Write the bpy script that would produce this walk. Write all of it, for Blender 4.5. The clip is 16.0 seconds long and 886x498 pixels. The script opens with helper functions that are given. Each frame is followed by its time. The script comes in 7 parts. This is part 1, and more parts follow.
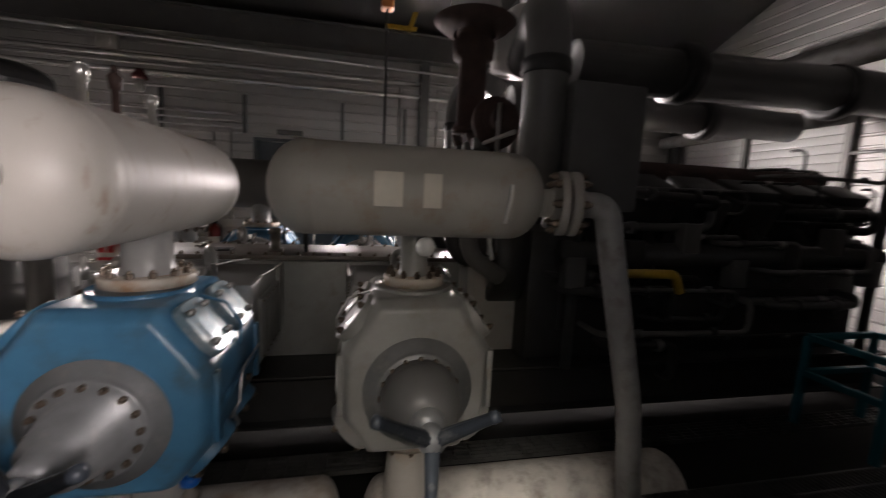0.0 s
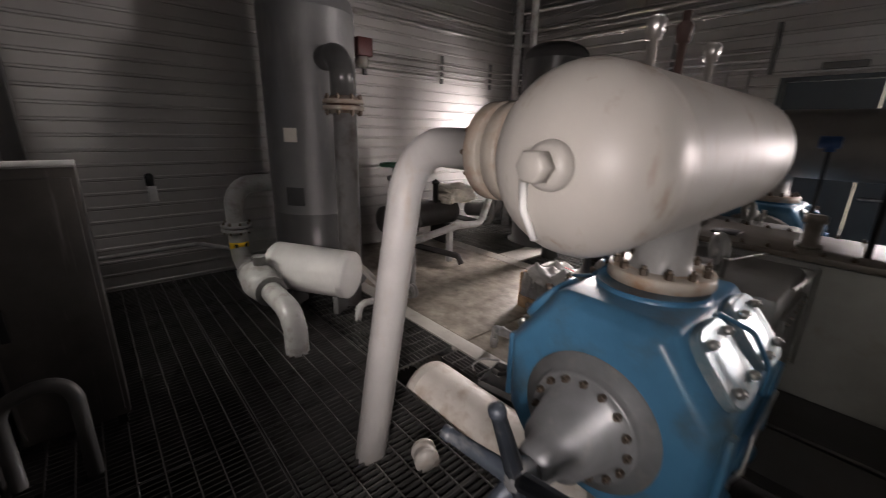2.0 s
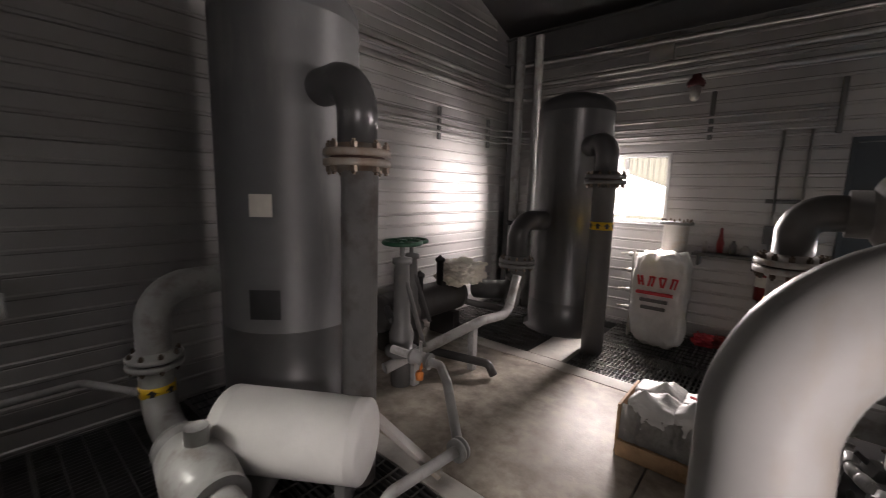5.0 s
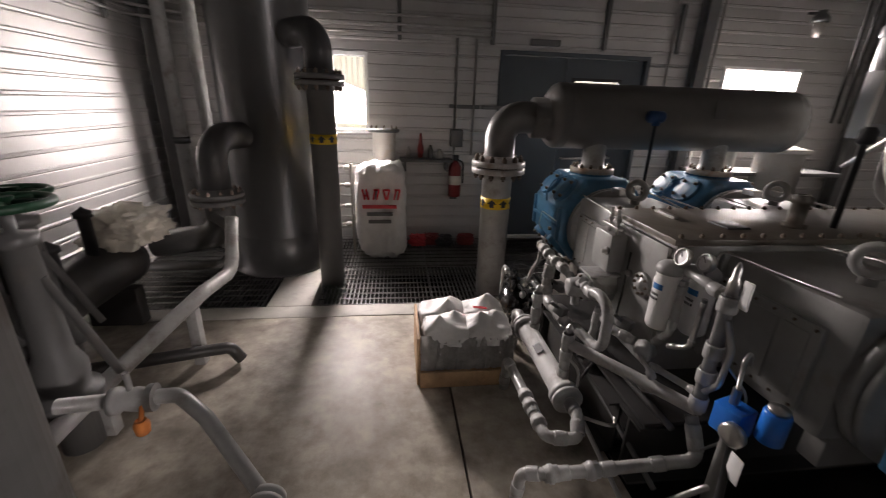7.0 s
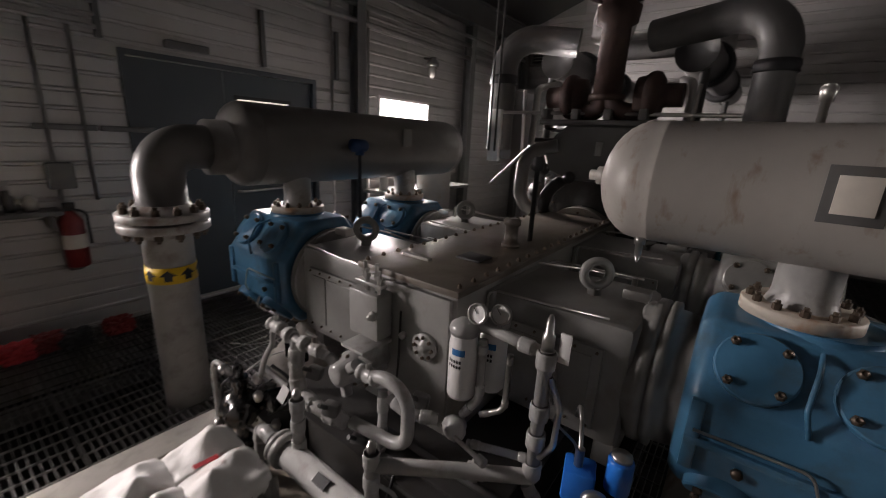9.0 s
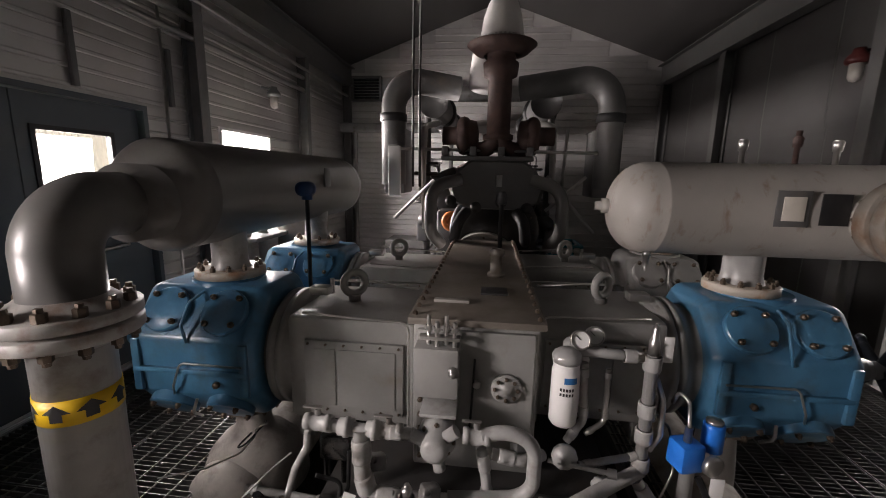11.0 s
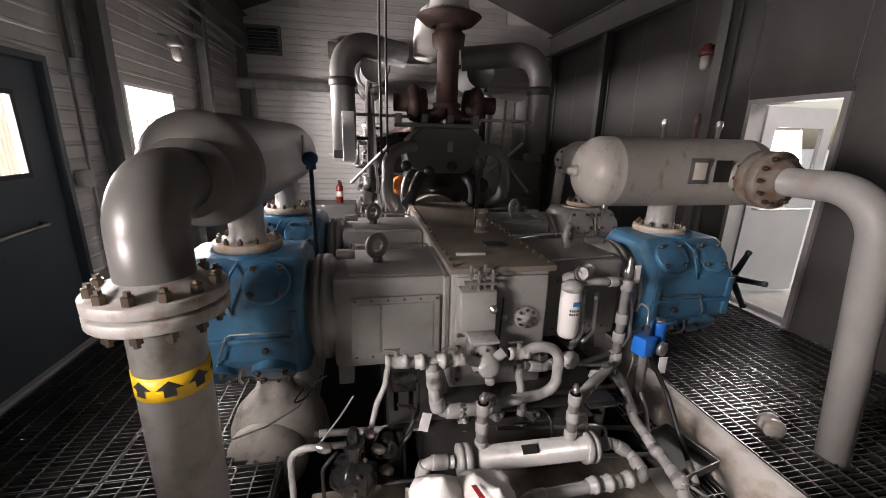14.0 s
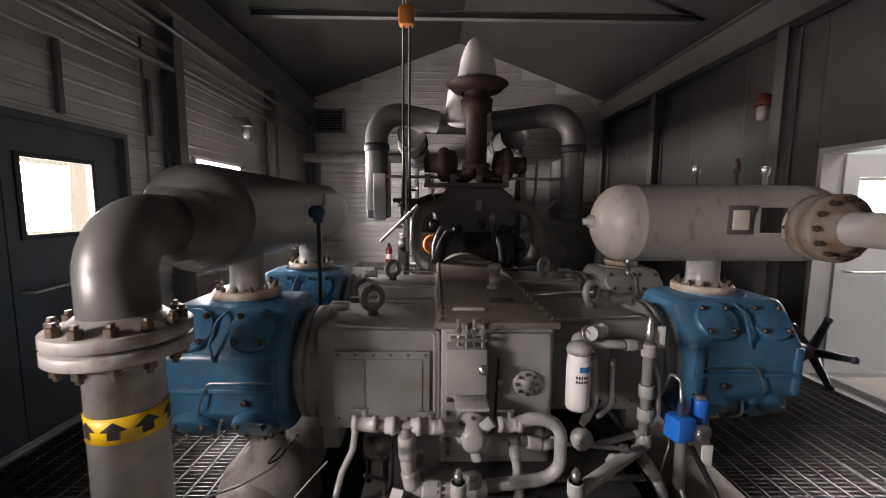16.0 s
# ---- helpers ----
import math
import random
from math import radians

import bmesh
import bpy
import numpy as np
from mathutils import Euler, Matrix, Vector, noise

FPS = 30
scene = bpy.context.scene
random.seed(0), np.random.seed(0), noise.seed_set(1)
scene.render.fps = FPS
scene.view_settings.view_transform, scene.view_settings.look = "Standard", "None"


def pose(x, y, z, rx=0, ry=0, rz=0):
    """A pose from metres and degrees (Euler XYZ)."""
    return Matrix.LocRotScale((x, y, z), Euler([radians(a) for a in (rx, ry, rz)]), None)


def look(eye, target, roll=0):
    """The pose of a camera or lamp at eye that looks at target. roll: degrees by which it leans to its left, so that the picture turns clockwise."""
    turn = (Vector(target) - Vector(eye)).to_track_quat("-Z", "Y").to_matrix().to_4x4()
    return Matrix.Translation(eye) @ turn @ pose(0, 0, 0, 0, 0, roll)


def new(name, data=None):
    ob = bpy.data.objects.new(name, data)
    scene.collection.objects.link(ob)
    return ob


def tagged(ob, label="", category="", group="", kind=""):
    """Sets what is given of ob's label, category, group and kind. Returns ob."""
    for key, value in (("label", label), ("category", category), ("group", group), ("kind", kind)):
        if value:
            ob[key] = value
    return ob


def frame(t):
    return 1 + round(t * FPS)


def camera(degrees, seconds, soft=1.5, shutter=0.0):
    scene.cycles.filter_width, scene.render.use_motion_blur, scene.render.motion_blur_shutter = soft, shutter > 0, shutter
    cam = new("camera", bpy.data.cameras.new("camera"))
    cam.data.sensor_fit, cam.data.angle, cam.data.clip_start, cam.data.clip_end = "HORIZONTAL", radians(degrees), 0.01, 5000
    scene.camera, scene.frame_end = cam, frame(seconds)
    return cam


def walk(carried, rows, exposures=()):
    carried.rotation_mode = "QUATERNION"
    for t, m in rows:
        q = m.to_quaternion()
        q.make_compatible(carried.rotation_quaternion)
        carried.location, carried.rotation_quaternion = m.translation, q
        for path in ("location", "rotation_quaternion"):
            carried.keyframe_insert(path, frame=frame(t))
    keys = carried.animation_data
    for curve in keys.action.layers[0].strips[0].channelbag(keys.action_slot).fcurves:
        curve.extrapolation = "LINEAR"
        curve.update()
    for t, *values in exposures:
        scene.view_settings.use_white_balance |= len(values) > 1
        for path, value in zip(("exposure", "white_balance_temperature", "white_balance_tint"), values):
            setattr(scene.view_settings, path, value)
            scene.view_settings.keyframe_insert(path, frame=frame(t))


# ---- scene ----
cam = camera(96.0, 16.0, soft=0.9, shutter=0.4)
PATH = [
    (0, (-0.083, 0.159, 1.451), (0.325, 2.099, 1.186), 2.7),
    (0.5, (-0.141, 0.217, 1.433), (-0.261, 2.171, 1.021), 2.9),
    (1, (-0.279, 0.353, 1.447), (-0.944, 2.163, 0.914), 2.4),
    (1.5, (-0.333, 0.412, 1.495), (-1.46, 1.961, 0.92), 2.0),
    (2, (-0.422, 0.509, 1.518), (-1.858, 1.777, 0.943), 1.5),
    (2.5, (-0.621, 0.622, 1.553), (-2.243, 1.673, 1.037), 1.3),
    (3, (-0.844, 0.621, 1.556), (-2.555, 1.573, 1.149), 1.2),
    (3.2, (-0.956, 0.609, 1.564), (-2.678, 1.558, 1.199), 1.4),
    (5.3, (-2.004, 0.911, 1.538), (-3.102, 2.548, 1.204), 1.3),
    (5.5, (-2.095, 0.926, 1.541), (-3.053, 2.641, 1.163), 1.2),
    (6, (-2.298, 1.095, 1.463), (-2.872, 2.949, 0.978), 1.3),
    (6.5, (-2.452, 1.305, 1.501), (-2.632, 3.206, 0.904), 1.3),
    (7, (-2.602, 1.364, 1.534), (-2.37, 3.23, 0.854), 1.9),
    (7.5, (-2.754, 1.414, 1.55), (-2.164, 3.189, 0.844), 1.9),
    (8, (-2.757, 1.58, 1.533), (-1.821, 3.211, 0.852), 2.3),
    (8.5, (-2.625, 1.865, 1.57), (-1.351, 3.276, 0.946), 2.6),
    (9, (-2.566, 2.086, 1.57), (-1.018, 3.234, 1.037), 2.9),
    (9.5, (-2.618, 2.382, 1.555), (-0.879, 3.266, 1.116), 2.2),
    (11.8, (-3.037, 3.413, 1.6), (-1.082, 3.386, 1.176), 1.3),
    (12, (-3.047, 3.485, 1.595), (-1.099, 3.409, 1.147), 1.3),
    (12.5, (-3.059, 3.629, 1.602), (-1.134, 3.435, 1.096), 1.4),
    (13, (-3.171, 3.697, 1.623), (-1.264, 3.423, 1.085), 1.4),
    (13.5, (-3.212, 3.762, 1.618), (-1.315, 3.437, 1.072), 1.4),
    (14, (-3.209, 3.81, 1.637), (-1.319, 3.441, 1.097), 1.5),
    (14.5, (-3.315, 3.862, 1.652), (-1.418, 3.483, 1.143), 1.4),
    (15, (-3.347, 3.865, 1.643), (-1.432, 3.506, 1.192), 1.2),
    (15.5, (-3.301, 3.711, 1.602), (-1.343, 3.48, 1.271), 0.7),
    (16, (-3.152, 3.427, 1.541), (-1.164, 3.39, 1.327), 0.4),
]
EXPOSURES = [(0, 0.2), (1.5, 0.22), (3.2, 0.22), (5.3, 0.24), (7, 0.34), (8, 0.16), (9, -0.1), (9.7, -0.18), (11.8, 0.28), (13, 0.4), (14.5, 0.44), (15.3, 0.34), (16, 0.16)]
walk(cam, [(t, look(eye, target, roll)) for t, eye, target, roll in PATH], EXPOSURES)

# ---- world, sun, exposure ----
world = bpy.data.worlds.new("sky")
scene.world = world
world.use_nodes = True
wn = world.node_tree
sky = wn.nodes.new("ShaderNodeTexSky")
sky.sky_type, sky.sun_disc = "NISHITA", False
sky.sun_elevation, sky.sun_rotation = radians(38), radians(200)
sky.air_density, sky.dust_density = 1.0, 4.0
wn.links.new(sky.outputs[0], wn.nodes["Background"].inputs[0])
wn.nodes["Background"].inputs[1].default_value = 0.15
sun = new("sun", bpy.data.lights.new("sun", "SUN"))
sun.data.energy, sun.data.angle, sun.data.color = 1.5, radians(12), (1.0, 0.95, 0.88)
sun.matrix_world = look((0, 0, 20), (0 + 6, 0 + 17, 5))


def window_light(name, at, target, w, h, power, spread=180):
    lamp = new(name, bpy.data.lights.new(name, "AREA"))
    lamp.data.shape, lamp.data.size, lamp.data.size_y, lamp.data.energy = "RECTANGLE", w, h, power
    lamp.data.color = (1.0, 0.885, 0.87)
    lamp.data.spread = radians(spread)
    lamp.matrix_world = look(at, target)
    return lamp


window_light("daylight_northwest_window", (-3.37, 6.16, 1.62), (-3.95, 3.3, 0.0), 0.9, 0.74, 158, 136)
window_light("daylight_northeast_window", (1.64, 6.16, 1.67), (1.64, 0, 1.0), 0.9, 0.7, 270)
window_light("daylight_north_door_window", (-0.36, 6.16, 1.58), (-0.36, 0, 1.2), 0.52, 0.46, 34)
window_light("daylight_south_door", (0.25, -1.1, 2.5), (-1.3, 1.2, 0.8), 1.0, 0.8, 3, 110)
window_light("daylight_south_door_pane", (0.44, -0.6, 1.56), (-2.6, 1.25, 1.0), 0.42, 0.48, 22, 76)
window_light("daylight_south_window", (-3.8, -0.4, 2.45), (-3.4, 1.5, 0.2), 1.1, 0.3, 7, 130)


# ---- materials ----
def material(name, base, rough=0.6, metal=0.0, vary=0.15, scale=6.0, bump=0.1, dirt=None, amount=0.35, fine=34.0, spec=0.5, island=0.0, stretch=None):
    """A worn surface: two scales of colour change, a dirt colour in patches, fine relief."""
    m = bpy.data.materials.new(name)
    m.use_nodes = True
    t = m.node_tree
    n, l = t.nodes, t.links
    b = n["Principled BSDF"]
    b.inputs["Metallic"].default_value = metal
    b.inputs["Specular IOR Level"].default_value = spec
    co = n.new("ShaderNodeTexCoord")
    big = n.new("ShaderNodeTexNoise")
    big.inputs["Scale"].default_value, big.inputs["Detail"].default_value, big.inputs["Roughness"].default_value = scale, 8, 0.62
    small = n.new("ShaderNodeTexNoise")
    small.inputs["Scale"].default_value, small.inputs["Detail"].default_value = fine, 3
    for q in (big, small):
        l.new(co.outputs["Object"], q.inputs["Vector"])
    ramp = n.new("ShaderNodeValToRGB")
    lo = [max(0.0, c * (1 - vary)) for c in base]
    hi = [min(1.0, c * (1 + vary)) for c in base]
    ramp.color_ramp.elements[0].position, ramp.color_ramp.elements[1].position = 0.3, 0.7
    ramp.color_ramp.elements[0].color, ramp.color_ramp.elements[1].color = (*lo, 1), (*hi, 1)
    l.new(big.outputs["Fac"], ramp.inputs["Fac"])
    col = ramp.outputs["Color"]
    if dirt:
        spot = n.new("ShaderNodeTexNoise")
        spot.inputs["Scale"].default_value, spot.inputs["Detail"].default_value, spot.inputs["Roughness"].default_value = scale * 1.3, 6, 0.6
        if stretch:
            mp = n.new("ShaderNodeMapping")
            mp.inputs["Scale"].default_value = stretch
            l.new(co.outputs["Object"], mp.inputs["Vector"])
            l.new(mp.outputs["Vector"], spot.inputs["Vector"])
        else:
            l.new(co.outputs["Object"], spot.inputs["Vector"])
        cut = n.new("ShaderNodeMapRange")
        cut.inputs["From Min"].default_value, cut.inputs["From Max"].default_value = 0.7 - amount * 0.5, 0.86 - amount * 0.2
        l.new(spot.outputs["Fac"], cut.inputs["Value"])
        mix = n.new("ShaderNodeMix")
        mix.data_type = "RGBA"
        l.new(cut.outputs["Result"], mix.inputs["Factor"])
        l.new(col, mix.inputs["A"])
        mix.inputs["B"].default_value = (*dirt, 1)
        col = mix.outputs["Result"]
    if island:
        info = n.new("ShaderNodeObjectInfo")
        hsv = n.new("ShaderNodeHueSaturation")
        mr = n.new("ShaderNodeMapRange")
        mr.inputs["To Min"].default_value, mr.inputs["To Max"].default_value = 1 - island, 1 + island
        l.new(info.outputs["Random"], mr.inputs["Value"])
        l.new(mr.outputs["Result"], hsv.inputs["Value"])
        l.new(col, hsv.inputs["Color"])
        col = hsv.outputs["Color"]
    l.new(col, b.inputs["Base Color"])
    rr = n.new("ShaderNodeMapRange")
    rr.inputs["To Min"].default_value, rr.inputs["To Max"].default_value = max(0.05, rough - 0.07), min(1.0, rough + 0.09)
    l.new(big.outputs["Fac"], rr.inputs["Value"])
    l.new(rr.outputs["Result"], b.inputs["Roughness"])
    if bump:
        bp = n.new("ShaderNodeBump")
        bp.inputs["Strength"].default_value, bp.inputs["Distance"].default_value = bump, 0.004
        l.new(small.outputs["Fac"], bp.inputs["Height"])
        l.new(bp.outputs["Normal"], b.inputs["Normal"])
    return m


GREY = material("grey_machine_paint", (0.265, 0.263, 0.25), 0.34, vary=0.14, scale=5, bump=0.02, dirt=(0.2, 0.18, 0.15), amount=0.25)
# Machine grey darkened for the shaded north bottle and elbow; engine lines share it.
GREY_DARK = material("glossy_darkened_grey_paint", (0.15, 0.146, 0.138), 0.36, vary=0.1, scale=4, bump=0.0, dirt=(0.12, 0.105, 0.09), amount=0.25)
HEADGREY = material("scuffed_grey_blue_casting", (0.2, 0.205, 0.21), 0.38, metal=0.3, vary=0.15, scale=8, bump=0.1, dirt=(0.3, 0.29, 0.27), amount=0.3)
GREY_DUST = material("grey_paint_with_oily_dust", (0.16, 0.142, 0.12), 0.36, vary=0.15, scale=4, bump=0.08, dirt=(0.1, 0.075, 0.05), amount=0.5)
PALE = material("pale_grey_vessel_paint", (0.38, 0.362, 0.33), 0.4, vary=0.08, scale=4, bump=0.02, dirt=(0.32, 0.22, 0.13), amount=0.28)
DOME = material("cream_paint_with_rust_streaks", (0.41, 0.39, 0.355), 0.42, vary=0.07, scale=4, bump=0.02, dirt=(0.22, 0.13, 0.065), amount=0.26, stretch=(3.0, 3.0, 0.9))
# Chalky downcomer paint, lightened for the door's daylight on it.
LITPIPE = material("chalky_pipe_paint_lit", (0.39, 0.382, 0.367), 0.42, vary=0.08, scale=6, bump=0.02, dirt=(0.36, 0.31, 0.25), amount=0.28, stretch=(1.5, 1.5, 0.5))
SILL = material("dusty_white_shell_with_brown_stains", (0.66, 0.62, 0.56), 0.55, vary=0.12, scale=5, bump=0.1, dirt=(0.3, 0.2, 0.12), amount=0.42)
DUSTY = material("dusty_grey_shell_with_dark_stains", (0.42, 0.395, 0.36), 0.6, vary=0.2, scale=7, bump=0.15, dirt=(0.14, 0.12, 0.1), amount=0.45)
PIPE = material("light_grey_pipe_paint", (0.35, 0.349, 0.338), 0.33, vary=0.14, scale=7, bump=0.03, dirt=(0.16, 0.135, 0.11), amount=0.36)
VESSELGREY = material("matt_grey_vessel_paint", (0.12, 0.12, 0.12), 0.42, vary=0.12, scale=3, bump=0.05, dirt=(0.2, 0.19, 0.18), amount=0.3, stretch=(2, 2, 0.4))
PEELING = material("chipped_grey_pipe_paint", (0.17, 0.168, 0.165), 0.45, vary=0.18, scale=5, bump=0.08, dirt=(0.06, 0.04, 0.03), amount=0.42)
DARKBLUE = material("dark_blue_enamel", (0.01, 0.05, 0.16), 0.35, vary=0.15, scale=9)
FILMGREY = material("grey_stretch_film", (0.42, 0.41, 0.39), 0.24, vary=0.25, scale=14, bump=0.3, fine=30, spec=0.9)
CANISTER = material("white_canister_enamel", (0.78, 0.77, 0.75), 0.3, vary=0.03, scale=8, bump=0.0)
DULLRED = material("dull_red_lamp_paint", (0.1, 0.02, 0.018), 0.45, vary=0.2, scale=9)
DARKGREY = material("dark_grey_vessel_paint", (0.065, 0.065, 0.065), 0.3, vary=0.1, scale=3, bump=0.05, dirt=(0.1, 0.095, 0.09), amount=0.25)
BLUE = material("blue_cylinder_paint", (0.055, 0.165, 0.28), 0.3, vary=0.16, scale=5, bump=0.03, dirt=(0.055, 0.085, 0.1), amount=0.42)
WORNBLUE = material("worn_blue_and_bare_metal", (0.16, 0.24, 0.28), 0.35, metal=0.2, vary=0.2, scale=12, bump=0.1, dirt=(0.35, 0.36, 0.36), amount=0.5)
BRIGHTBLUE = material("bright_blue_enamel", (0.02, 0.16, 0.6), 0.3, vary=0.1, scale=9, bump=0.03)
TEAL = material("teal_enamel", (0.01, 0.14, 0.18), 0.45, vary=0.15, scale=6, bump=0.05)
ENGINE = material("dark_engine_paint", (0.036, 0.035, 0.034), 0.42, vary=0.25, scale=5, bump=0.1, dirt=(0.03, 0.025, 0.02), amount=0.4)
RUST = material("rusted_exhaust_iron", (0.055, 0.031, 0.026), 0.7, vary=0.35, scale=9, bump=0.3, dirt=(0.07, 0.035, 0.025), amount=0.4)
FLANGE = material("pale_flange_with_rust_rim", (0.5, 0.45, 0.38), 0.5, vary=0.12, scale=9, bump=0.08, dirt=(0.36, 0.17, 0.06), amount=0.45)
RISERFLANGE = material("pale_flange_with_rust_patches", (0.37, 0.36, 0.34), 0.42, vary=0.14, scale=9, bump=0.06, dirt=(0.17, 0.085, 0.045), amount=0.42)
FLANGE_RUSTY = material("grey_flange_gone_rusty", (0.26, 0.235, 0.2), 0.5, vary=0.15, scale=7, bump=0.1, dirt=(0.17, 0.08, 0.035), amount=0.55)
GLOSSBLACK = material("glossy_black_oily_casting", (0.014, 0.014, 0.014), 0.16, vary=0.3, scale=10, bump=0.1)
WORNARM = material("dark_blue_worn_iron", (0.05, 0.06, 0.075), 0.4, metal=0.2, vary=0.25, scale=12, bump=0.1, dirt=(0.25, 0.25, 0.25), amount=0.25)
BOLT = material("dirty_zinc_bolt", (0.14, 0.11, 0.085), 0.4, metal=0.7, vary=0.25, scale=20, bump=0.1, dirt=(0.09, 0.055, 0.035), amount=0.4)
STEEL = material("bare_steel", (0.5, 0.49, 0.47), 0.3, metal=0.9, vary=0.12, scale=12, bump=0.04)
BLACK = material("black_rubber_and_plastic", (0.02, 0.02, 0.021), 0.5, vary=0.3, scale=10, bump=0.08)
LINER = material("bare_ribbed_liner_sheet", (0.52, 0.51, 0.495), 0.54, metal=0.8, vary=0.1, scale=1.3, bump=0.0, island=0.08)
# South wall's shade is put into this liner's dark base; patches of dirt too.
LINER_SHADED = material("shade_darkened_liner", (0.075, 0.073, 0.071), 0.5, vary=0.18, scale=1.6, bump=0.03, dirt=(0.06, 0.055, 0.05), amount=0.4, island=0.1)
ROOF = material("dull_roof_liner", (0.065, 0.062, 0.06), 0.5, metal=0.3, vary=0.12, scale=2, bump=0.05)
WALLCORE = material("wall_core_and_trim", (0.36, 0.35, 0.34), 0.6, vary=0.08, scale=4)
BEAM = material("grey_steel_section", (0.115, 0.115, 0.112), 0.42, vary=0.12, scale=4, bump=0.06, dirt=(0.16, 0.14, 0.12), amount=0.25)
CONDUIT = material("galvanised_conduit", (0.55, 0.54, 0.52), 0.32, metal=0.8, vary=0.1, scale=8, bump=0.03)
CONCRETE = material("worn_stained_concrete", (0.36, 0.32, 0.265), 0.5, vary=0.34, scale=5.5, bump=0.2, dirt=(0.14, 0.118, 0.095), amount=0.55, fine=60)
CONCRETE_EDGE = material("pale_concrete_edge", (0.42, 0.4, 0.36), 0.65, vary=0.14, scale=5, bump=0.25, dirt=(0.27, 0.25, 0.22), amount=0.3, fine=45)
GRATING = material("oily_grating_steel", (0.2, 0.197, 0.19), 0.32, metal=0.8, vary=0.2, scale=5, bump=0.1, dirt=(0.05, 0.045, 0.04), amount=0.35)
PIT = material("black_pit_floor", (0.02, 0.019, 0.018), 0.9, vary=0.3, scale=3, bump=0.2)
DOORBLUE = material("grey_blue_door_paint", (0.065, 0.078, 0.088), 0.5, vary=0.06, scale=2, bump=0.04)
# White leaf paint, darkened to offset the strong lamp light on it.
LEAFPAINT = material("darkened_white_leaf_paint", (0.48, 0.48, 0.47), 0.45, vary=0.06, scale=3, bump=0.02)
WHITE = material("white_door_paint", (0.75, 0.75, 0.73), 0.45, vary=0.04, scale=3, bump=0.03)
WRAP = material("white_vessel_wrap", (0.66, 0.65, 0.63), 0.6, vary=0.06, scale=6, bump=0.3, fine=25)
BAG = material("white_woven_sack", (0.66, 0.65, 0.63), 0.55, vary=0.1, scale=8, bump=0.3, fine=120)
RED = material("red_enamel", (0.2, 0.014, 0.014), 0.35, vary=0.12, scale=8, bump=0.03)
REDPRINT = material("red_print", (0.6, 0.05, 0.06), 0.6, vary=0.15, scale=30)
YELLOW = material("yellow_marker_tape", (0.75, 0.48, 0.01), 0.45, vary=0.06, scale=10)
CRANEYELLOW = material("dull_yellow_paint", (0.5, 0.32, 0.03), 0.5, vary=0.15, scale=8, dirt=(0.2, 0.12, 0.03), amount=0.3)
ORANGE = material("orange_paint", (0.6, 0.2, 0.05), 0.5, vary=0.15, scale=8)
GREEN = material("green_handwheel_paint", (0.012, 0.055, 0.028), 0.45, vary=0.15, scale=8)
WOOD = material("raw_pallet_wood", (0.42, 0.27, 0.15), 0.7, vary=0.25, scale=9, bump=0.2, dirt=(0.25, 0.15, 0.08), amount=0.3, island=0.15)
SHEET = material("cream_plastic_sheet", (0.75, 0.7, 0.6), 0.45, vary=0.1, scale=8, bump=0.2, fine=30)
CABINET = material("scuffed_dark_steel_cabinet", (0.2, 0.19, 0.18), 0.3, metal=0.8, vary=0.2, scale=4, bump=0.03, dirt=(0.5, 0.48, 0.45), amount=0.22, stretch=(5, 5, 0.3))
PAPER = material("pale_plate", (0.7, 0.66, 0.58), 0.5, vary=0.06, scale=20)
INKBLUE = material("blue_print", (0.03, 0.16, 0.4), 0.5)
OFFWALL = material("cream_siding", (0.8, 0.76, 0.66), 0.6, vary=0.06, scale=2)
WHITESIDING = material("white_ribbed_siding", (0.75, 0.75, 0.74), 0.5, vary=0.05, scale=2)
SNOW = material("pale_gravel_yard", (0.5, 0.48, 0.45), 0.9, vary=0.15, scale=1.5, bump=0.3, fine=30)
GLASS = bpy.data.materials.new("window_glass")
GLASS.use_nodes = True
gb = GLASS.node_tree.nodes["Principled BSDF"]
gb.inputs["Transmission Weight"].default_value, gb.inputs["Roughness"].default_value, gb.inputs["IOR"].default_value = 1.0, 0.0, 1.45


# ---- mesh helpers ----
def part(name, bm, mat, parent=None, label="", smooth=True):
    me = bpy.data.meshes.new(name)
    if smooth:
        for fc in bm.faces:
            fc.smooth = True
        for e in bm.edges:
            if len(e.link_faces) == 2 and e.calc_face_angle(0) > 0.6:
                e.smooth = False
    bm.to_mesh(me)
    bm.free()
    me.materials.append(mat)
    ob = new(name, me)
    ob.parent = parent
    if label:
        ob["label"] = label
    return ob


def thing(name, label, category, group="", at=(0, 0, 0)):
    ob = new(name)
    ob.empty_display_size = 0.1
    ob.location = at
    return tagged(ob, label, category, group)


def structure(ob, label, category="building part"):
    return tagged(ob, label, category, kind="structure")


def B():
    return bmesh.new()


def frame_of(d):
    d = Vector(d).normalized()
    up = Vector((0, 0, 1)) if abs(d.z) < 0.95 else Vector((1, 0, 0))
    u = d.cross(up).normalized()
    return d, u, d.cross(u).normalized()


def box(bm, lo, hi, bevel=0.0):
    a, b = Vector(lo), Vector(hi)
    g = bmesh.ops.create_cube(bm, size=1, matrix=Matrix.LocRotScale((a + b) / 2, None, b - a))
    if bevel:
        es = {e for v in g["verts"] for e in v.link_edges}
        bmesh.ops.bevel(bm, geom=list(es), offset=bevel, segments=2, affect="EDGES", profile=0.5)
    return bm


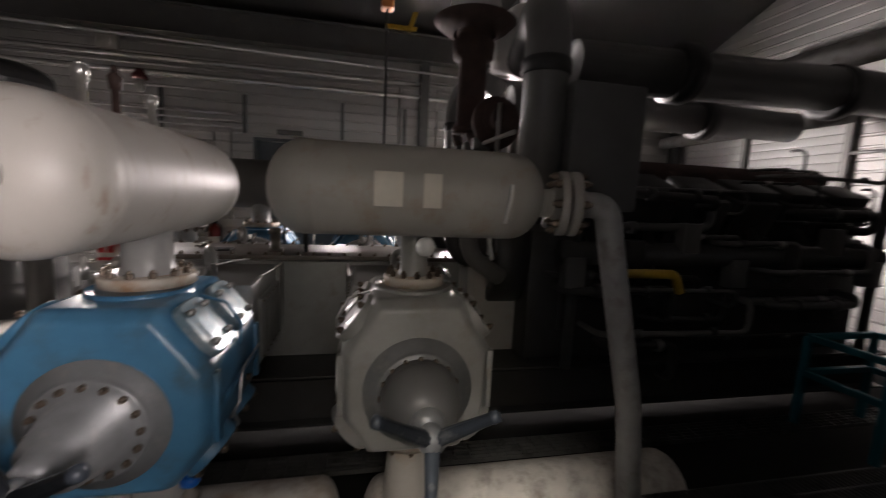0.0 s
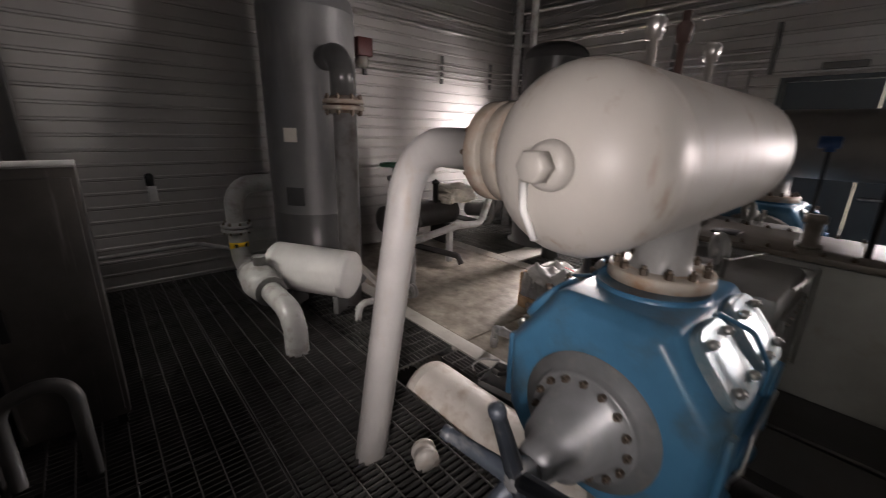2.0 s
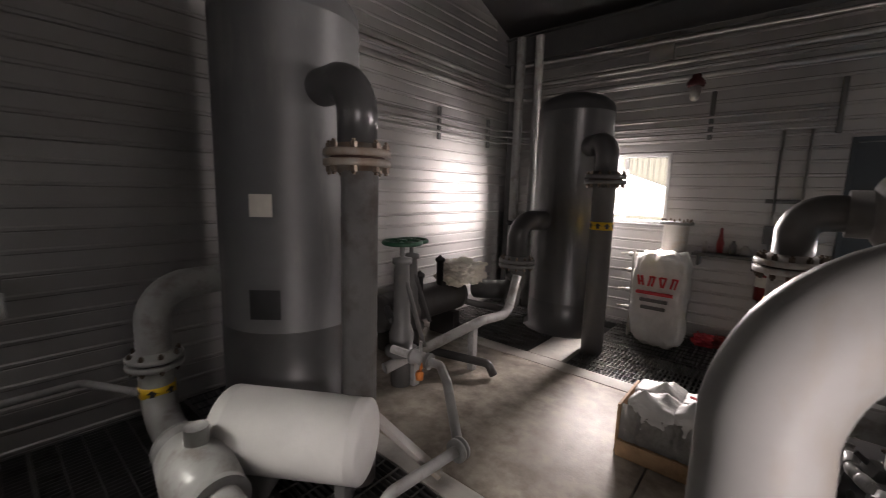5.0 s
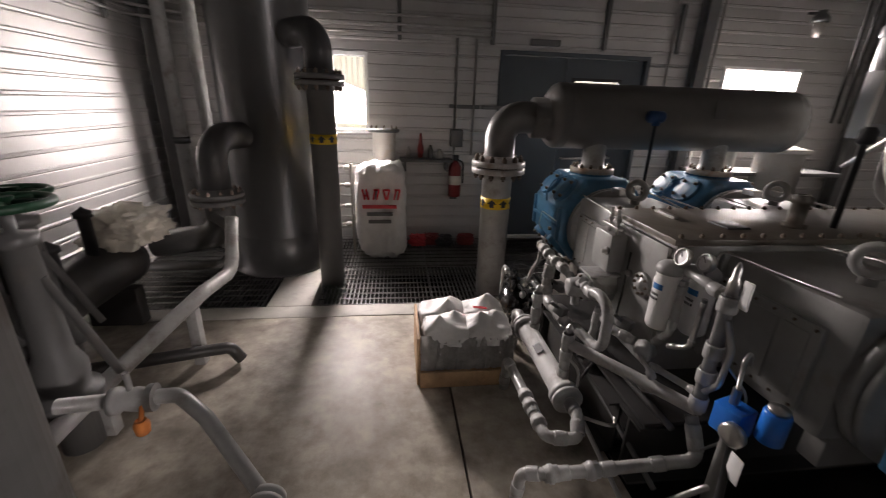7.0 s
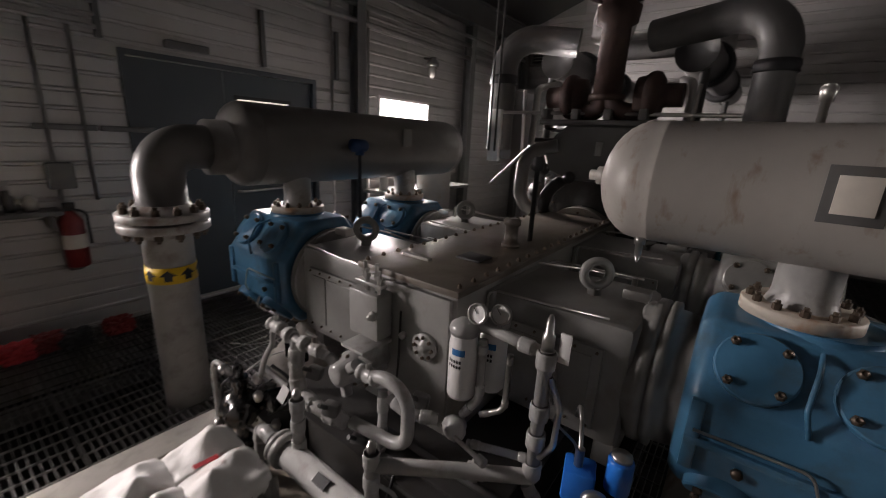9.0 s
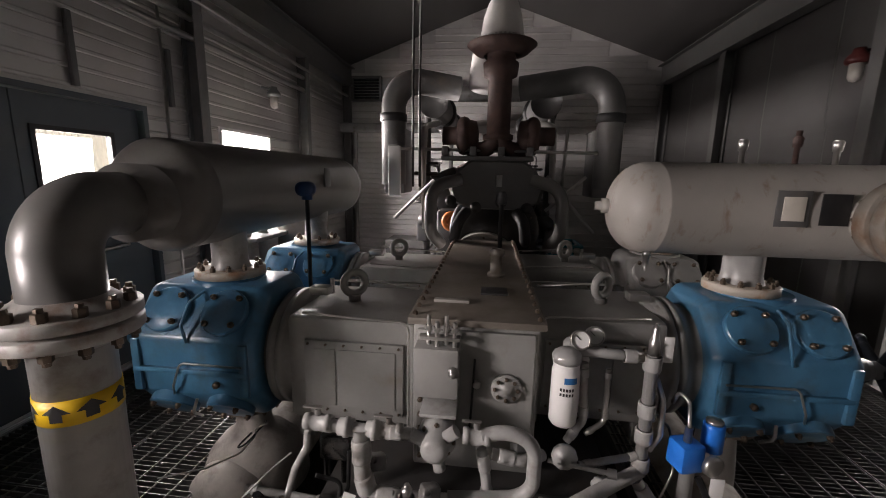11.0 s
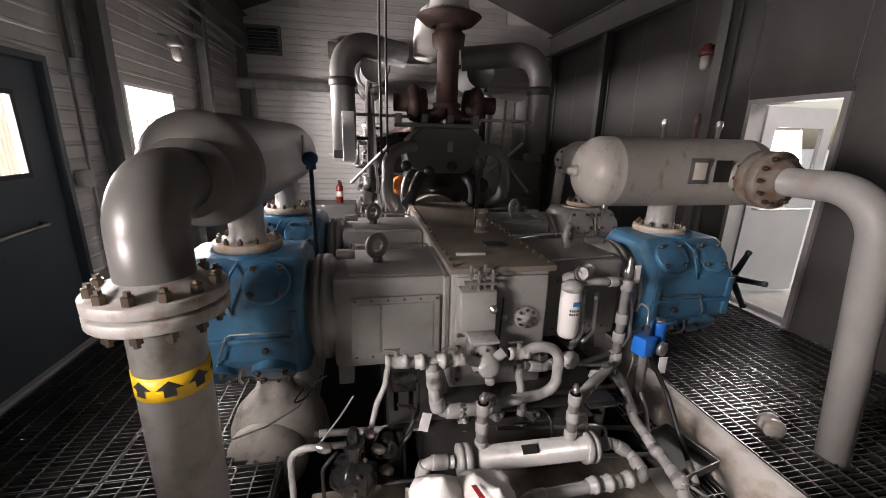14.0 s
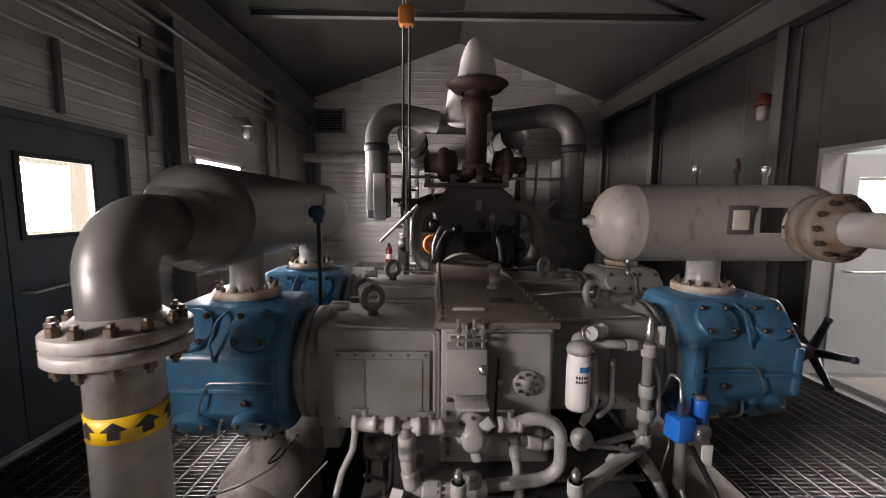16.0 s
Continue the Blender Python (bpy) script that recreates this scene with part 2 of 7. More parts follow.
def obox(bm, m, size, bevel=0.0):
    g = bmesh.ops.create_cube(bm, size=1, matrix=m @ Matrix.Diagonal((*size, 1)))
    if bevel:
        es = {e for v in g["verts"] for e in v.link_edges}
        bmesh.ops.bevel(bm, geom=list(es), offset=bevel, segments=2, affect="EDGES", profile=0.5)
    return bm


def lathe(bm, origin, axis, profile, seg=32, close=True):
    """Turns (distance along axis, radius) pairs round the axis."""
    d, u, w = frame_of(axis)
    o = Vector(origin)
    rings = []
    for s, r in profile:
        if r < 1e-5:
            rings.append([bm.verts.new(o + d * s)])
        else:
            rings.append([bm.verts.new(o + d * s + (u * math.cos(k * math.tau / seg) + w * math.sin(k * math.tau / seg)) * r) for k in range(seg)])
    for a, b in zip(rings, rings[1:]):
        for k in range(seg):
            j = (k + 1) % seg
            if len(a) == 1 and len(b) > 1:
                bm.faces.new((a[0], b[k], b[j]))
            elif len(b) == 1 and len(a) > 1:
                bm.faces.new((a[k], b[0], a[j]))
            elif len(a) > 1 and len(b) > 1:
                bm.faces.new((a[k], b[k], b[j], a[j]))
    if close:
        for r in (rings[0], rings[-1]):
            if len(r) > 1:
                bm.faces.new(r)
    return bm


def rod(bm, p0, p1, r, r1=None, seg=16):
    v = Vector(p1) - Vector(p0)
    return lathe(bm, p0, v, [(0, r), (v.length, r if r1 is None else r1)], seg)


def bent(pts, radius, steps=8):
    """Rounds the corners of a polyline."""
    P = [Vector(p) for p in pts]
    out = [P[0]]
    for a, b, c in zip(P, P[1:], P[2:]):
        d0, d1 = (b - a).normalized(), (c - b).normalized()
        ang = d0.angle(d1, 0)
        if ang < 0.02:
            out.append(b)
            continue
        cut = min(radius * math.tan(ang / 2), (b - a).length * 0.49, (c - b).length * 0.49)
        s, e = b - d0 * cut, b + d1 * cut
        for k in range(steps + 1):
            t = k / steps
            out.append((1 - t) ** 2 * s + 2 * t * (1 - t) * (b * 0.72 + (s + e) * 0.14) + t * t * e)
    out.append(P[-1])
    return out


def tube(bm, pts, r, bend=0.0, seg=14, caps=True, steps=8):
    P = bent(pts, bend, steps) if bend else [Vector(p) for p in pts]
    d0 = (P[1] - P[0]).normalized()
    _, u, _ = frame_of(d0)
    rings = []
    for i, p in enumerate(P):
        d = ((P[min(i + 1, len(P) - 1)] - p).normalized() + (p - P[max(i - 1, 0)]).normalized()).normalized()
        u = (u - d * u.dot(d)).normalized()
        w = d.cross(u)
        rings.append([bm.verts.new(p + (u * math.cos(k * math.tau / seg) + w * math.sin(k * math.tau / seg)) * r) for k in range(seg)])
    for a, b in zip(rings, rings[1:]):
        for k in range(seg):
            j = (k + 1) % seg
            bm.faces.new((a[k], a[j], b[j], b[k]))
    if caps:
        bm.faces.new(rings[0]), bm.faces.new(rings[-1])
    return bm


def ring(bm, c, axis, R, r, seg=28, sub=10):
    d, u, w = frame_of(axis)
    c = Vector(c)
    rows = []
    for k in range(seg):
        a = k * math.tau / seg
        e = u * math.cos(a) + w * math.sin(a)
        rows.append([bm.verts.new(c + e * (R + r * math.cos(q * math.tau / sub)) + d * r * math.sin(q * math.tau / sub)) for q in range(sub)])
    for k in range(seg):
        A, Bq = rows[k], rows[(k + 1) % seg]
        for q in range(sub):
            bm.faces.new((A[q], A[(q + 1) % sub], Bq[(q + 1) % sub], Bq[q]))
    return bm


def hexbolt(bm, p, axis, r, h):
    lathe(bm, p, axis, [(-h * 0.2, r * 0.62), (0, r * 0.62), (0, r), (h * 0.65, r), (h * 0.72, r * 0.6), (h, r * 0.55)], 6)


BOLTS = {}


def bolts(parent, c, axis, R, count, r=0.012, h=0.03, mat=None, phase=0.0, name="bolt"):
    """A circle of hexagon bolts, each an object on one shared mesh."""
    d, u, w = frame_of(axis)
    key = (round(r, 4), round(h, 4))
    if key not in BOLTS:
        bm = B()
        hexbolt(bm, (0, 0, 0), (0, 0, 1), r, h)
        me = bpy.data.meshes.new("bolt")
        bm.to_mesh(me), bm.free()
        me.materials.append(mat or BOLT)
        BOLTS[key] = me
    turn = d.to_track_quat("Z", "Y")
    for k in range(count):
        a = phase + k * math.tau / count
        ob = new(name, BOLTS[key])
        ob.rotation_mode = "QUATERNION"
        ob.rotation_quaternion = turn
        ob.location = Vector(c) + (u * math.cos(a) + w * math.sin(a)) * R
        ob.parent = parent


def flange_pair(parent, c, axis, R, thick, bore, count=12, gap=0.012, bolt_r=0.014, mat=None, rim=None):
    """Two bolted flanges with a gasket between, centred on c."""
    d = Vector(axis).normalized()
    c = Vector(c)
    for s in (1, -1):
        bm = B()
        lathe(bm, c + d * s * gap / 2, d * s, [(0, bore), (0, R - 0.004), (0.004, R), (thick - 0.004, R), (thick, R - 0.004), (thick, bore * 1.45), (thick * 1.9, bore * 1.08), (thick * 1.9, bore * 0.9)], 36)
        part("flange", bm, mat or PIPE, parent)
    bm = B()
    lathe(bm, c - d * gap / 2, d, [(0, R * 0.8), (gap, R * 0.8)], 32)
    part("gasket", bm, rim or RUST, parent, "rust-stained gasket")
    for s in (1, -1):
        bolts(parent, c + d * s * (gap / 2 + thick), d * s, R * 0.84, count, bolt_r, bolt_r * 2.2)


def capsule(bm, a, b, r, dish=0.5, seg=40):
    """A pressure vessel shell with elliptical heads; a and b are the outermost points."""
    v = Vector(b) - Vector(a)
    L, h = v.length, r * dish
    prof = [(h - h * math.cos(k * math.pi / 2 / 9), r * math.sin(k * math.pi / 2 / 9)) for k in range(10)]
    prof += [(h + 0.035, r), (h + 0.038, r + 0.0012), (h + 0.046, r + 0.0012), (h + 0.049, r)]
    prof += [(L - s, q) for s, q in reversed(prof)]
    return lathe(bm, a, v, prof, seg)


def weld_label(parent, c, normal, up, w, h, mat, name="nameplate", label=""):
    n, u = Vector(normal).normalized(), Vector(up).normalized()
    s = u.cross(n)
    m = Matrix((s, u, n)).transposed().to_4x4()
    m.translation = c
    bm = B()
    obox(bm, m, (w, h, 0.006), 0.001)
    return part(name, bm, mat, parent, label)


def band(parent, c, axis, r, w, arrows=3, phase=0.0):
    """A yellow marker tape with black arrows round a pipe."""
    bm = B()
    d = Vector(axis).normalized()
    lathe(bm, Vector(c) - d * w / 2, d, [(0, r + 0.001), (0, r + 0.003), (w, r + 0.003), (w, r + 0.001)], 32, False)
    tape = part("marker_tape", bm, YELLOW, parent, "yellow tape with black arrows")
    _, u, q = frame_of(d)
    for k in range(arrows):
        bm = B()
        a = phase + k * math.tau / arrows
        shape = [(-0.5, 0.0), (0.0, 0.5), (0.5, 0.0), (0.22, 0.0), (0.22, -0.42), (-0.22, -0.42), (-0.22, 0.0)]
        vs = []
        for x, z in shape:
            ang = a + x * w * 0.9 / r
            vs.append(bm.verts.new(Vector(c) + (u * math.cos(ang) + q * math.sin(ang)) * (r + 0.0045) + d * z * w * 0.74))
        bm.faces.new(vs)
        part("arrow", bm, BLACK, tape, smooth=False)


def handwheel(parent, c, axis, R, r, spokes=5, mat=None):
    bm = B()
    ring(bm, c, axis, R, r)
    d, u, w = frame_of(axis)
    for k in range(spokes):
        a = k * math.tau / spokes
        rod(bm, c, Vector(c) + (u * math.cos(a) + w * math.sin(a)) * R, r * 0.8, seg=8)
    lathe(bm, Vector(c) - d * r * 1.5, d, [(0, r * 2), (r * 3, r * 2)], 14)
    return part("handwheel", bm, mat or GREEN, parent)


# ---- the building ----
WX, EX, SY, NY = -5.0, 5.0, 0.0, 5.97
EAVE, RIDGE, MID = 3.6, 4.7, 2.985
NW_WIN, NE_WIN, N_DOOR, N_DOORWIN = (-3.86, -2.88, 1.22, 2.02), (1.14, 2.14, 1.29, 2.05), (-1.48, 0.22, 0.02, 2.1), (-0.62, -0.08, 1.33, 1.84)
S_WIN, S_DOOR = (-4.4, -3.22, 1.16, 2.16), (-0.5, 0.4, 0.02, 2.07)
THICK = 0.16


def wall_slab(name, axis, at, inward, lo, hi, openings, label, liner=None, ribbed=True):
    """A thick wall with holes through it, and the ribbed liner sheets on its inner side."""
    bm = B()
    cuts_a = sorted({lo, hi, *[v for o in openings for v in o[:2]]})
    cuts_z = sorted({-0.5, EAVE, *[v for o in openings for v in o[2:]]})
    out = at - inward * THICK

    def put(bmx, a0, a1, d0, d1, z0, z1):
        d0, d1 = min(d0, d1), max(d0, d1)
        box(bmx, (a0, d0, z0) if axis == "x" else (d0, a0, z0), (a1, d1, z1) if axis == "x" else (d1, a1, z1))

    def free(a0, a1, z0, z1):
        return not any(o[0] < (a0 + a1) / 2 < o[1] and o[2] < (z0 + z1) / 2 < o[3] for o in openings)

    for a0, a1 in zip(cuts_a, cuts_a[1:]):
        for z0, z1 in zip(cuts_z, cuts_z[1:]):
            if free(a0, a1, z0, z1):
                put(bm, a0, a1, out, at - inward * 0.012, z0, z1)
    if axis == "y":
        vs = [bm.verts.new((d, y, z)) for d in (out, at - inward * 0.012) for y, z in ((lo, EAVE), (hi, EAVE), (MID, RIDGE))]
        for idx in ((0, 1, 2), (3, 5, 4), (0, 3, 4, 1), (1, 4, 5, 2), (2, 5, 3, 0)):
            bm.faces.new([vs[i] for i in idx])
    wall = structure(part(name, bm, WALLCORE, None, smooth=False), label, "wall")
    row = 0.25 if ribbed else EAVE
    top = RIDGE if axis == "y" else EAVE
    k = 0
    while k * row < top:
        zs = sorted({k * row, min((k + 1) * row, top), *[v for o in openings for v in o[2:] if k * row < v < (k + 1) * row]})
        for z0, z1 in zip(zs, zs[1:]):
            a_lo, a_hi = lo + 0.002, hi - 0.002
            if z1 > EAVE:
                half = MID * (RIDGE - z1) / (RIDGE - EAVE)
                a_lo, a_hi = MID - half, MID + half
            if a_hi - a_lo < 0.1 or z1 - z0 < 0.01:
                continue
            edges = [a_lo] + [v for o in sorted(openings) if o[2] < (z0 + z1) / 2 < o[3] for v in o[:2]] + [a_hi]
            for a0, a1 in zip(edges[::2], edges[1::2]):
                n = max(1, round((a1 - a0) / (3.2 if ribbed else 0.9)))
                for q in range(n):
                    b0, b1 = a0 + (a1 - a0) * q / n, a0 + (a1 - a0) * (q + 1) / n - (0.002 if ribbed else 0.005)
                    prof, z = [(0.0, z0)], z0
                    for rib in (k * row + 0.0, k * row + 0.125) if ribbed else ():
                        for dz, dd in ((0.006, -0.003), (0.014, 0.006), (0.03, 0.007), (0.04, 0.0)):
                            if z0 + 0.004 < rib + dz < z1 - 0.004:
                                prof.append((dd, rib + dz))
                    prof.append((0.0, z1))
                    bmp = B()
                    L = [bmp.verts.new(((b0, at + inward * d, z) if axis == "x" else (at + inward * d, b0, z))) for d, z in prof]
                    R = [bmp.verts.new(((b1, at + inward * d, z) if axis == "x" else (at + inward * d, b1, z))) for d, z in prof]
                    for i in range(len(L) - 1):
                        fc = bmp.faces.new((L[i], R[i], R[i + 1], L[i + 1]))
                    bmesh.ops.recalc_face_normals(bmp, faces=bmp.faces)
                    part("liner_panel", bmp, liner or LINER, wall, smooth=False)
        k += 1
    return wall


wall_slab("wall_north", "x", NY, -1, WX, EX, [NW_WIN, N_DOOR, NE_WIN], "north wall lined with bare horizontally ribbed metal sheets")
# Panels coloured darker than the other walls' to stand for shade.
wall_slab("wall_south", "x", SY, 1, WX, EX, [S_WIN, S_DOOR], "south wall lined with flat metal panels, darkened for shade", LINER_SHADED, False)
wall_slab("wall_west", "y", WX, 1, SY, NY, [], "west gable wall lined with bare ribbed metal sheets")
wall_slab("wall_east", "y", EX, -1, SY, NY, [], "east gable wall lined with pale ribbed metal sheets")

for nm, y0, y1 in (("ceiling", SY - THICK, MID), ("ceiling", NY + THICK, MID)):
    bm = B()
    za = EAVE - (RIDGE - EAVE) * THICK / MID
    vs = [bm.verts.new((x, y, z + dz)) for dz in (0, 0.12) for x, y, z in ((WX - 0.16, y0, za), (EX + 0.16, y0, za), (EX + 0.16, y1, RIDGE), (WX - 0.16, y1, RIDGE))]
    for idx in ((0, 1, 2, 3), (4, 5, 6, 7), (0, 1, 5, 4), (1, 2, 6, 5), (2, 3, 7, 6), (3, 0, 4, 7)):
        bm.faces.new([vs[i] for i in idx])
    bmesh.ops.recalc_face_normals(bm, faces=bm.faces)
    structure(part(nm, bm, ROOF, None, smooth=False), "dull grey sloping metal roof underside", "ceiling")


def i_beam(bm, p0, p1, w, h, t=0.012):
    """An I-section from p0 to p1; h is the web's height."""
    a, b = Vector(p0), Vector(p1)
    d = (b - a).normalized()
    side = d.cross(Vector((0, 0, 1))) if abs(d.z) < 0.9 else Vector((1, 0, 0))
    side.normalize()
    up = side.cross(d)
    sec = [(-w / 2, -h / 2), (w / 2, -h / 2), (w / 2, -h / 2 + t), (t / 2, -h / 2 + t), (t / 2, h / 2 - t), (w / 2, h / 2 - t), (w / 2, h / 2), (-w / 2, h / 2), (-w / 2, h / 2 - t), (-t / 2, h / 2 - t), (-t / 2, -h / 2 + t), (-w / 2, -h / 2 + t)]
    ends = [[bm.verts.new(p + side * q + up * r) for q, r in sec] for p in (a, b)]
    bm.faces.new(ends[0]), bm.faces.new(ends[1])
    for i in range(12):
        j = (i + 1) % 12
        bm.faces.new((ends[0][i], ends[0][j], ends[1][j], ends[1][i]))
    bmesh.ops.recalc_face_normals(bm, faces=bm.faces)
    return bm


for nm, y in (("eave_beam", NY - 0.14), ("eave_beam", SY + 0.14)):
    bm = B()
    i_beam(bm, (WX + 0.02, y, 3.4), (EX - 0.02, y, 3.4), 0.16, 0.34)
    structure(part(nm, bm, BEAM, None, smooth=False), "grey steel beam along the eave", "beam")
for x in (-4.86, 0.75, 3.0, 4.86):
    for y in (SY + 0.09, NY - 0.09):
        bm = B()
        i_beam(bm, (x, y, 0.0), (x, y, 3.23), 0.12, 0.14, 0.01)
        structure(part("column", bm, BEAM, None, smooth=False), "grey painted steel wall column", "column")
bm = B()
i_beam(bm, (1.7, 0.42, 3.72), (1.7, 5.55, 3.72), 0.08, 0.08, 0.008)
structure(part("tie_beam", bm, BEAM, None, smooth=False), "thin pale steel tie across the roof", "beam")
def window_unit(name, o, y, inward, label, mullion=True):
    x0, x1, z0, z1 = o
    out = y - inward * THICK
    bm = B()
    fw = 0.035
    ya, yb = (out, y + inward * 0.018)
    lo, hi = min(ya, yb), max(ya, yb)
    box(bm, (x0, lo, z0), (x0 + fw, hi, z1)), box(bm, (x1 - fw, lo, z0), (x1, hi, z1))
    box(bm, (x0 + fw, lo, z1 - fw), (x1 - fw, hi, z1)), box(bm, (x0 + fw, lo, z0), (x1 - fw, hi, z0 + fw))
    w = structure(part(name, bm, WHITE, None, smooth=False), label, "window")
    xs = [x0 + fw, x1 - fw]
    if mullion:
        xm = (x0 + x1) / 2
        bm = B()
        box(bm, (xm - 0.018, y - inward * 0.11, z0 + fw), (xm + 0.018, y - inward * 0.06, z1 - fw), 0.004)
        part("mullion", bm, WHITE, w)
        xs = [x0 + fw, xm - 0.018, xm + 0.018, x1 - fw]
    for a, b in zip(xs[::2], xs[1::2]):
        bm = B()
        box(bm, (a, y - inward * 0.09 - 0.003, z0 + fw), (b, y - inward * 0.09 + 0.003, z1 - fw))
        g = part("pane", bm, GLASS, w, smooth=False)
        g.visible_shadow = False
    bm = B()
    box(bm, (x0 - 0.03, min(y + inward * 0.014, y + inward * 0.05), z0 - 0.025), (x1 + 0.03, max(y + inward * 0.014, y + inward * 0.05), z0), 0.004)
    part("window_sill", bm, WALLCORE, w)


window_unit("window_1", NW_WIN, NY, -1, "sliding window with pale frame, daylight outside")
window_unit("window_2", NE_WIN, NY, -1, "sliding window with pale frame, daylight outside")
window_unit("window_3", S_WIN, SY, 1, "sliding window facing white ribbed siding outside")

# north double door with a small window, closed
x0, x1, z0, z1 = N_DOOR
bm = B()
for a, b, c, d in ((x0, x0 + 0.04, z0, z1), (x1 - 0.04, x1, z0, z1), (x0 + 0.04, x1 - 0.04, z1 - 0.04, z1)):
    box(bm, (a, NY - 0.03, c), (b, NY + THICK, d))
door_frame = structure(part("door_1", bm, DOORBLUE, None, smooth=False), "closed grey-blue steel double door with a small window", "door")
mid = -0.72
for a, b in ((x0 + 0.045, mid - 0.004), (mid + 0.004, x1 - 0.045)):
    bm = B()
    wx0, wx1, wz0, wz1 = N_DOORWIN
    if a < wx0 < b:
        for p in ((a, wx0, z0 + 0.01, z1 - 0.045), (wx1, b, z0 + 0.01, z1 - 0.045), (wx0, wx1, z0 + 0.01, wz0), (wx0, wx1, wz1, z1 - 0.045)):
            box(bm, (p[0], NY + 0.03, p[2]), (p[1], NY + 0.075, p[3]))
    else:
        box(bm, (a, NY + 0.03, z0 + 0.01), (b, NY + 0.075, z1 - 0.045), 0.003)
    leaf = part("door_leaf", bm, DOORBLUE, door_frame, smooth=False)
    if a < wx0 < b:
        bm = B()
        for p in ((wx0 - 0.02, wx0 + 0.012, wz0 - 0.02, wz1 + 0.02), (wx1 - 0.012, wx1 + 0.02, wz0 - 0.02, wz1 + 0.02), (wx0 + 0.012, wx1 - 0.012, wz0 - 0.02, wz0 + 0.012), (wx0 + 0.012, wx1 - 0.012, wz1 - 0.012, wz1 + 0.02)):
            box(bm, (p[0], NY + 0.018, p[2]), (p[1], NY + 0.03, p[3]))
        part("glazing_bead", bm, BLACK, leaf, smooth=False)
        bm = B()
        box(bm, (wx0, NY + 0.05, wz0), (wx1, NY + 0.056, wz1))
        part("pane", bm, GLASS, leaf, smooth=False).visible_shadow = False
        bm = B()
        tube(bm, [(-0.66, NY + 0.03, 0.98), (-0.66, NY - 0.03, 0.98), (-0.08, NY - 0.03, 1.0), (-0.08, NY + 0.03, 1.0)], 0.012, 0.03)
        part("push_bar", bm, STEEL, leaf)
bm = B()
box(bm, (x0 + 0.3, NY - 0.09, z1 + 0.05), (x0 + 0.62, NY - 0.025, z1 + 0.11), 0.008)
tagged(part("door_closer", bm, BEAM), "grey door closer above the steel door", "door closer")

# south door: frame, and the white leaf swung outwards
x0, x1, z0, z1 = S_DOOR
bm = B()
for a, b, c, d in ((x0, x0 + 0.045, z0, z1), (x1 - 0.045, x1, z0, z1), (x0 + 0.045, x1 - 0.045, z1 - 0.045, z1)):
    box(bm, (a, SY - THICK, c), (b, SY + 0.03, d))
box(bm, (x0, SY - THICK - 0.05, -0.06), (x1, SY + 0.06, 0.02))
fr = structure(part("door_2", bm, WALLCORE, None, smooth=False), "open white steel door swung outwards with a small window", "door")
bm = B()
lx = x1 - 0.06
ya, yb = SY - THICK - 0.87, SY - THICK - 0.01
wy0, wy1, wz0, wz1 = ya + 0.12, yb - 0.14, 1.3, 1.82
for p in ((ya, wy0, 0.03, z1 - 0.05), (wy1, yb, 0.03, z1 - 0.05), (wy0, wy1, 0.03, wz0), (wy0, wy1, wz1, z1 - 0.05)):
    box(bm, (lx, p[0], p[2]), (lx + 0.045, p[1], p[3]))
leaf = part("door_leaf", bm, LEAFPAINT, fr, smooth=False)
bm = B()
box(bm, (lx + 0.02, wy0, wz0), (lx + 0.026, wy1, wz1))
part("pane", bm, GLASS, leaf, smooth=False).visible_shadow = False
bm = B()
tube(bm, [(lx + 0.002, ya + 0.06, 0.98), (lx - 0.06, ya + 0.06, 0.98), (lx - 0.06, yb - 0.08, 0.98), (lx + 0.002, yb - 0.08, 0.98)], 0.011, 0.03)
part("push_bar", bm, STEEL, leaf)

# white roll-up door on the east wall, closed
bm = B()
for a, b, c, d in ((3.52, 3.58, 0.0, 2.5), (5.72, 5.78, 0.0, 2.5), (3.58, 5.72, 2.42, 2.5)):
    box(bm, (EX - 0.07, a, c), (EX - 0.014, b, d))
roll = structure(part("door_3", bm, WALLCORE, None, smooth=False), "closed white slatted roll-up door in the east wall", "door")
bm = B()
box(bm, (EX - 0.05, 3.581, 0.0), (EX - 0.03, 5.719, 0.098), 0.012)
slat_mesh = None
for k in range(24):
    if slat_mesh is None:
        ob = part("slat", bm, WHITE, roll)
        slat_mesh = ob.data
    else:
        ob = new("slat", slat_mesh)
        ob.parent = roll
    ob.location = (0, 0, 0.005 + k * 0.1)

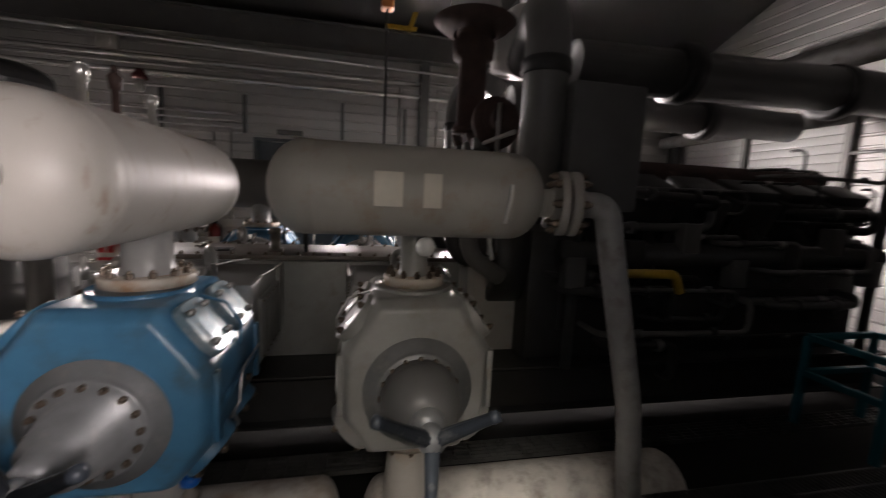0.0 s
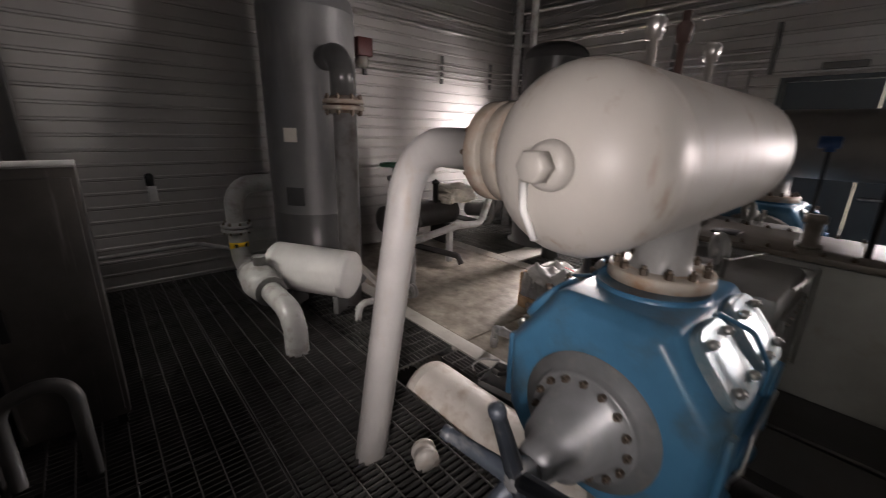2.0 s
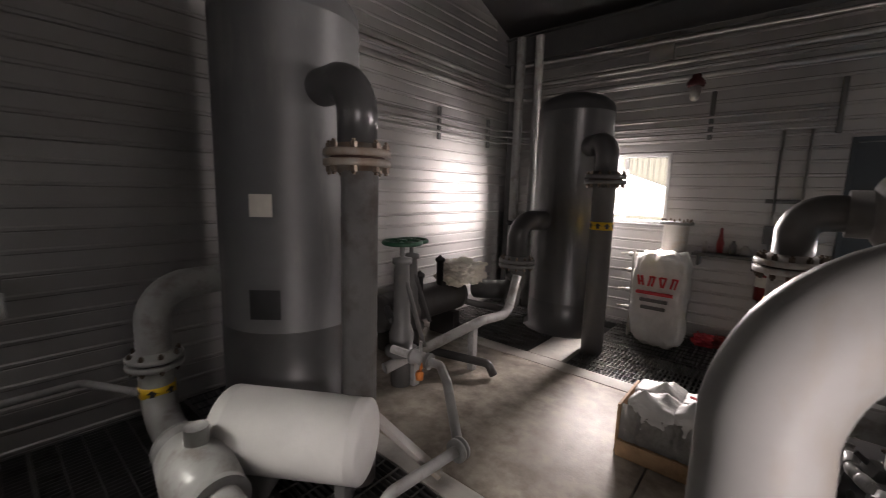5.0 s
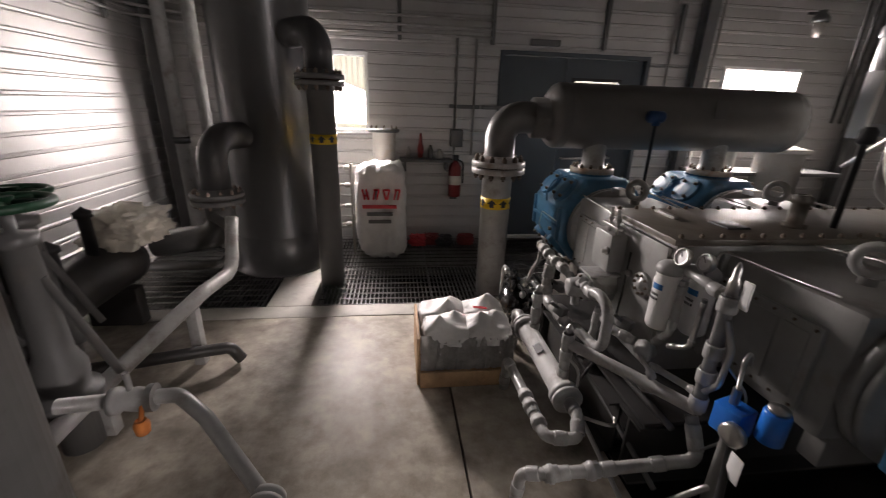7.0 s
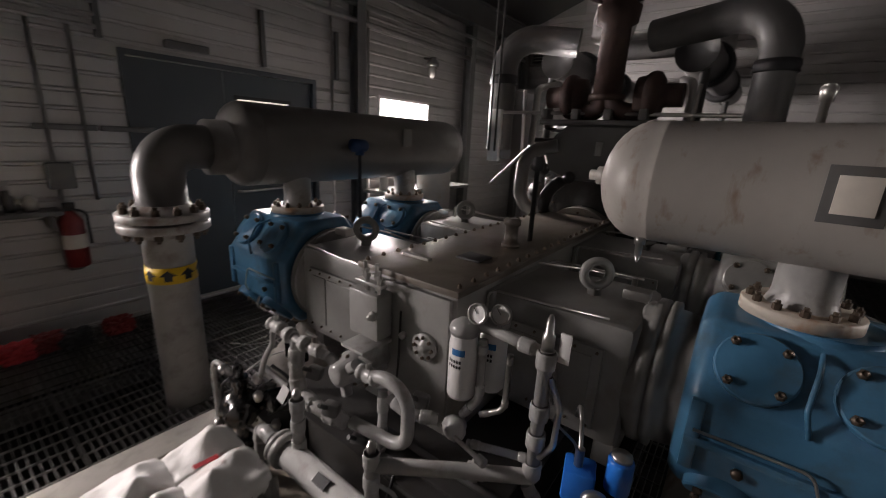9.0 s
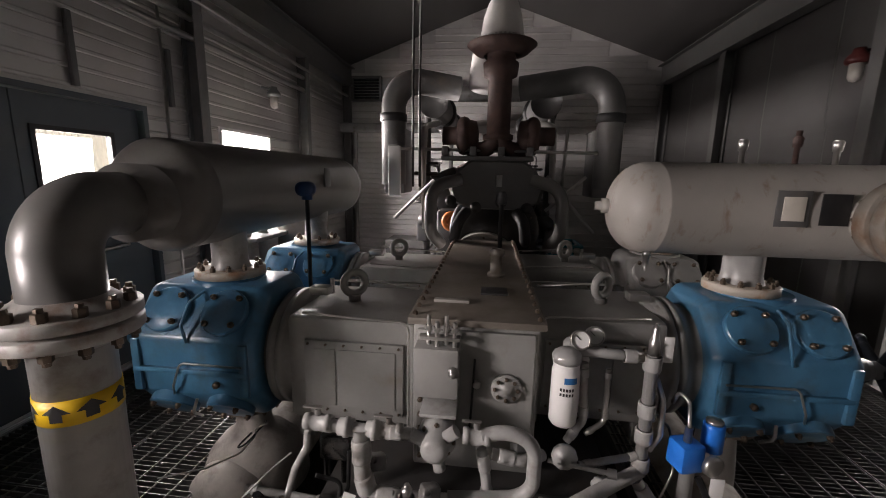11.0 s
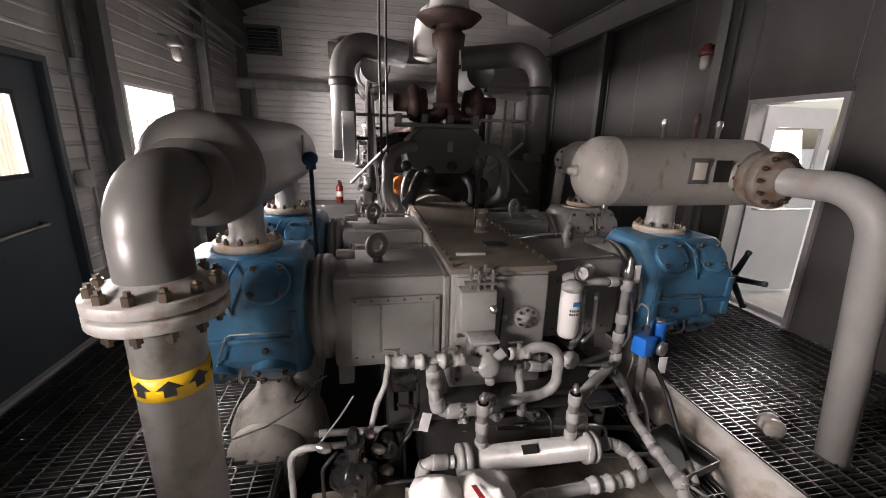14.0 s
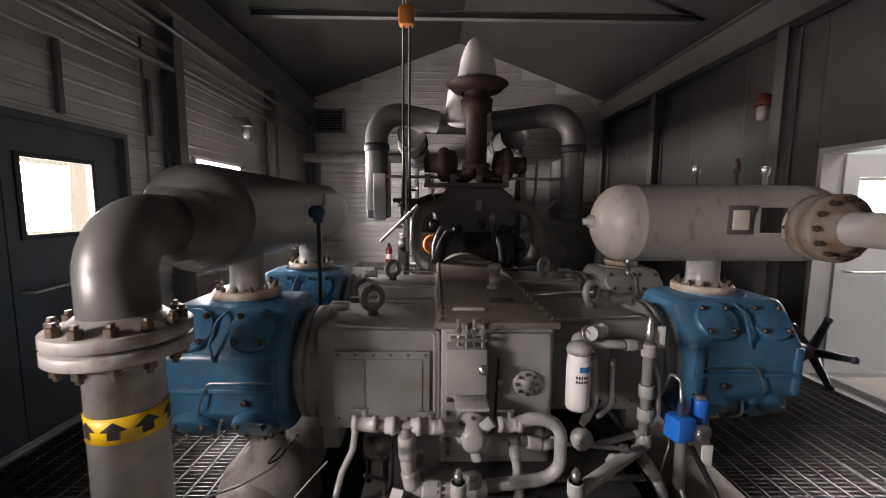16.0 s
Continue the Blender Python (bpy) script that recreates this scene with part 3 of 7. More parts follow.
# ---- the yard outside ----
bm = B()
box(bm, (-400, -400, -0.75), (400, 400, -0.5))
structure(part("ground", bm, SNOW, None, smooth=False), "pale trodden gravel yard", "ground")
bm = B()
box(bm, (-1.3, -1.35, -0.5), (1.2, SY - THICK - 0.052, -0.02), 0.01)
structure(part("doorstep", bm, CONCRETE_EDGE, None), "pale concrete landing outside the door", "step")
for nm, y, x0, x1, h, mt, lab in (("neighbour_shed", -3.0, -14, -1.6, 3.4, WHITESIDING, "white shed with upright ribbed siding"), ("neighbour_shed", 13.5, -9, 15, 3.2, OFFWALL, "cream shed with upright ribbed siding")):
    bm = B()
    s = 1 if y < 0 else -1
    n = int((x1 - x0) / 0.15)
    yo = y - s * 3
    pts = []
    for k in range(n):
        xa = x0 + k * 0.15
        for dx, dy in ((0, 0), (0.09, 0), (0.105, 0.03), (0.135, 0.03)):
            pts.append((xa + dx, y + s * dy))
    lo_ = [bm.verts.new((x, yy, -0.5)) for x, yy in pts]
    hi_ = [bm.verts.new((x, yy, h)) for x, yy in pts]
    for i in range(len(pts) - 1):
        bm.faces.new((lo_[i], lo_[i + 1], hi_[i + 1], hi_[i]))
    box(bm, (x0, min(yo, y - s * 0.02), -0.5), (pts[-1][0], max(yo, y - s * 0.02), h))
    shed = thing("shed", lab, "shed")
    part("wall", bm, mt, shed, smooth=False)
    bm = B()
    vs = [bm.verts.new((x, yy, z)) for x in (x0 - 0.3, pts[-1][0] + 0.3) for yy, z in ((y + s * 0.4, h), (y - s * 3.4, h), (y - s * 1.5, h + 0.8))]
    for idx in ((0, 1, 2), (3, 5, 4), (0, 3, 4, 1), (1, 4, 5, 2), (2, 5, 3, 0)):
        bm.faces.new([vs[i] for i in idx])
    part("roof", bm, WALLCORE, shed, smooth=False)

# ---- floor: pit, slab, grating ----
# Near-black sheet below the grating bars.
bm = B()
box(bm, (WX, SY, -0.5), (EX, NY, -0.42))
structure(part("floor", bm, PIT, None, smooth=False), "black pit floor under the grating", "floor")
bm = B()
box(bm, (WX + 0.01, 2.44, -0.42), (-2.305, 4.1, 0.0), 0.006)
structure(part("slab", bm, CONCRETE, None), "worn stained concrete floor slab", "floor")
bm = B()
box(bm, (-2.295, 2.44, -0.42), (-1.62, 4.1, -0.004), 0.006)
structure(part("slab", bm, CONCRETE, None), "worn stained concrete floor slab beside the skid", "floor")
for y0, y1 in ((4.106, 4.28), (2.3, 2.434)):
    bm = B()
    box(bm, (WX + 0.01, y0, -0.42), (-1.75, y1, 0.003), 0.006)
    structure(part("kerb", bm, CONCRETE_EDGE, None), "pale concrete edge strip of the slab", "floor")
bm = B()
box(bm, (-3.62, 4.286, -0.42), (-3.28, 5.4, 0.004), 0.006)
structure(part("plinth", bm, CONCRETE_EDGE, None), "pale concrete strip under the pipes", "floor")


def grating(x0, x1, y0, y1, z=0.0, along="y", pitch=0.034, cross=0.1):
    """One grating panel: upright bearing bars, twisted cross rods, edge bars."""
    verts, faces = [], []

    def bar(a, b):
        k = len(verts)
        verts.extend([(x, y, zz) for zz in (a[2], b[2]) for x, y in ((a[0], a[1]), (b[0], a[1]), (b[0], b[1]), (a[0], b[1]))])
        faces.extend([tuple(k + i for i in f) for f in ((4, 5, 6, 7), (0, 1, 5, 4), (1, 2, 6, 5), (2, 3, 7, 6), (3, 0, 4, 7))])

    t, h = 0.0045, 0.028
    if along == "y":
        n = int((x1 - x0) / pitch)
        for k in range(n + 1):
            x = x0 + 0.003 + k * (x1 - x0 - 0.006) / n
            bar((x - t / 2, y0, z - h), (x + t / 2, y1, z))
        n = int((y1 - y0) / cross)
        for k in range(n + 1):
            y = y0 + 0.004 + k * (y1 - y0 - 0.008) / n
            bar((x0, y - 0.003, z - 0.009), (x1, y + 0.003, z + 0.0015))
    else:
        n = int((y1 - y0) / pitch)
        for k in range(n + 1):
            y = y0 + 0.003 + k * (y1 - y0 - 0.006) / n
            bar((x0, y - t / 2, z - h), (x1, y + t / 2, z))
        n = int((x1 - x0) / cross)
        for k in range(n + 1):
            x = x0 + 0.004 + k * (x1 - x0 - 0.008) / n
            bar((x - 0.003, y0, z - 0.009), (x + 0.003, y1, z + 0.0015))
    me = bpy.data.meshes.new("grating_panel")
    me.from_pydata(verts, [], faces)
    me.materials.append(GRATING)
    ob = new("grating_panel", me)
    ob.parent = walkway
    return ob


bm = B()
box(bm, (WX + 0.02, 0.0, -0.11), (EX - 0.02, 0.04, -0.03))
walkway = structure(part("walkway", bm, BEAM, None, smooth=False), "dark steel bar grating walkway over a pit", "floor")
for y in (0.95, 1.75, 2.27, 4.3, 5.1, 5.93):
    for xa, xb in (((WX + 0.02, -3.65), (-3.25, EX - 0.02)) if 4.28 < y < 5.4 else ((WX + 0.02, EX - 0.02),)):
        bm = B()
        box(bm, (xa, y - 0.02, -0.11), (xb, y + 0.02, -0.03))
        part("bearer", bm, BEAM, walkway, smooth=False)
xs = [WX + 0.02, -4.1, -3.2, -2.3, -1.4, -0.5, 0.4, 1.3, 2.2, 3.1, 4.0, EX - 0.02]
for a, b in zip(xs, xs[1:]):
    grating(a, b - 0.006, 0.02, 0.947)
    grating(a, b - 0.006, 0.953, 1.74)
    if b > -2.2:
        grating(a, b - 0.006, 5.1, 5.95)
        grating(a, b - 0.006, 4.3 if b > -1.3 else 4.29, 5.094)
grating(-2.25, EX - 0.02, 2.13, 2.29, along="x", pitch=0.03)
grating(-5, -2.31, 1.75, 2.29, along="x", pitch=0.034)
grating(-3.24, -2.306, 4.29, 5.094)
grating(-3.24, -2.306, 5.1, 5.95)
grating(WX + 0.02, -3.66, 4.29, 5.95)


# ---- the compressor ----
CY = 3.14  # crankshaft line

# skid
skid = thing("skid", "dark steel skid of channel sections under the compressor", "skid")
for y in (2.62, 3.66):
    bm = B()
    i_beam(bm, (-1.62, y, 0.16), (4.3, y, 0.16), 0.16, 0.3)
    part("skid_beam", bm, ENGINE, skid, smooth=False)
for x in (-1.6, -0.9, 0.1, 1.2, 2.6, 4.2):
    bm = B()
    i_beam(bm, (x, 2.71, 0.16), (x, 3.57, 0.16), 0.12, 0.28)
    part("cross_beam", bm, ENGINE, skid, smooth=False)
bm = B()
box(bm, (-1.6, 2.55, 0.315), (4.2, 3.73, 0.33), 0.003)
part("deck", bm, ENGINE, skid)

# crankcase
cc = thing("compressor", "long grey compressor crankcase with a dusty bolted top cover", "compressor")
bm = B()
box(bm, (-1.38, 2.88, 0.33), (0.62, 3.4, 0.985), 0.012)
part("crankcase", bm, GREY, cc)
bm = B()
box(bm, (-1.41, 2.86, 0.99), (0.66, 3.42, 1.02), 0.005)
top = part("top_cover", bm, GREY_DUST, cc, "dusty oil-stained top cover")
for k in range(21):
    for y in (2.885, 3.395):
        bm = B() if not (k or y > 3) else None
        if bm:
            hexbolt(bm, (0, 0, 0), (0, 0, 1), 0.011, 0.018)
            small_bolt = bpy.data.meshes.new("bolt")
            bm.to_mesh(small_bolt), bm.free()
            small_bolt.materials.append(BOLT)
        ob = new("bolt", small_bolt)
        ob.location, ob.parent = (-1.37 + k * 0.099, y, 1.021), top
bm = B()
box(bm, (-1.05, 3.0, 1.021), (-0.93, 3.13, 1.03), 0.002)
part("plate", bm, BLACK, top, "dark data plate")
bm = B()
box(bm, (-1.2, 3.18, 1.021), (-1.17, 3.34, 1.035), 0.002)
part("plate", bm, PALE, top)
bm = B()
lathe(bm, (-0.65, 3.05, 1.02), (0, 0, 1), [(0, 0.05), (0.02, 0.05), (0.02, 0.035), (0.12, 0.035), (0.12, 0.045), (0.15, 0.045), (0.16, 0.03)], 20)
part("breather", bm, GREY_DUST, cc, "grey breather cap")
bm = B()
rod(bm, (-0.45, 3.03, 1.02), (-0.45, 3.03, 1.5), 0.014)
lathe(bm, (-0.45, 3.03, 1.42), (0, 0, 1), [(0, 0.02), (0.01, 0.035), (0.06, 0.035), (0.08, 0.02)], 14)
part("dipstick_tube", bm, BLACK, cc, "thin black upright tube")
# front end cover
bm = B()
box(bm, (-1.405, 2.9, 0.36), (-1.382, 3.38, 0.97), 0.006)
part("end_cover", bm, GREY, cc)
bm = B()
box(bm, (-1.5, 3.2, 0.72), (-1.406, 3.38, 0.93), 0.012)
lub = part("lubricator_box", bm, GREY, cc)
bm = B()
for k in range(4):
    x = -1.47 + 0.02 * (k % 2)
    rod(bm, (x, 3.22 + 0.035 * k, 0.93), (x, 3.22 + 0.035 * k, 1.03 + 0.02 * (k % 2)), 0.009, seg=8)
    lathe(bm, (x, 3.22 + 0.035 * k, 0.99), (0, 0, 1), [(0, 0.014), (0.02, 0.014)], 6)
box(bm, (-1.48, 3.2, 0.955), (-1.44, 3.36, 0.97), 0.003)
part("lubricator_head", bm, STEEL, lub, "small steel pump fittings")
bm = B()
lathe(bm, (-1.5, 3.22, 0.84), (-1, 0, 0), [(0, 0.022), (0.012, 0.022), (0.012, 0.013), (0.03, 0.013), (0.03, 0.0)], 16)
part("plug", bm, STEEL, lub)
bm = B()
lathe(bm, (-1.406, 3.01, 0.74), (-1, 0, 0), [(0, 0.062), (0.014, 0.062), (0.018, 0.058), (0.018, 0.025), (0.03, 0.02), (0.03, 0)], 28)
hub = part("bolted_cover", bm, GREY, cc)
bolts(hub, (-1.424, 3.01, 0.74), (-1, 0, 0), 0.046, 8, 0.008, 0.012)
bm = B()
tube(bm, [(-1.42, 3.14, 0.86), (-1.42, 3.15, 0.6), (-1.42, 3.16, 0.5)], 0.005, seg=8)
part("cable", bm, BLACK, cc)
for k in range(9):
    ob = new("bolt", small_bolt)
    ob.rotation_euler, ob.location, ob.parent = (0, radians(-90), 0), (-1.406, 3.365, 0.4 + k * 0.065), cc
bm = B()
lathe(bm, (-1.406, 3.13, 0.75), (-1, 0, 0), [(0, 0.016), (0.02, 0.016), (0.025, 0.01), (0.025, 0)], 12)
part("plug", bm, STEEL, cc)
# coupling guard dome at the engine's end
bm = B()
prof = [(math.cos(a) * 0.27, math.sin(a) * 0.22) for a in [math.pi * k / 18 for k in range(19)]]
vsA = [bm.verts.new((0.68, CY + p, 0.86 + q)) for p, q in prof]
vsB = [bm.verts.new((1.05, CY + p, 0.86 + q)) for p, q in prof]
for i in range(18):
    bm.faces.new((vsA[i], vsA[i + 1], vsB[i + 1], vsB[i]))
lo = [bm.verts.new((x, CY + s * 0.27, 0.33)) for x in (0.68, 1.05) for s in (1, -1)]
bm.faces.new([*vsA, lo[1], lo[0]]), bm.faces.new([*vsB, lo[3], lo[2]])
bm.faces.new((vsA[0], vsB[0], lo[2], lo[0])), bm.faces.new((vsA[-1], vsB[-1], lo[3], lo[1]))
bmesh.ops.recalc_face_normals(bm, faces=bm.faces)
guard = part("coupling_guard", bm, PALE, cc, "rounded pale coupling guard")
for k in range(5):
    a = math.pi * (k + 1) / 6
    ob = new("bolt", small_bolt)
    ob.rotation_euler, ob.location, ob.parent = (0, radians(-90), 0), (0.679, CY + 0.23 * math.cos(a), 0.86 + 0.18 * math.sin(a)), guard


def guide(x, side, name_label):
    """Distance piece from the crankcase to the cylinder: a ribbed box with a bolted side cover, a round end flange and a lifting eye."""
    g = thing("crosshead_guide", name_label, "compressor part", "crosshead guides")
    ya = 3.402 if side > 0 else 2.878

    def yy(s):
        return ya + side * s

    bm = B()
    box(bm, (x - 0.27, min(yy(0), yy(0.59)), 0.46), (x + 0.27, max(yy(0), yy(0.59)), 0.96), 0.03)
    lathe(bm, (x, yy(0.46), 0.71), (0, side, 0), [(0.1, 0.25), (0.12, 0.27), (0.14, 0.27), (0.15, 0.29), (0.185, 0.29), (0.187, 0.275), (0.195, 0.275), (0.197, 0.29), (0.225, 0.29), (0.227, 0.265), (0.255 if side > 0 else 0.3, 0.255)], 40)
    part("body", bm, GREY, g)
    bm = B()
    box(bm, (x - 0.29, min(yy(0.0), yy(0.035)), 0.44), (x + 0.29, max(yy(0.0), yy(0.035)), 0.96), 0.008)
    part("base_flange", bm, GREY, g)
    for s in (-1, 1):
        bm = B()
        box(bm, (x + s * 0.28 - 0.012, min(yy(0.05), yy(0.5)), 0.52), (x + s * 0.28 + 0.012, max(yy(0.05), yy(0.5)), 0.86), 0.006)
        cov = part("side_cover", bm, GREY, g)
        bm = B()
        for q, wq in ((0.085, 0.26), (0.355, 0.11)):
            box(bm, (x + s * 0.292 - 0.005, min(yy(q), yy(q + wq)), 0.555), (x + s * 0.292 + 0.004, max(yy(q), yy(q + wq)), 0.825), 0.003)
        part("cover_panel", bm, GREY, cov)
        bm = B()
        tube(bm, [(x + s * 0.285, yy(0.5), 0.985), (x + s * 0.3, yy(0.3), 0.98), (x + s * 0.31, yy(0.02), 0.975), (x + s * 0.31, yy(0.02), 0.5)], 0.005, 0.04, seg=6)
        part("oil_tube", bm, STEEL, g)
        for k in range(6):
            for z in (0.535, 0.845):
                ob = new("bolt", small_bolt)
                ob.rotation_euler, ob.location, ob.parent = (0, radians(90 * s), 0), (x + s * 0.292, yy(0.07 + k * 0.082), z), cov
                ob.scale = (0.55, 0.55, 0.55)
    bm = B()
    rod(bm, (x, yy(0.36), 0.92), (x, yy(0.36), 0.99), 0.03)
    ring(bm, (x, yy(0.36), 1.05), (0.8, 0.6, 0), 0.055, 0.02)
    part("lifting_eye", bm, GREY, g)
    bm = B()
    box(bm, (x - 0.05, min(yy(0.48), yy(0.58)), 0.99), (x + 0.02, max(yy(0.48), yy(0.58)), 1.03), 0.006)
    rod(bm, (x + 0.06, yy(0.5), 0.97), (x + 0.06, yy(0.5), 1.05), 0.012, seg=8)
    tube(bm, [(x + 0.06, yy(0.5), 1.04), (x + 0.1, yy(0.3), 1.03), (x + 0.12, yy(0.05), 1.0)], 0.005, 0.03, seg=6)
    part("oiler", bm, STEEL, g)
    bm = B()
    box(bm, (x - 0.21, min(yy(0.5), yy(0.58)), 0.33), (x + 0.21, max(yy(0.5), yy(0.58)), 0.5), 0.006)
    part("support_foot", bm, GREY, g)
    return g


N1X, N2X, S1X, S2X = -1.05, -0.04, -0.88, 0.15
guide(N1X, 1, "grey crosshead guide with a bolted side cover and lifting eye")
guide(N2X, 1, "grey crosshead guide in dim light beyond the first")
guide(S1X, -1, "grey crosshead guide with a bolted side cover and lifting eye")
guide(S2X, -1, "grey crosshead guide beside the engine")


def cylinder(x, side, mat, ya, L, label, zc=0.71, w=0.33, wheel=True, plates=False):
    """A compressor cylinder: chamfered casting, valve caps on its slopes, nozzle seats, head and clearance-pocket wheel."""
    c = thing("compressor_cylinder", label, "compressor cylinder", "compressor cylinders")
    sec = [(-0.17, 0.34), (0.17, 0.34), (w, 0.13), (w * 0.97, -0.14), (0.19, -0.3), (-0.19, -0.3), (-w * 0.97, -0.14), (-w, 0.13)]

    def yy(s):
        return ya + side * s

    bm = B()
    rows = []
    for s, k in ((0.0, 0.9), (0.04, 1.0), (L - 0.05, 1.0), (L, 0.9)):
        rows.append([bm.verts.new((x + p * k, yy(s), zc + q * k)) for p, q in sec])
    for a, b in zip(rows, rows[1:]):
        for i in range(8):
            bm.faces.new((a[i], a[(i + 1) % 8], b[(i + 1) % 8], b[i]))
    bm.faces.new(rows[0]), bm.faces.new(rows[-1])
    bmesh.ops.recalc_face_normals(bm, faces=bm.faces)
    bmesh.ops.bevel(bm, geom=bm.edges[:], offset=0.016, segments=3, affect="EDGES", profile=0.5)
    body = part("casting", bm, mat, c)
    # parting ledge, end rims and thin oil tube along the flanks
    for s in (-1, 1):
        bm = B()
        box(bm, (x + s * w - 0.012, min(yy(0.03), yy(L - 0.04)), zc - 0.035), (x + s * w + 0.012, max(yy(0.03), yy(L - 0.04)), zc - 0.01), 0.005)
        part("flank_ledge", bm, mat, body)
        for q in (0.03, L - 0.07):
            bm = B()
            box(bm, (x + s * w - 0.01, min(yy(q), yy(q + 0.04)), zc - 0.13), (x + s * w + 0.013, max(yy(q), yy(q + 0.04)), zc + 0.12), 0.006)
            part("flank_rib", bm, mat, body)
        bm = B()
        tube(bm, [(x + s * (w + 0.016), yy(0.05), zc + 0.02), (x + s * (w + 0.02), yy(L * 0.55), zc + 0.025), (x + s * (w + 0.02), yy(L * 0.62), zc - 0.09), (x + s * (w - 0.01), yy(L * 0.66), zc - 0.15)], 0.005, 0.03, seg=6)
        part("oil_tube", bm, STEEL, body)
        bm = B()
        lathe(bm, (x + s * (w - 0.005), yy(L * 0.3), zc - 0.08), (s, 0, 0), [(0, 0.016), (0.018, 0.016), (0.02, 0)], 6)
        part("plug", bm, BOLT, body)
    # valve covers on the four slopes: rounded plates, raised in the middle
    for s in (-1, 1):
        for up in (1, -1):
            nrm = Vector((s * 0.79, 0, up * 0.61)).normalized() if up > 0 else Vector((s * 0.72, 0, -0.69)).normalized()
            base = Vector((x + s * (0.17 + w) / 2, 0, zc + 0.235)) if up > 0 else Vector((x + s * (0.19 + w) / 2, 0, zc - 0.22))
            for q in (0.27, 0.73):
                p = base + Vector((0, yy(L * q), 0))
                bm = B()
                along = Vector((0, 1, 0))
                across = along.cross(nrm)
                worn = plates and up > 0 and s > 0
                pw = 0.5 if worn else 1.0
                outline = [(math.copysign(abs(math.cos(a)) ** pw, math.cos(a)), math.copysign(abs(math.sin(a)) ** pw, math.sin(a))) for a in [math.tau * k / 28 for k in range(28)]]
                rr = []
                for h, k in ((-0.02, 1.0), (0.022, 1.0), (0.028, 0.95), (0.029, 0.62), (0.031, 0.57), (0.031, 0.3)):
                    rr.append([bm.verts.new(p + along * (a * k * 0.108) + across * (b * k * 0.108) + nrm * h) for a, b in outline])
                for a, b in zip(rr, rr[1:]):
                    for i in range(28):
                        bm.faces.new((a[i], a[(i + 1) % 28], b[(i + 1) % 28], b[i]))
                bm.faces.new(rr[0]), bm.faces.new(rr[-1])
                bmesh.ops.recalc_face_normals(bm, faces=bm.faces)
                cap = part("valve_cover", bm, WORNBLUE if worn else mat, body)
                for ca, cb_ in ((0.57, 0.57), (-0.57, 0.57), (0.57, -0.57), (-0.57, -0.57)):
                    k2 = B()
                    hexbolt(k2, p + along * ca * 0.11 + across * cb_ * 0.11 + nrm * 0.026, nrm, 0.014, 0.026)
                    part("bolt", k2, BOLT if not worn else STEEL, cap)
            bm = B()
            p = base + Vector((0, yy(L * 0.5), 0)) + nrm * 0.02
            tube(bm, [p + Vector((-0.07 * s, 0.0, 0.07)), p + Vector((0.02 * s, 0.01, 0.04)), p + Vector((0.07 * s, 0.02, -0.05)), p + Vector((0.07 * s, 0.0, -0.13))] if up > 0 else [p + Vector((0.03 * s, 0.0, 0.06)), p + Vector((0.05 * s, 0.01, 0.0)), p + Vector((-0.02 * s, 0.02, -0.06))], 0.007, 0.03, seg=8)
            part("lubrication_line", bm, STEEL if mat is not BLUE or up < 0 else mat, body)
    # top and bottom nozzle seats
    yn = yy(L * 0.5)
    for s in (1, -1):
        bm = B()
        lathe(bm, (x, yn, zc + (0.3 if s > 0 else -0.26)), (0, 0, s), [(0, 0.2), (0.04, 0.17), (0.055, 0.165)], 32)
        part("nozzle_seat", bm, mat, body)
    # outer head
    bm = B()
    lathe(bm, (x, yy(L - 0.02), zc - 0.02), (0, side, 0), [(0, 0.215), (0.03, 0.215), (0.035, 0.17), (0.06, 0.17), (0.066, 0.16), (0.066, 0.13), (0.2, 0.095), (0.21, 0.07), (0.26, 0.06), (0.3, 0.05), (0.3, 0)], 36)
    head = part("outer_head", bm, HEADGREY if wheel else mat, c, "grey bolted head with a clearance pocket")
    bolts(head, (x, yy(L + 0.045), zc - 0.02), (0, side, 0), 0.148, 16, 0.011, 0.024)
    if wheel == 2:
        bm = B()
        lathe(bm, (x, yy(L + 0.05), zc - 0.02), (0, side, 0), [(0, 0.15), (0.05, 0.15), (0.12, 0.13), (0.17, 0.09), (0.19, 0.05), (0.19, 0)], 32)
        part("pocket_dome", bm, BEAM, head, "glossy dark pocket dome")
    if wheel:
        hb = Vector((x, yy(L + 0.33), zc - 0.02))
        bm = B()
        lathe(bm, hb - Vector((0, side * 0.06, 0)), (0, side, 0), [(0, 0.03), (0.03, 0.045), (0.07, 0.045), (0.09, 0.02), (0.09, 0)], 18)
        hubp = part("wheel_hub", bm, HEADGREY, head)
        for k in range(5 if wheel == 1 else 3):
            bm = B()
            a = math.tau * k / (5 if wheel == 1 else 3) + 0.5
            d = Vector((math.cos(a), side * 0.25, math.sin(a)))
            rod(bm, hb + d * 0.02, hb + d * 0.2, 0.026, 0.018, 10)
            lathe(bm, hb + d * 0.19, d, [(0, 0.016), (0.008, 0.022), (0.03, 0.02), (0.036, 0.0)], 10)
            part("wheel_arm", bm, WORNARM, head)
    return c


cylinder(S1X, -1, BLUE, 2.12, 0.61, "bright blue compressor cylinder with a grey head and star wheel", wheel=1, plates=True)
cylinder(S2X, -1, GREY, 2.12, 0.5, "grey compressor cylinder with valve caps and dark domed head", wheel=2, w=0.3)
cylinder(N1X, 1, BLUE, 4.12, 0.62, "blue compressor cylinder with bolted valve caps", wheel=0)
cylinder(N2X, 1, BLUE, 4.12, 0.6, "blue compressor cylinder with bolted valve caps further along", wheel=0)


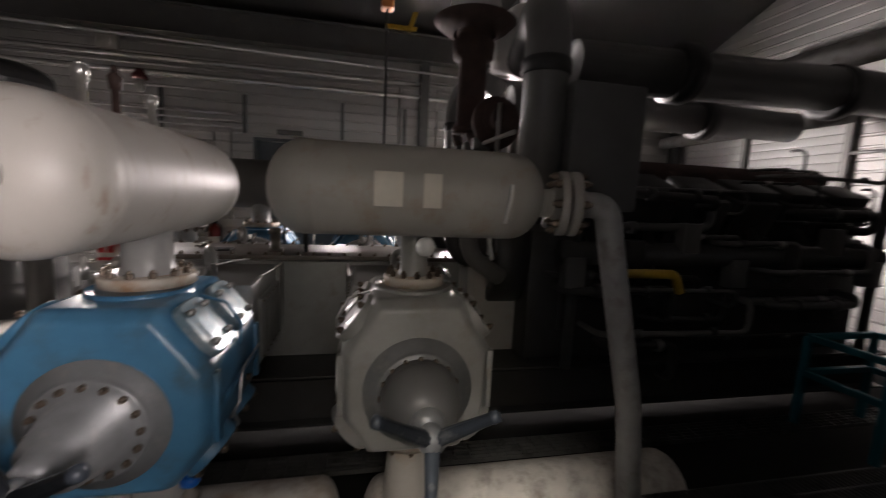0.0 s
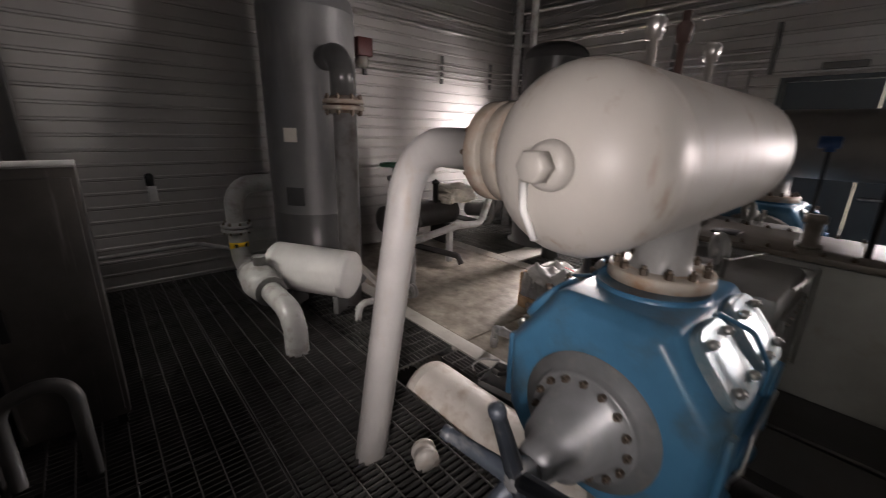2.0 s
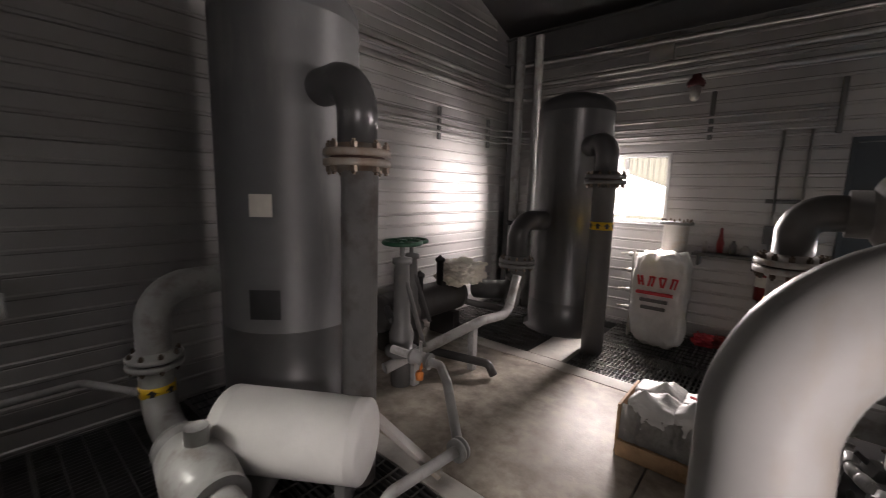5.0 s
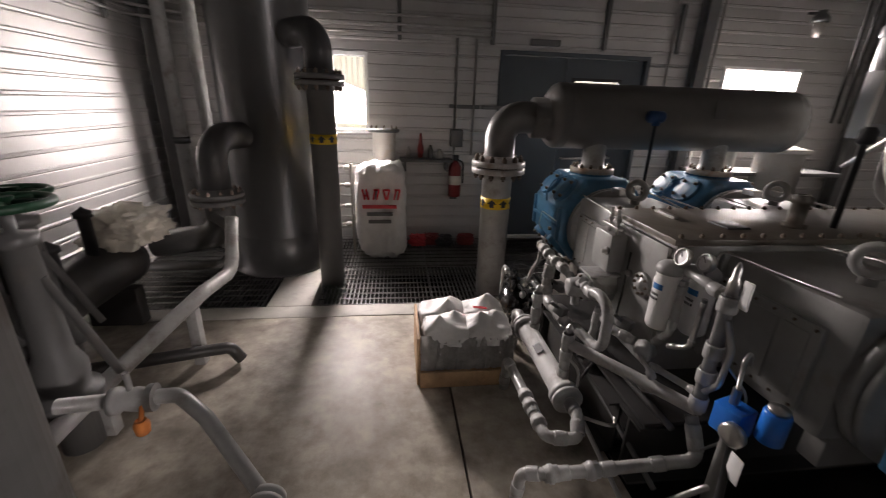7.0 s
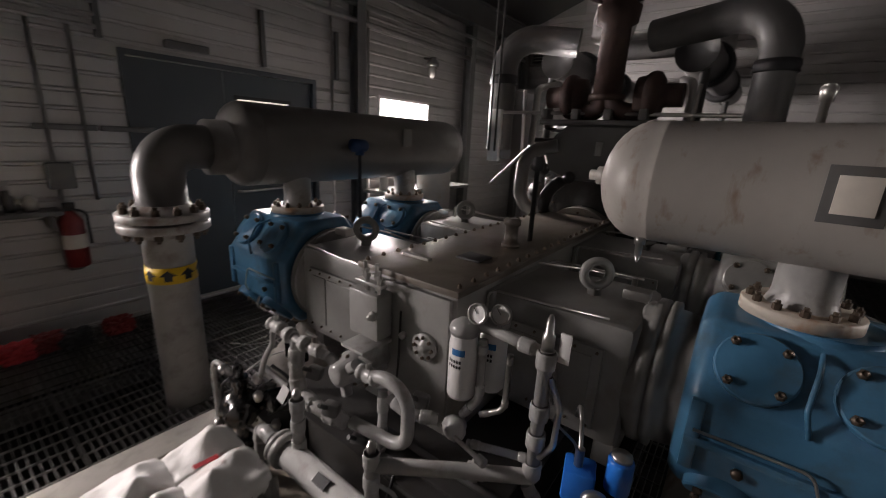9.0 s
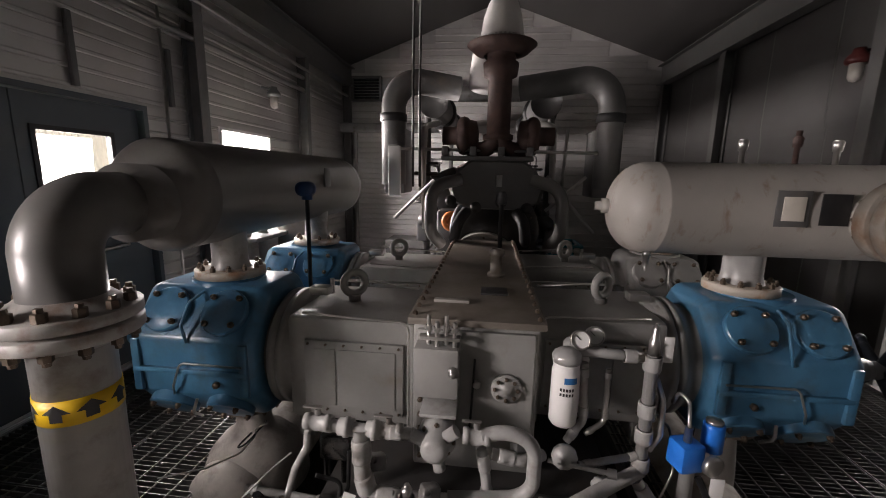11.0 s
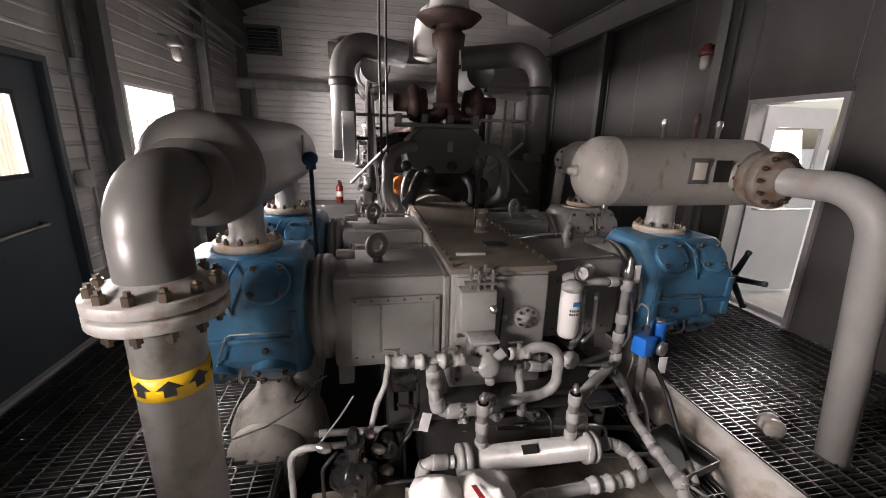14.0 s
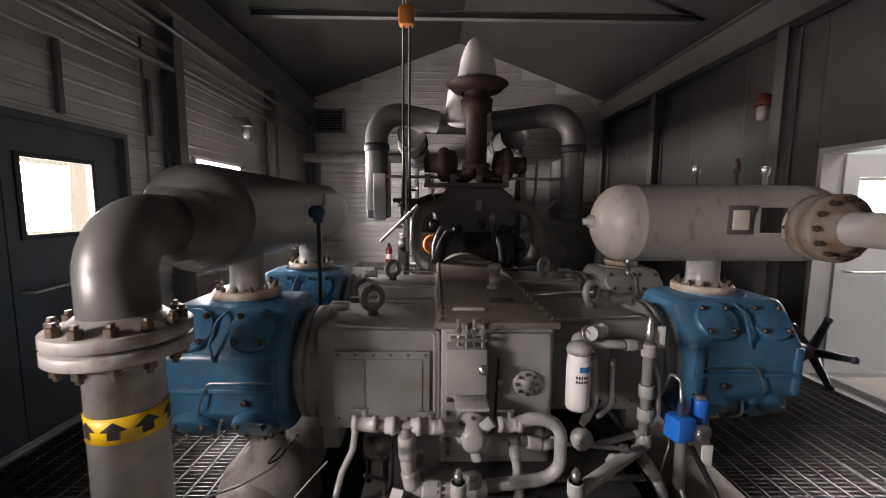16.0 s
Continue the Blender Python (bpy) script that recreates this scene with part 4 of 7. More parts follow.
def nozzle(parent, x, y, z0, z1, r, R, mat):
    bm = B()
    lathe(bm, (x, y, z0), (0, 0, 1), [(0, r * 1.25), (0.04, r * 1.05), (0.06, r), (z1 - z0, r), (z1 - z0, r)], 28, False)
    part("nozzle", bm, mat, parent)
    bm = B()
    lathe(bm, (x, y, z0 - 0.02), (0, 0, 1), [(0, R), (0.036, R), (0.04, R - 0.004), (0.04, r)], 36)
    fl = part("nozzle_flange", bm, FLANGE, parent, "pale flange with rust-stained rim")
    bolts(fl, (x, y, z0 + 0.02), (0, 0, 1), R * 0.84, 12, 0.013, 0.03)


# north bottle with its elbow and riser
nb = thing("suction_bottle", "grey horizontal suction bottle on two nozzles", "pressure vessel", "compressor bottles")
bm = B()
capsule(bm, (-1.48, 4.48, 1.48), (0.66, 4.48, 1.48), 0.24, 0.45)
# Shell, end nozzle and elbow carry their shade as a darker grey.
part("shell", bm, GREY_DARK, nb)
nozzle(nb, N1X, 4.42, 1.085, 1.32, 0.085, 0.165, PIPE)
nozzle(nb, N2X, 4.4, 1.085, 1.32, 0.085, 0.165, PIPE)
bm = B()
rod(bm, (-1.56, 4.48, 1.46), (-1.42, 4.48, 1.46), 0.15, seg=32)
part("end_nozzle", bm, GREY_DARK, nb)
weld_label(nb, (-0.2, 4.236, 1.56), (0, -1, 0.05), (0, 0, 1), 0.1, 0.13, BEAM)

rs = thing("riser_pipe", "light grey flanged riser pipe with elbow and yellow arrow tape", "pipe", "riser pipes")
RX, RY = -1.79, 4.51
bm = B()
tube(bm, [(RX, RY, 1.17), (RX, RY, 1.46), (-1.45, RY - 0.02, 1.46)], 0.118, 0.3, 28, steps=14)
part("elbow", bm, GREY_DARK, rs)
bm = B()
rod(bm, (RX, RY, -0.42), (RX, RY, 1.0), 0.118, seg=32)
part("pipe", bm, PIPE, rs)
flange_pair(rs, (RX, RY, 1.085), (0, 0, 1), 0.21, 0.042, 0.116, 12, bolt_r=0.02, mat=RISERFLANGE)
band(rs, (RX, RY, 0.8), (0, 0, 1), 0.118, 0.09, 8, 0.3)

# south bottle 1, lying across, with its west nozzle and downcomer
sb = thing("suction_bottle", "cream-grey bottle with domed rust-streaked end and hexagonal plug", "pressure vessel", "compressor bottles")
bm = B()
capsule(bm, (S1X - 0.02, 1.18, 1.455), (S1X - 0.03, 2.54, 1.455), 0.215, 0.75, 56)
part("shell", bm, DOME, sb)
nozzle(sb, S1X, 1.87, 1.085, 1.3, 0.085, 0.16, PIPE)
bm = B()
lathe(bm, (S1X + 0.0, 1.2, 1.455), (0, -1, 0), [(0, 0.054), (0.03, 0.048), (0.042, 0.036), (0.042, 0)], 24)
lathe(bm, (S1X + 0.0, 1.155, 1.455), (0, -1, 0), [(0, 0.033), (0.035, 0.033), (0.04, 0.028), (0.04, 0)], 6)
part("plug", bm, PALE, sb, "hexagonal threaded plug")
bm = B()
lathe(bm, (S1X - 0.03, 2.515, 1.46), (0, 1, 0), [(0, 0.035), (0.05, 0.035), (0.05, 0.02), (0.08, 0.02), (0.08, 0)], 16)
part("plug", bm, PALE, sb)
bm = B()
tube(bm, [(S1X - 0.045, 1.165, 1.43), (S1X - 0.06, 1.19, 1.36), (S1X - 0.05, 1.225, 1.29)], 0.009, 0.05, seg=8)
part("strip", bm, WHITE, sb, "white strip on the dome")
obm = B()
tube(obm, [(S1X - 0.2, 2.33, 1.36), (S1X - 0.23, 2.33, 1.45), (S1X - 0.2, 2.33, 1.54)], 0.008, 0.05, seg=8)
part("strip", obm, WHITE, sb)
bm = B()
obox(bm, pose(S1X - 0.2, 2.345, 1.545, 0, -25, 0), (0.008, 0.05, 0.012), 0.002)
part("sticker", bm, INKBLUE, sb, "small blue sticker")
weld_label(sb, (S1X - 0.243, 1.86, 1.48), (-1, 0, 0.05), (0, 0, 1), 0.13, 0.15, BEAM, "plate_frame")
weld_label(sb, (S1X - 0.249, 1.86, 1.48), (-1, 0, 0.05), (0, 0, 1), 0.085, 0.1, PAPER, label="pale metal nameplate")
weld_label(sb, (S1X - 0.245, 1.7, 1.48), (-1, 0, 0.05), (0, 0, 1), 0.11, 0.13, BLACK)
DX, DY, DZ = -1.86, 1.58, 1.45
bm = B()
rod(bm, (-1.22, DY - 0.02, DZ), (-0.95, DY - 0.04, DZ), 0.09, seg=28)
part("side_nozzle", bm, PALE, sb)
flange_pair(sb, (-1.29, DY - 0.02, DZ), (1, 0, 0), 0.16, 0.055, 0.08, 12, gap=0.02, bolt_r=0.013, mat=FLANGE_RUSTY)
bm = B()
lathe(bm, (S1X - 0.1, 2.36, 1.26), (0, 0, -1), [(0, 0.02), (0.03, 0.02), (0.03, 0.013), (0.07, 0.013), (0.1, 0.004)], 12)
part("drain_plug", bm, STEEL, sb)
for k, (yv, h) in enumerate(((1.55, 0.1), (1.72, 0.14), (1.95, 0.1))):
    bm = B()
    rod(bm, (S1X, yv, 1.66), (S1X, yv, 1.68 + h), 0.012, seg=8)
    lathe(bm, (S1X, yv, 1.69 + h * 0.4), (0, 0, 1), [(0, 0.018), (0.04, 0.022), (0.05, 0.014)], 10)
    part("valve_stem", bm, RUST if k == 1 else STEEL, sb)
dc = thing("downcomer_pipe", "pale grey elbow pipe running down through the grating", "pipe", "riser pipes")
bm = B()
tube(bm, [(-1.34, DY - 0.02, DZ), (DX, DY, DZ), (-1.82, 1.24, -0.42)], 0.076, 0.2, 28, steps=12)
part("pipe", bm, LITPIPE, dc)

# south bottle 2, lying lengthwise
s2 = thing("suction_bottle", "pale grey bottle lying lengthwise with two brass nameplates", "pressure vessel", "compressor bottles")
bm = B()
capsule(bm, (-0.42, 1.74, 1.46), (0.65, 1.74, 1.46), 0.175, 0.75, 48)
part("shell", bm, PALE, s2)
nozzle(s2, S2X, 1.87, 1.085, 1.34, 0.06, 0.13, GREY)
for px, pw in ((0.01, 0.1), (0.165, 0.065)):
    weld_label(s2, (px, 1.556, 1.465), (0, -1, 0), (0, 0, 1), pw, 0.12, PAPER, label="brass-toned nameplate")
bm = B()
tube(bm, [(0.46, 1.56, 1.5), (0.45, 1.535, 1.45), (0.44, 1.56, 1.36)], 0.008, 0.04, seg=8)
part("strip", bm, WHITE, s2)
bm = B()
lathe(bm, (S2X + 0.03, 1.79, 1.24), (0, -1, 0.0), [(0, 0.03), (0.03, 0.04), (0.07, 0.03), (0.085, 0)], 16)
part("valve_ball", bm, WHITE, s2, "white round valve knob")
bm = B()
rod(bm, (0.62, 1.74, 1.44), (0.73, 1.73, 1.44), 0.06, seg=24)
part("end_nozzle", bm, PALE, s2)
flange_pair(s2, (0.77, 1.72, 1.44), (1, -0.3, 0), 0.135, 0.035, 0.055, 8, bolt_r=0.016, mat=PALE)
d2 = thing("downcomer_pipe", "pale grey elbow pipe running down through the grating", "pipe", "riser pipes")
bm = B()
tube(bm, [(0.83, 1.7, 1.44), (0.94, 1.69, 1.44), (1.13, 1.66, 0.55), (1.24, 1.65, -0.42)], 0.055, 0.12, 24, steps=10)
part("pipe", bm, PIPE, d2)

# discharge bottles half sunk in the floor
for lab, p0, p1, r in (("pale discharge bottle half sunk beside the grating", (-2.22, 1.93, -0.1), (-0.15, 1.93, -0.1), 0.19), ("grey discharge bottle half sunk beneath the cylinder", (-0.05, 1.93, -0.12), (1.7, 1.93, -0.12), 0.19), ("dusty discharge bottle half sunk in the floor", (-1.38, 4.38, -0.09), (0.9, 4.38, -0.09), 0.215)):
    q = thing("discharge_bottle", lab, "pressure vessel", "compressor bottles")
    bm = B()
    capsule(bm, p0, p1, r, 0.5)
    part("shell", bm, SILL if p0[0] < -2 else DUSTY, q)
    for cx in (S1X, S2X) if p0[1] < 3 else (N1X, N2X):
        if p0[0] < cx < p1[0]:
            yn = 1.87 if p0[1] < 3 else 4.35
            bm = B()
            lathe(bm, (cx, yn, -0.1), (0, 0, 1), [(0, 0.28), (0.1, 0.265), (0.19, 0.23), (0.26, 0.17), (0.3, 0.11), (0.33, 0.092), (0.5, 0.088)] if yn > 3 else [(0, 0.11), (0.2, 0.105), (0.5, 0.08)], 32, False)
            part("nozzle", bm, DUSTY if yn > 3 else PALE, q)
            bm = B()
            lathe(bm, (cx, yn, 0.355), (0, 0, 1), [(0, 0.1), (0, 0.16), (0.022, 0.16), (0.024, 0.15), (0.028, 0.15), (0.03, 0.16), (0.05, 0.16), (0.05, 0.1)], 32)
            fl = part("nozzle_flange", bm, FLANGE_RUSTY, q)
            bolts(fl, (cx, yn, 0.355), (0, 0, -1), 0.135, 10, 0.013, 0.03)
kn = thing("drain_valve", "small drain valve with blue knob and white tag", "valve")
bm = B()
lathe(bm, (S1X + 0.12, 1.86, 0.08), (0, 0, 1), [(0, 0.02), (0.05, 0.025), (0.06, 0.035), (0.09, 0.035), (0.1, 0.015), (0.12, 0.012)], 12)
part("body", bm, FLANGE_RUSTY, kn)
bm = B()
lathe(bm, (S1X + 0.12, 1.86, 0.2), (0, 0, 1), [(0, 0.03), (0.01, 0.04), (0.035, 0.04), (0.045, 0.03), (0.045, 0)], 16)
part("knob", bm, BRIGHTBLUE, kn, "bright blue knob")
bm = B()
obox(bm, pose(S1X + 0.06, 1.77, 0.1, 30, 0, 10), (0.05, 0.003, 0.09))
part("tag", bm, WHITE, kn, "white card tag")
cap = thing("pipe_cap", "small pale threaded cap lying on the grating", "pipe cap")
bm = B()
lathe(bm, (-1.66, 1.5, 0.035), (0.92, -0.38, 0), [(0, 0.05), (0.015, 0.06), (0.03, 0.06), (0.035, 0.052), (0.06, 0.052), (0.065, 0.06), (0.1, 0.06), (0.1, 0.0)], 22)
part("cap_body", bm, PALE, cap)

# ---- piping in front of the crankcase ----
fp = thing("oil_piping", "light grey screwed oil piping with valves before the crankcase", "piping")


def fitting(bm, p, axis, r):
    lathe(bm, Vector(p) - Vector(axis).normalized() * r * 1.3, axis, [(0, r * 1.02), (0, r * 1.14), (r * 0.3, r * 1.2), (r * 1.9, r * 1.2), (r * 2.2, r * 1.14), (r * 2.2, r * 1.02)], 14)


def run(parent, pts, r, bend=0.05, mat=None, name="pipe", fits=True):
    bm = B()
    tube(bm, pts, r, bend, 14)
    ob = part(name, bm, mat or PIPE, parent)
    if fits:
        for i, p in enumerate(pts):
            a = Vector(pts[i - 1]) if i else Vector(pts[1])
            bm = B()
            fitting(bm, Vector(p).lerp(a, min(0.4, r * 2.2 / max((a - Vector(p)).length, 0.01))), Vector(p) - a, r)
            part("coupling", bm, mat or PIPE, ob)
    return ob


run(fp, [(-1.7, 3.82, 0.38), (-1.68, 3.79, 0.5), (-1.66, 3.75, 0.58), (-1.66, 3.74, 0.67), (-1.66, 3.69, 0.69)], 0.013, 0.04, fits=False)
run(fp, [(-1.66, 3.72, 0.685), (-1.66, 3.54, 0.675), (-1.64, 3.36, 0.66)], 0.022)
run(fp, [(-1.66, 3.54, 0.675), (-1.68, 3.53, 0.52), (-1.68, 3.51, 0.43), (-1.68, 3.39, 0.42), (-1.66, 3.22, 0.41)], 0.03)
run(fp, [(-1.62, 3.14, 0.65), (-1.62, 3.02, 0.69), (-1.62, 2.91, 0.66), (-1.62, 2.91, 0.46), (-1.62, 2.98, 0.42), (-1.62, 3.22, 0.39)], 0.026, 0.1, fits=False)
run(fp, [(-1.55, 4.08, 0.27), (-1.58, 3.7, 0.275), (-1.6, 3.45, 0.28), (-1.6, 3.04, 0.27)], 0.017)
run(fp, [(-1.56, 3.1, 0.57), (-1.58, 3.08, 0.46), (-1.6, 3.07, 0.36), (-1.6, 3.07, 0.28)], 0.02, 0.04)
run(fp, [(-1.56, 3.06, 0.55), (-1.56, 2.95, 0.53), (-1.5, 2.86, 0.52)], 0.022, 0.04)
bm = B()
rod(bm, (-1.825, 3.41, 0.275), (-1.815, 2.83, 0.255), 0.055, seg=24)
for s, p in ((1, (-1.825, 3.41, 0.275)), (-1, (-1.815, 2.83, 0.255))):
    lathe(bm, Vector(p), (0, s, 0.03 * s), [(-0.02, 0.055), (-0.02, 0.072), (0.012, 0.072), (0.014, 0.066), (0.018, 0.066), (0.02, 0.072), (0.04, 0.072), (0.045, 0.05), (0.045, 0)], 24)
cooler = part("oil_cooler", bm, PIPE, fp, "light grey horizontal oil cooler shell")
bm = B()
obox(bm, pose(-1.85, 3.13, 0.317, 0, -28, 0), (0.04, 0.07, 0.003))
part("plate", bm, BLACK, cooler, "dark small nameplate")
for p in ((-1.8, 3.34, 0.29), (-1.8, 2.91, 0.28)):
    bm = B()
    rod(bm, p, (p[0], p[1], 0.54), 0.025)
    for z in (0.33, 0.43, 0.52):
        fitting(bm, (p[0], p[1], z), (0, 0, 1), 0.025)
    ob = part("nozzle", bm, PIPE, cooler)
    bm = B()
    lathe(bm, (p[0], p[1], 0.545), (0, 0, 1), [(0, 0.016), (0.015, 0.018), (0.03, 0.018), (0.032, 0.012), (0.045, 0.01), (0.045, 0)], 6)
    part("plug", bm, STEEL, ob, "bare steel plug")
run(fp, [(-1.825, 3.47, 0.278), (-1.825, 3.59, 0.29), (-1.825, 3.61, 0.22), (-1.83, 3.61, 0.0)], 0.027)
run(fp, [(-1.815, 2.79, 0.262), (-1.812, 2.7, 0.258), (-1.84, 2.61, 0.212), (-1.976, 2.63, 0.212), (-1.984, 2.85, 0.215), (-1.99, 3.2, 0.2), (-1.99, 3.22, 0.0)], 0.026, 0.035)
run(fp, [(-1.46, 2.48, 0.46), (-1.62, 2.69, 0.475), (-1.79, 2.9, 0.49)], 0.026, 0.05, fits=False)
run(fp, [(-1.5, 2.72, 0.49), (-1.46, 2.48, 0.53)], 0.014)
run(fp, [(-1.46, 2.49, 0.42), (-1.47, 2.4, 0.29), (-1.65, 2.45, 0.225), (-1.84, 2.465, 0.2), (-2.02, 2.475, 0.185), (-2.11, 2.52, 0.15), (-2.12, 2.53, 0.0)], 0.024, 0.04)
for pts, rr, mt in (
    ([(-1.61, 3.2, 0.24), (-1.6, 2.8, 0.19), (-1.6, 2.42, 0.13)], 0.012, BEAM),
    ([(-1.69, 3.3, 0.12), (-1.7, 2.8, 0.09), (-1.72, 2.3, 0.05)], 0.011, PIPE),
    ([(-1.53, 3.1, 0.36), (-1.53, 2.8, 0.35), (-1.52, 2.5, 0.35)], 0.014, BEAM),
    ([(-1.6, 2.74, 0.19), (-1.66, 2.64, 0.23), (-1.75, 2.68, 0.24), (-1.78, 2.76, 0.2)], 0.008, STEEL),
    ([(-1.49, 2.28, 0.48), (-1.56, 2.2, 0.3), (-1.7, 2.2, 0.13), (-1.8, 2.22, 0.06)], 0.013, BLACK),
    ([(-1.8, 2.22, 0.06), (-1.9, 2.26, 0.03)], 0.018, PALE),
    ([(-1.44, 2.44, 0.7), (-1.4, 2.36, 0.62), (-1.43, 2.34, 0.45), (-1.47, 2.4, 0.34)], 0.005, STEEL),
    ([(-1.5, 2.84, 0.5), (-1.57, 2.62, 0.52)], 0.009, PIPE),
    ([(-1.565, 2.635, 0.518), (-1.575, 2.605, 0.522)], 0.018, PIPE),
):
    run(fp, pts, rr, 0.05, mt, "tubing", fits=False)
# gear pump on the end cover
bm = B()
box(bm, (-1.58, 3.2, 0.69), (-1.406, 3.34, 0.705), 0.004)
box(bm, (-1.53, 3.22, 0.54), (-1.406, 3.32, 0.69), 0.015)
lathe(bm, (-1.56, 3.27, 0.61), (-1, 0, 0), [(-0.16, 0.055), (-0.06, 0.06), (-0.02, 0.075), (0.03, 0.075), (0.05, 0.055), (0.1, 0.05), (0.11, 0.03), (0.11, 0)], 24)
for a in (20, 140, 260):
    c, sn = math.cos(math.radians(a)), math.sin(math.radians(a))
    rod(bm, (-1.62, 3.27 + 0.05 * c, 0.61 + 0.05 * sn), (-1.62, 3.27 + 0.1 * c, 0.61 + 0.1 * sn), 0.024, seg=12)
pump = part("gear_pump", bm, PIPE, fp)
bolts(pump, (-1.592, 3.27, 0.61), (-1, 0, 0), 0.064, 8, 0.009, 0.016)
for p, ax in (((-1.66, 3.7, 0.69), (0, 1, 0)), ((-1.62, 3.12, 0.66), (0, 1, 0)), ((-1.64, 3.44, 0.665), (0, 1, 0))):
    bm = B()
    lathe(bm, Vector(p) - Vector((0, 0.05, 0)), ax, [(0, 0.02), (0, 0.03), (0.02, 0.032), (0.024, 0.026), (0.05, 0.034), (0.076, 0.026), (0.08, 0.032), (0.1, 0.03), (0.1, 0.02)], 10)
    rod(bm, p, Vector(p) + Vector((0, 0, 0.055)), 0.012, seg=8)
    v = part("valve", bm, PIPE, fp)
    bm = B()
    obox(bm, Matrix.Translation(Vector(p) + Vector((0, 0.02, 0.058))), (0.014, 0.07, 0.006), 0.002)
    part("lever", bm, STEEL, v)
bm = B()
lathe(bm, (-1.46, 2.78, 0.52), (-1, 0, 0.1), [(0, 0.03), (0.03, 0.035), (0.035, 0.05), (0.055, 0.05), (0.06, 0.025), (0.08, 0.02), (0.08, 0)], 10)
part("valve_wheel", bm, PIPE, fp)
# two oil filters with gauges
for k, y in enumerate((2.79, 2.73)):
    f = thing("oil_filter", "white spin-on oil filter with a blue label", "oil filter", "oil filters")
    xx = -1.46 + 0.115 * k
    bm = B()
    lathe(bm, (xx, y, 0.645), (0, 0, 1), [(0, 0.0), (0, 0.045), (0.012, 0.053), (0.22, 0.053), (0.235, 0.048), (0.245, 0.05), (0.26, 0.05), (0.26, 0)], 28)
    part("canister", bm, CANISTER, f)
    bm = B()
    for q in range(6):
        a0 = math.radians(165 + q * 9)
        vs = [bm.verts.new((xx + 0.0536 * math.cos(a), y + 0.0536 * math.sin(a), zz)) for a, zz in ((a0, 0.83), (a0 + 0.157, 0.83), (a0 + 0.157, 0.855), (a0, 0.855))]
        bm.faces.new(vs)
    part("label_band", bm, INKBLUE, f, "plain blue printed band")
    for z in (0.8, 0.78):
        bm = B()
        for q in range(5):
            a0 = math.radians(150 + q * 12)
            vs = [bm.verts.new((xx + 0.0537 * math.cos(a), y + 0.0537 * math.sin(a), zz)) for a, zz in ((a0, z), (a0 + 0.14, z), (a0 + 0.14, z + 0.012), (a0, z + 0.012))]
            bm.faces.new(vs)
        part("print", bm, BLACK, f, smooth=False)
fh = thing("gauge_manifold", "grey oil manifold with two round pressure gauges", "manifold")
bm = B()
for c in ((-1.46, 2.79), (-1.345, 2.73)):
    lathe(bm, (*c, 0.9), (0, 0, 1), [(0, 0.052), (0.02, 0.056), (0.035, 0.05), (0.05, 0.03), (0.055, 0)], 20)
rod(bm, (-1.47, 2.8, 0.92), (-1.33, 2.72, 0.92), 0.03, seg=14)
tube(bm, [(-1.42, 2.76, 0.925), (-1.43, 2.66, 0.93), (-1.45, 2.5, 0.93)], 0.02)
fitting(bm, (-1.445, 2.56, 0.93), (0, 1, 0), 0.022)
part("head", bm, PIPE, fh)
for gx, y in ((-1.45, 2.745), (-1.4, 2.68)):
    bm = B()
    c = Vector((gx, y, 0.985))
    rod(bm, (gx + 0.02, y + 0.02, 0.92), (gx, y, 0.96), 0.008, seg=8)
    lathe(bm, c, (-0.9, 0, 0.3), [(-0.012, 0.0), (-0.012, 0.036), (0.012, 0.038), (0.014, 0.032), (0.006, 0.032)], 24, False)
    g = part("gauge", bm, STEEL, fh)
    bm = B()
    lathe(bm, c, (-0.9, 0, 0.3), [(0.006, 0.032), (0.0065, 0)], 24, False)
    face = part("dial", bm, WHITE, g, "white dial face")
    bm = B()
    d, u, w2 = frame_of((-0.9, 0, 0.3))
    rod(bm, c + d * 0.009, c + d * 0.009 + (u * 0.7 + w2 * -0.7) * 0.024, 0.0015, seg=6)
    part("needle", bm, BLACK, g)
run(fh, [(-1.44, 2.72, 0.89), (-1.46, 2.71, 0.66), (-1.47, 2.77, 0.57)], 0.016, 0.05, PIPE)
run(fh, [(-1.42, 2.62, 0.86), (-1.43, 2.62, 0.64), (-1.46, 2.7, 0.6)], 0.011, 0.04, STEEL, "hose")
# upright oil standpipe
sp = thing("standpipe", "upright grey pipe with couplings and a steel relief cap", "pipe")
bm = B()
rod(bm, (-1.46, 2.48, 0.45), (-1.46, 2.48, 0.95), 0.023)
spp = part("pipe", bm, PIPE, sp)
for z in (0.5, 0.62, 0.73, 0.92):
    bm = B()
    fitting(bm, (-1.46, 2.48, z), (0, 0, 1), 0.027)
    part("coupling", bm, PIPE, spp)
bm = B()
lathe(bm, (-1.46, 2.48, 0.95), (0, 0, 1), [(0, 0.02), (0.05, 0.02), (0.06, 0.014), (0.1, 0.012), (0.12, 0.004)], 12)
part("relief_cap", bm, STEEL, sp)
bm = B()
box(bm, (-1.46, 2.41, 0.92), (-1.452, 2.445, 1.02), 0.002)
part("tag", bm, WHITE, sp, "white card tag")
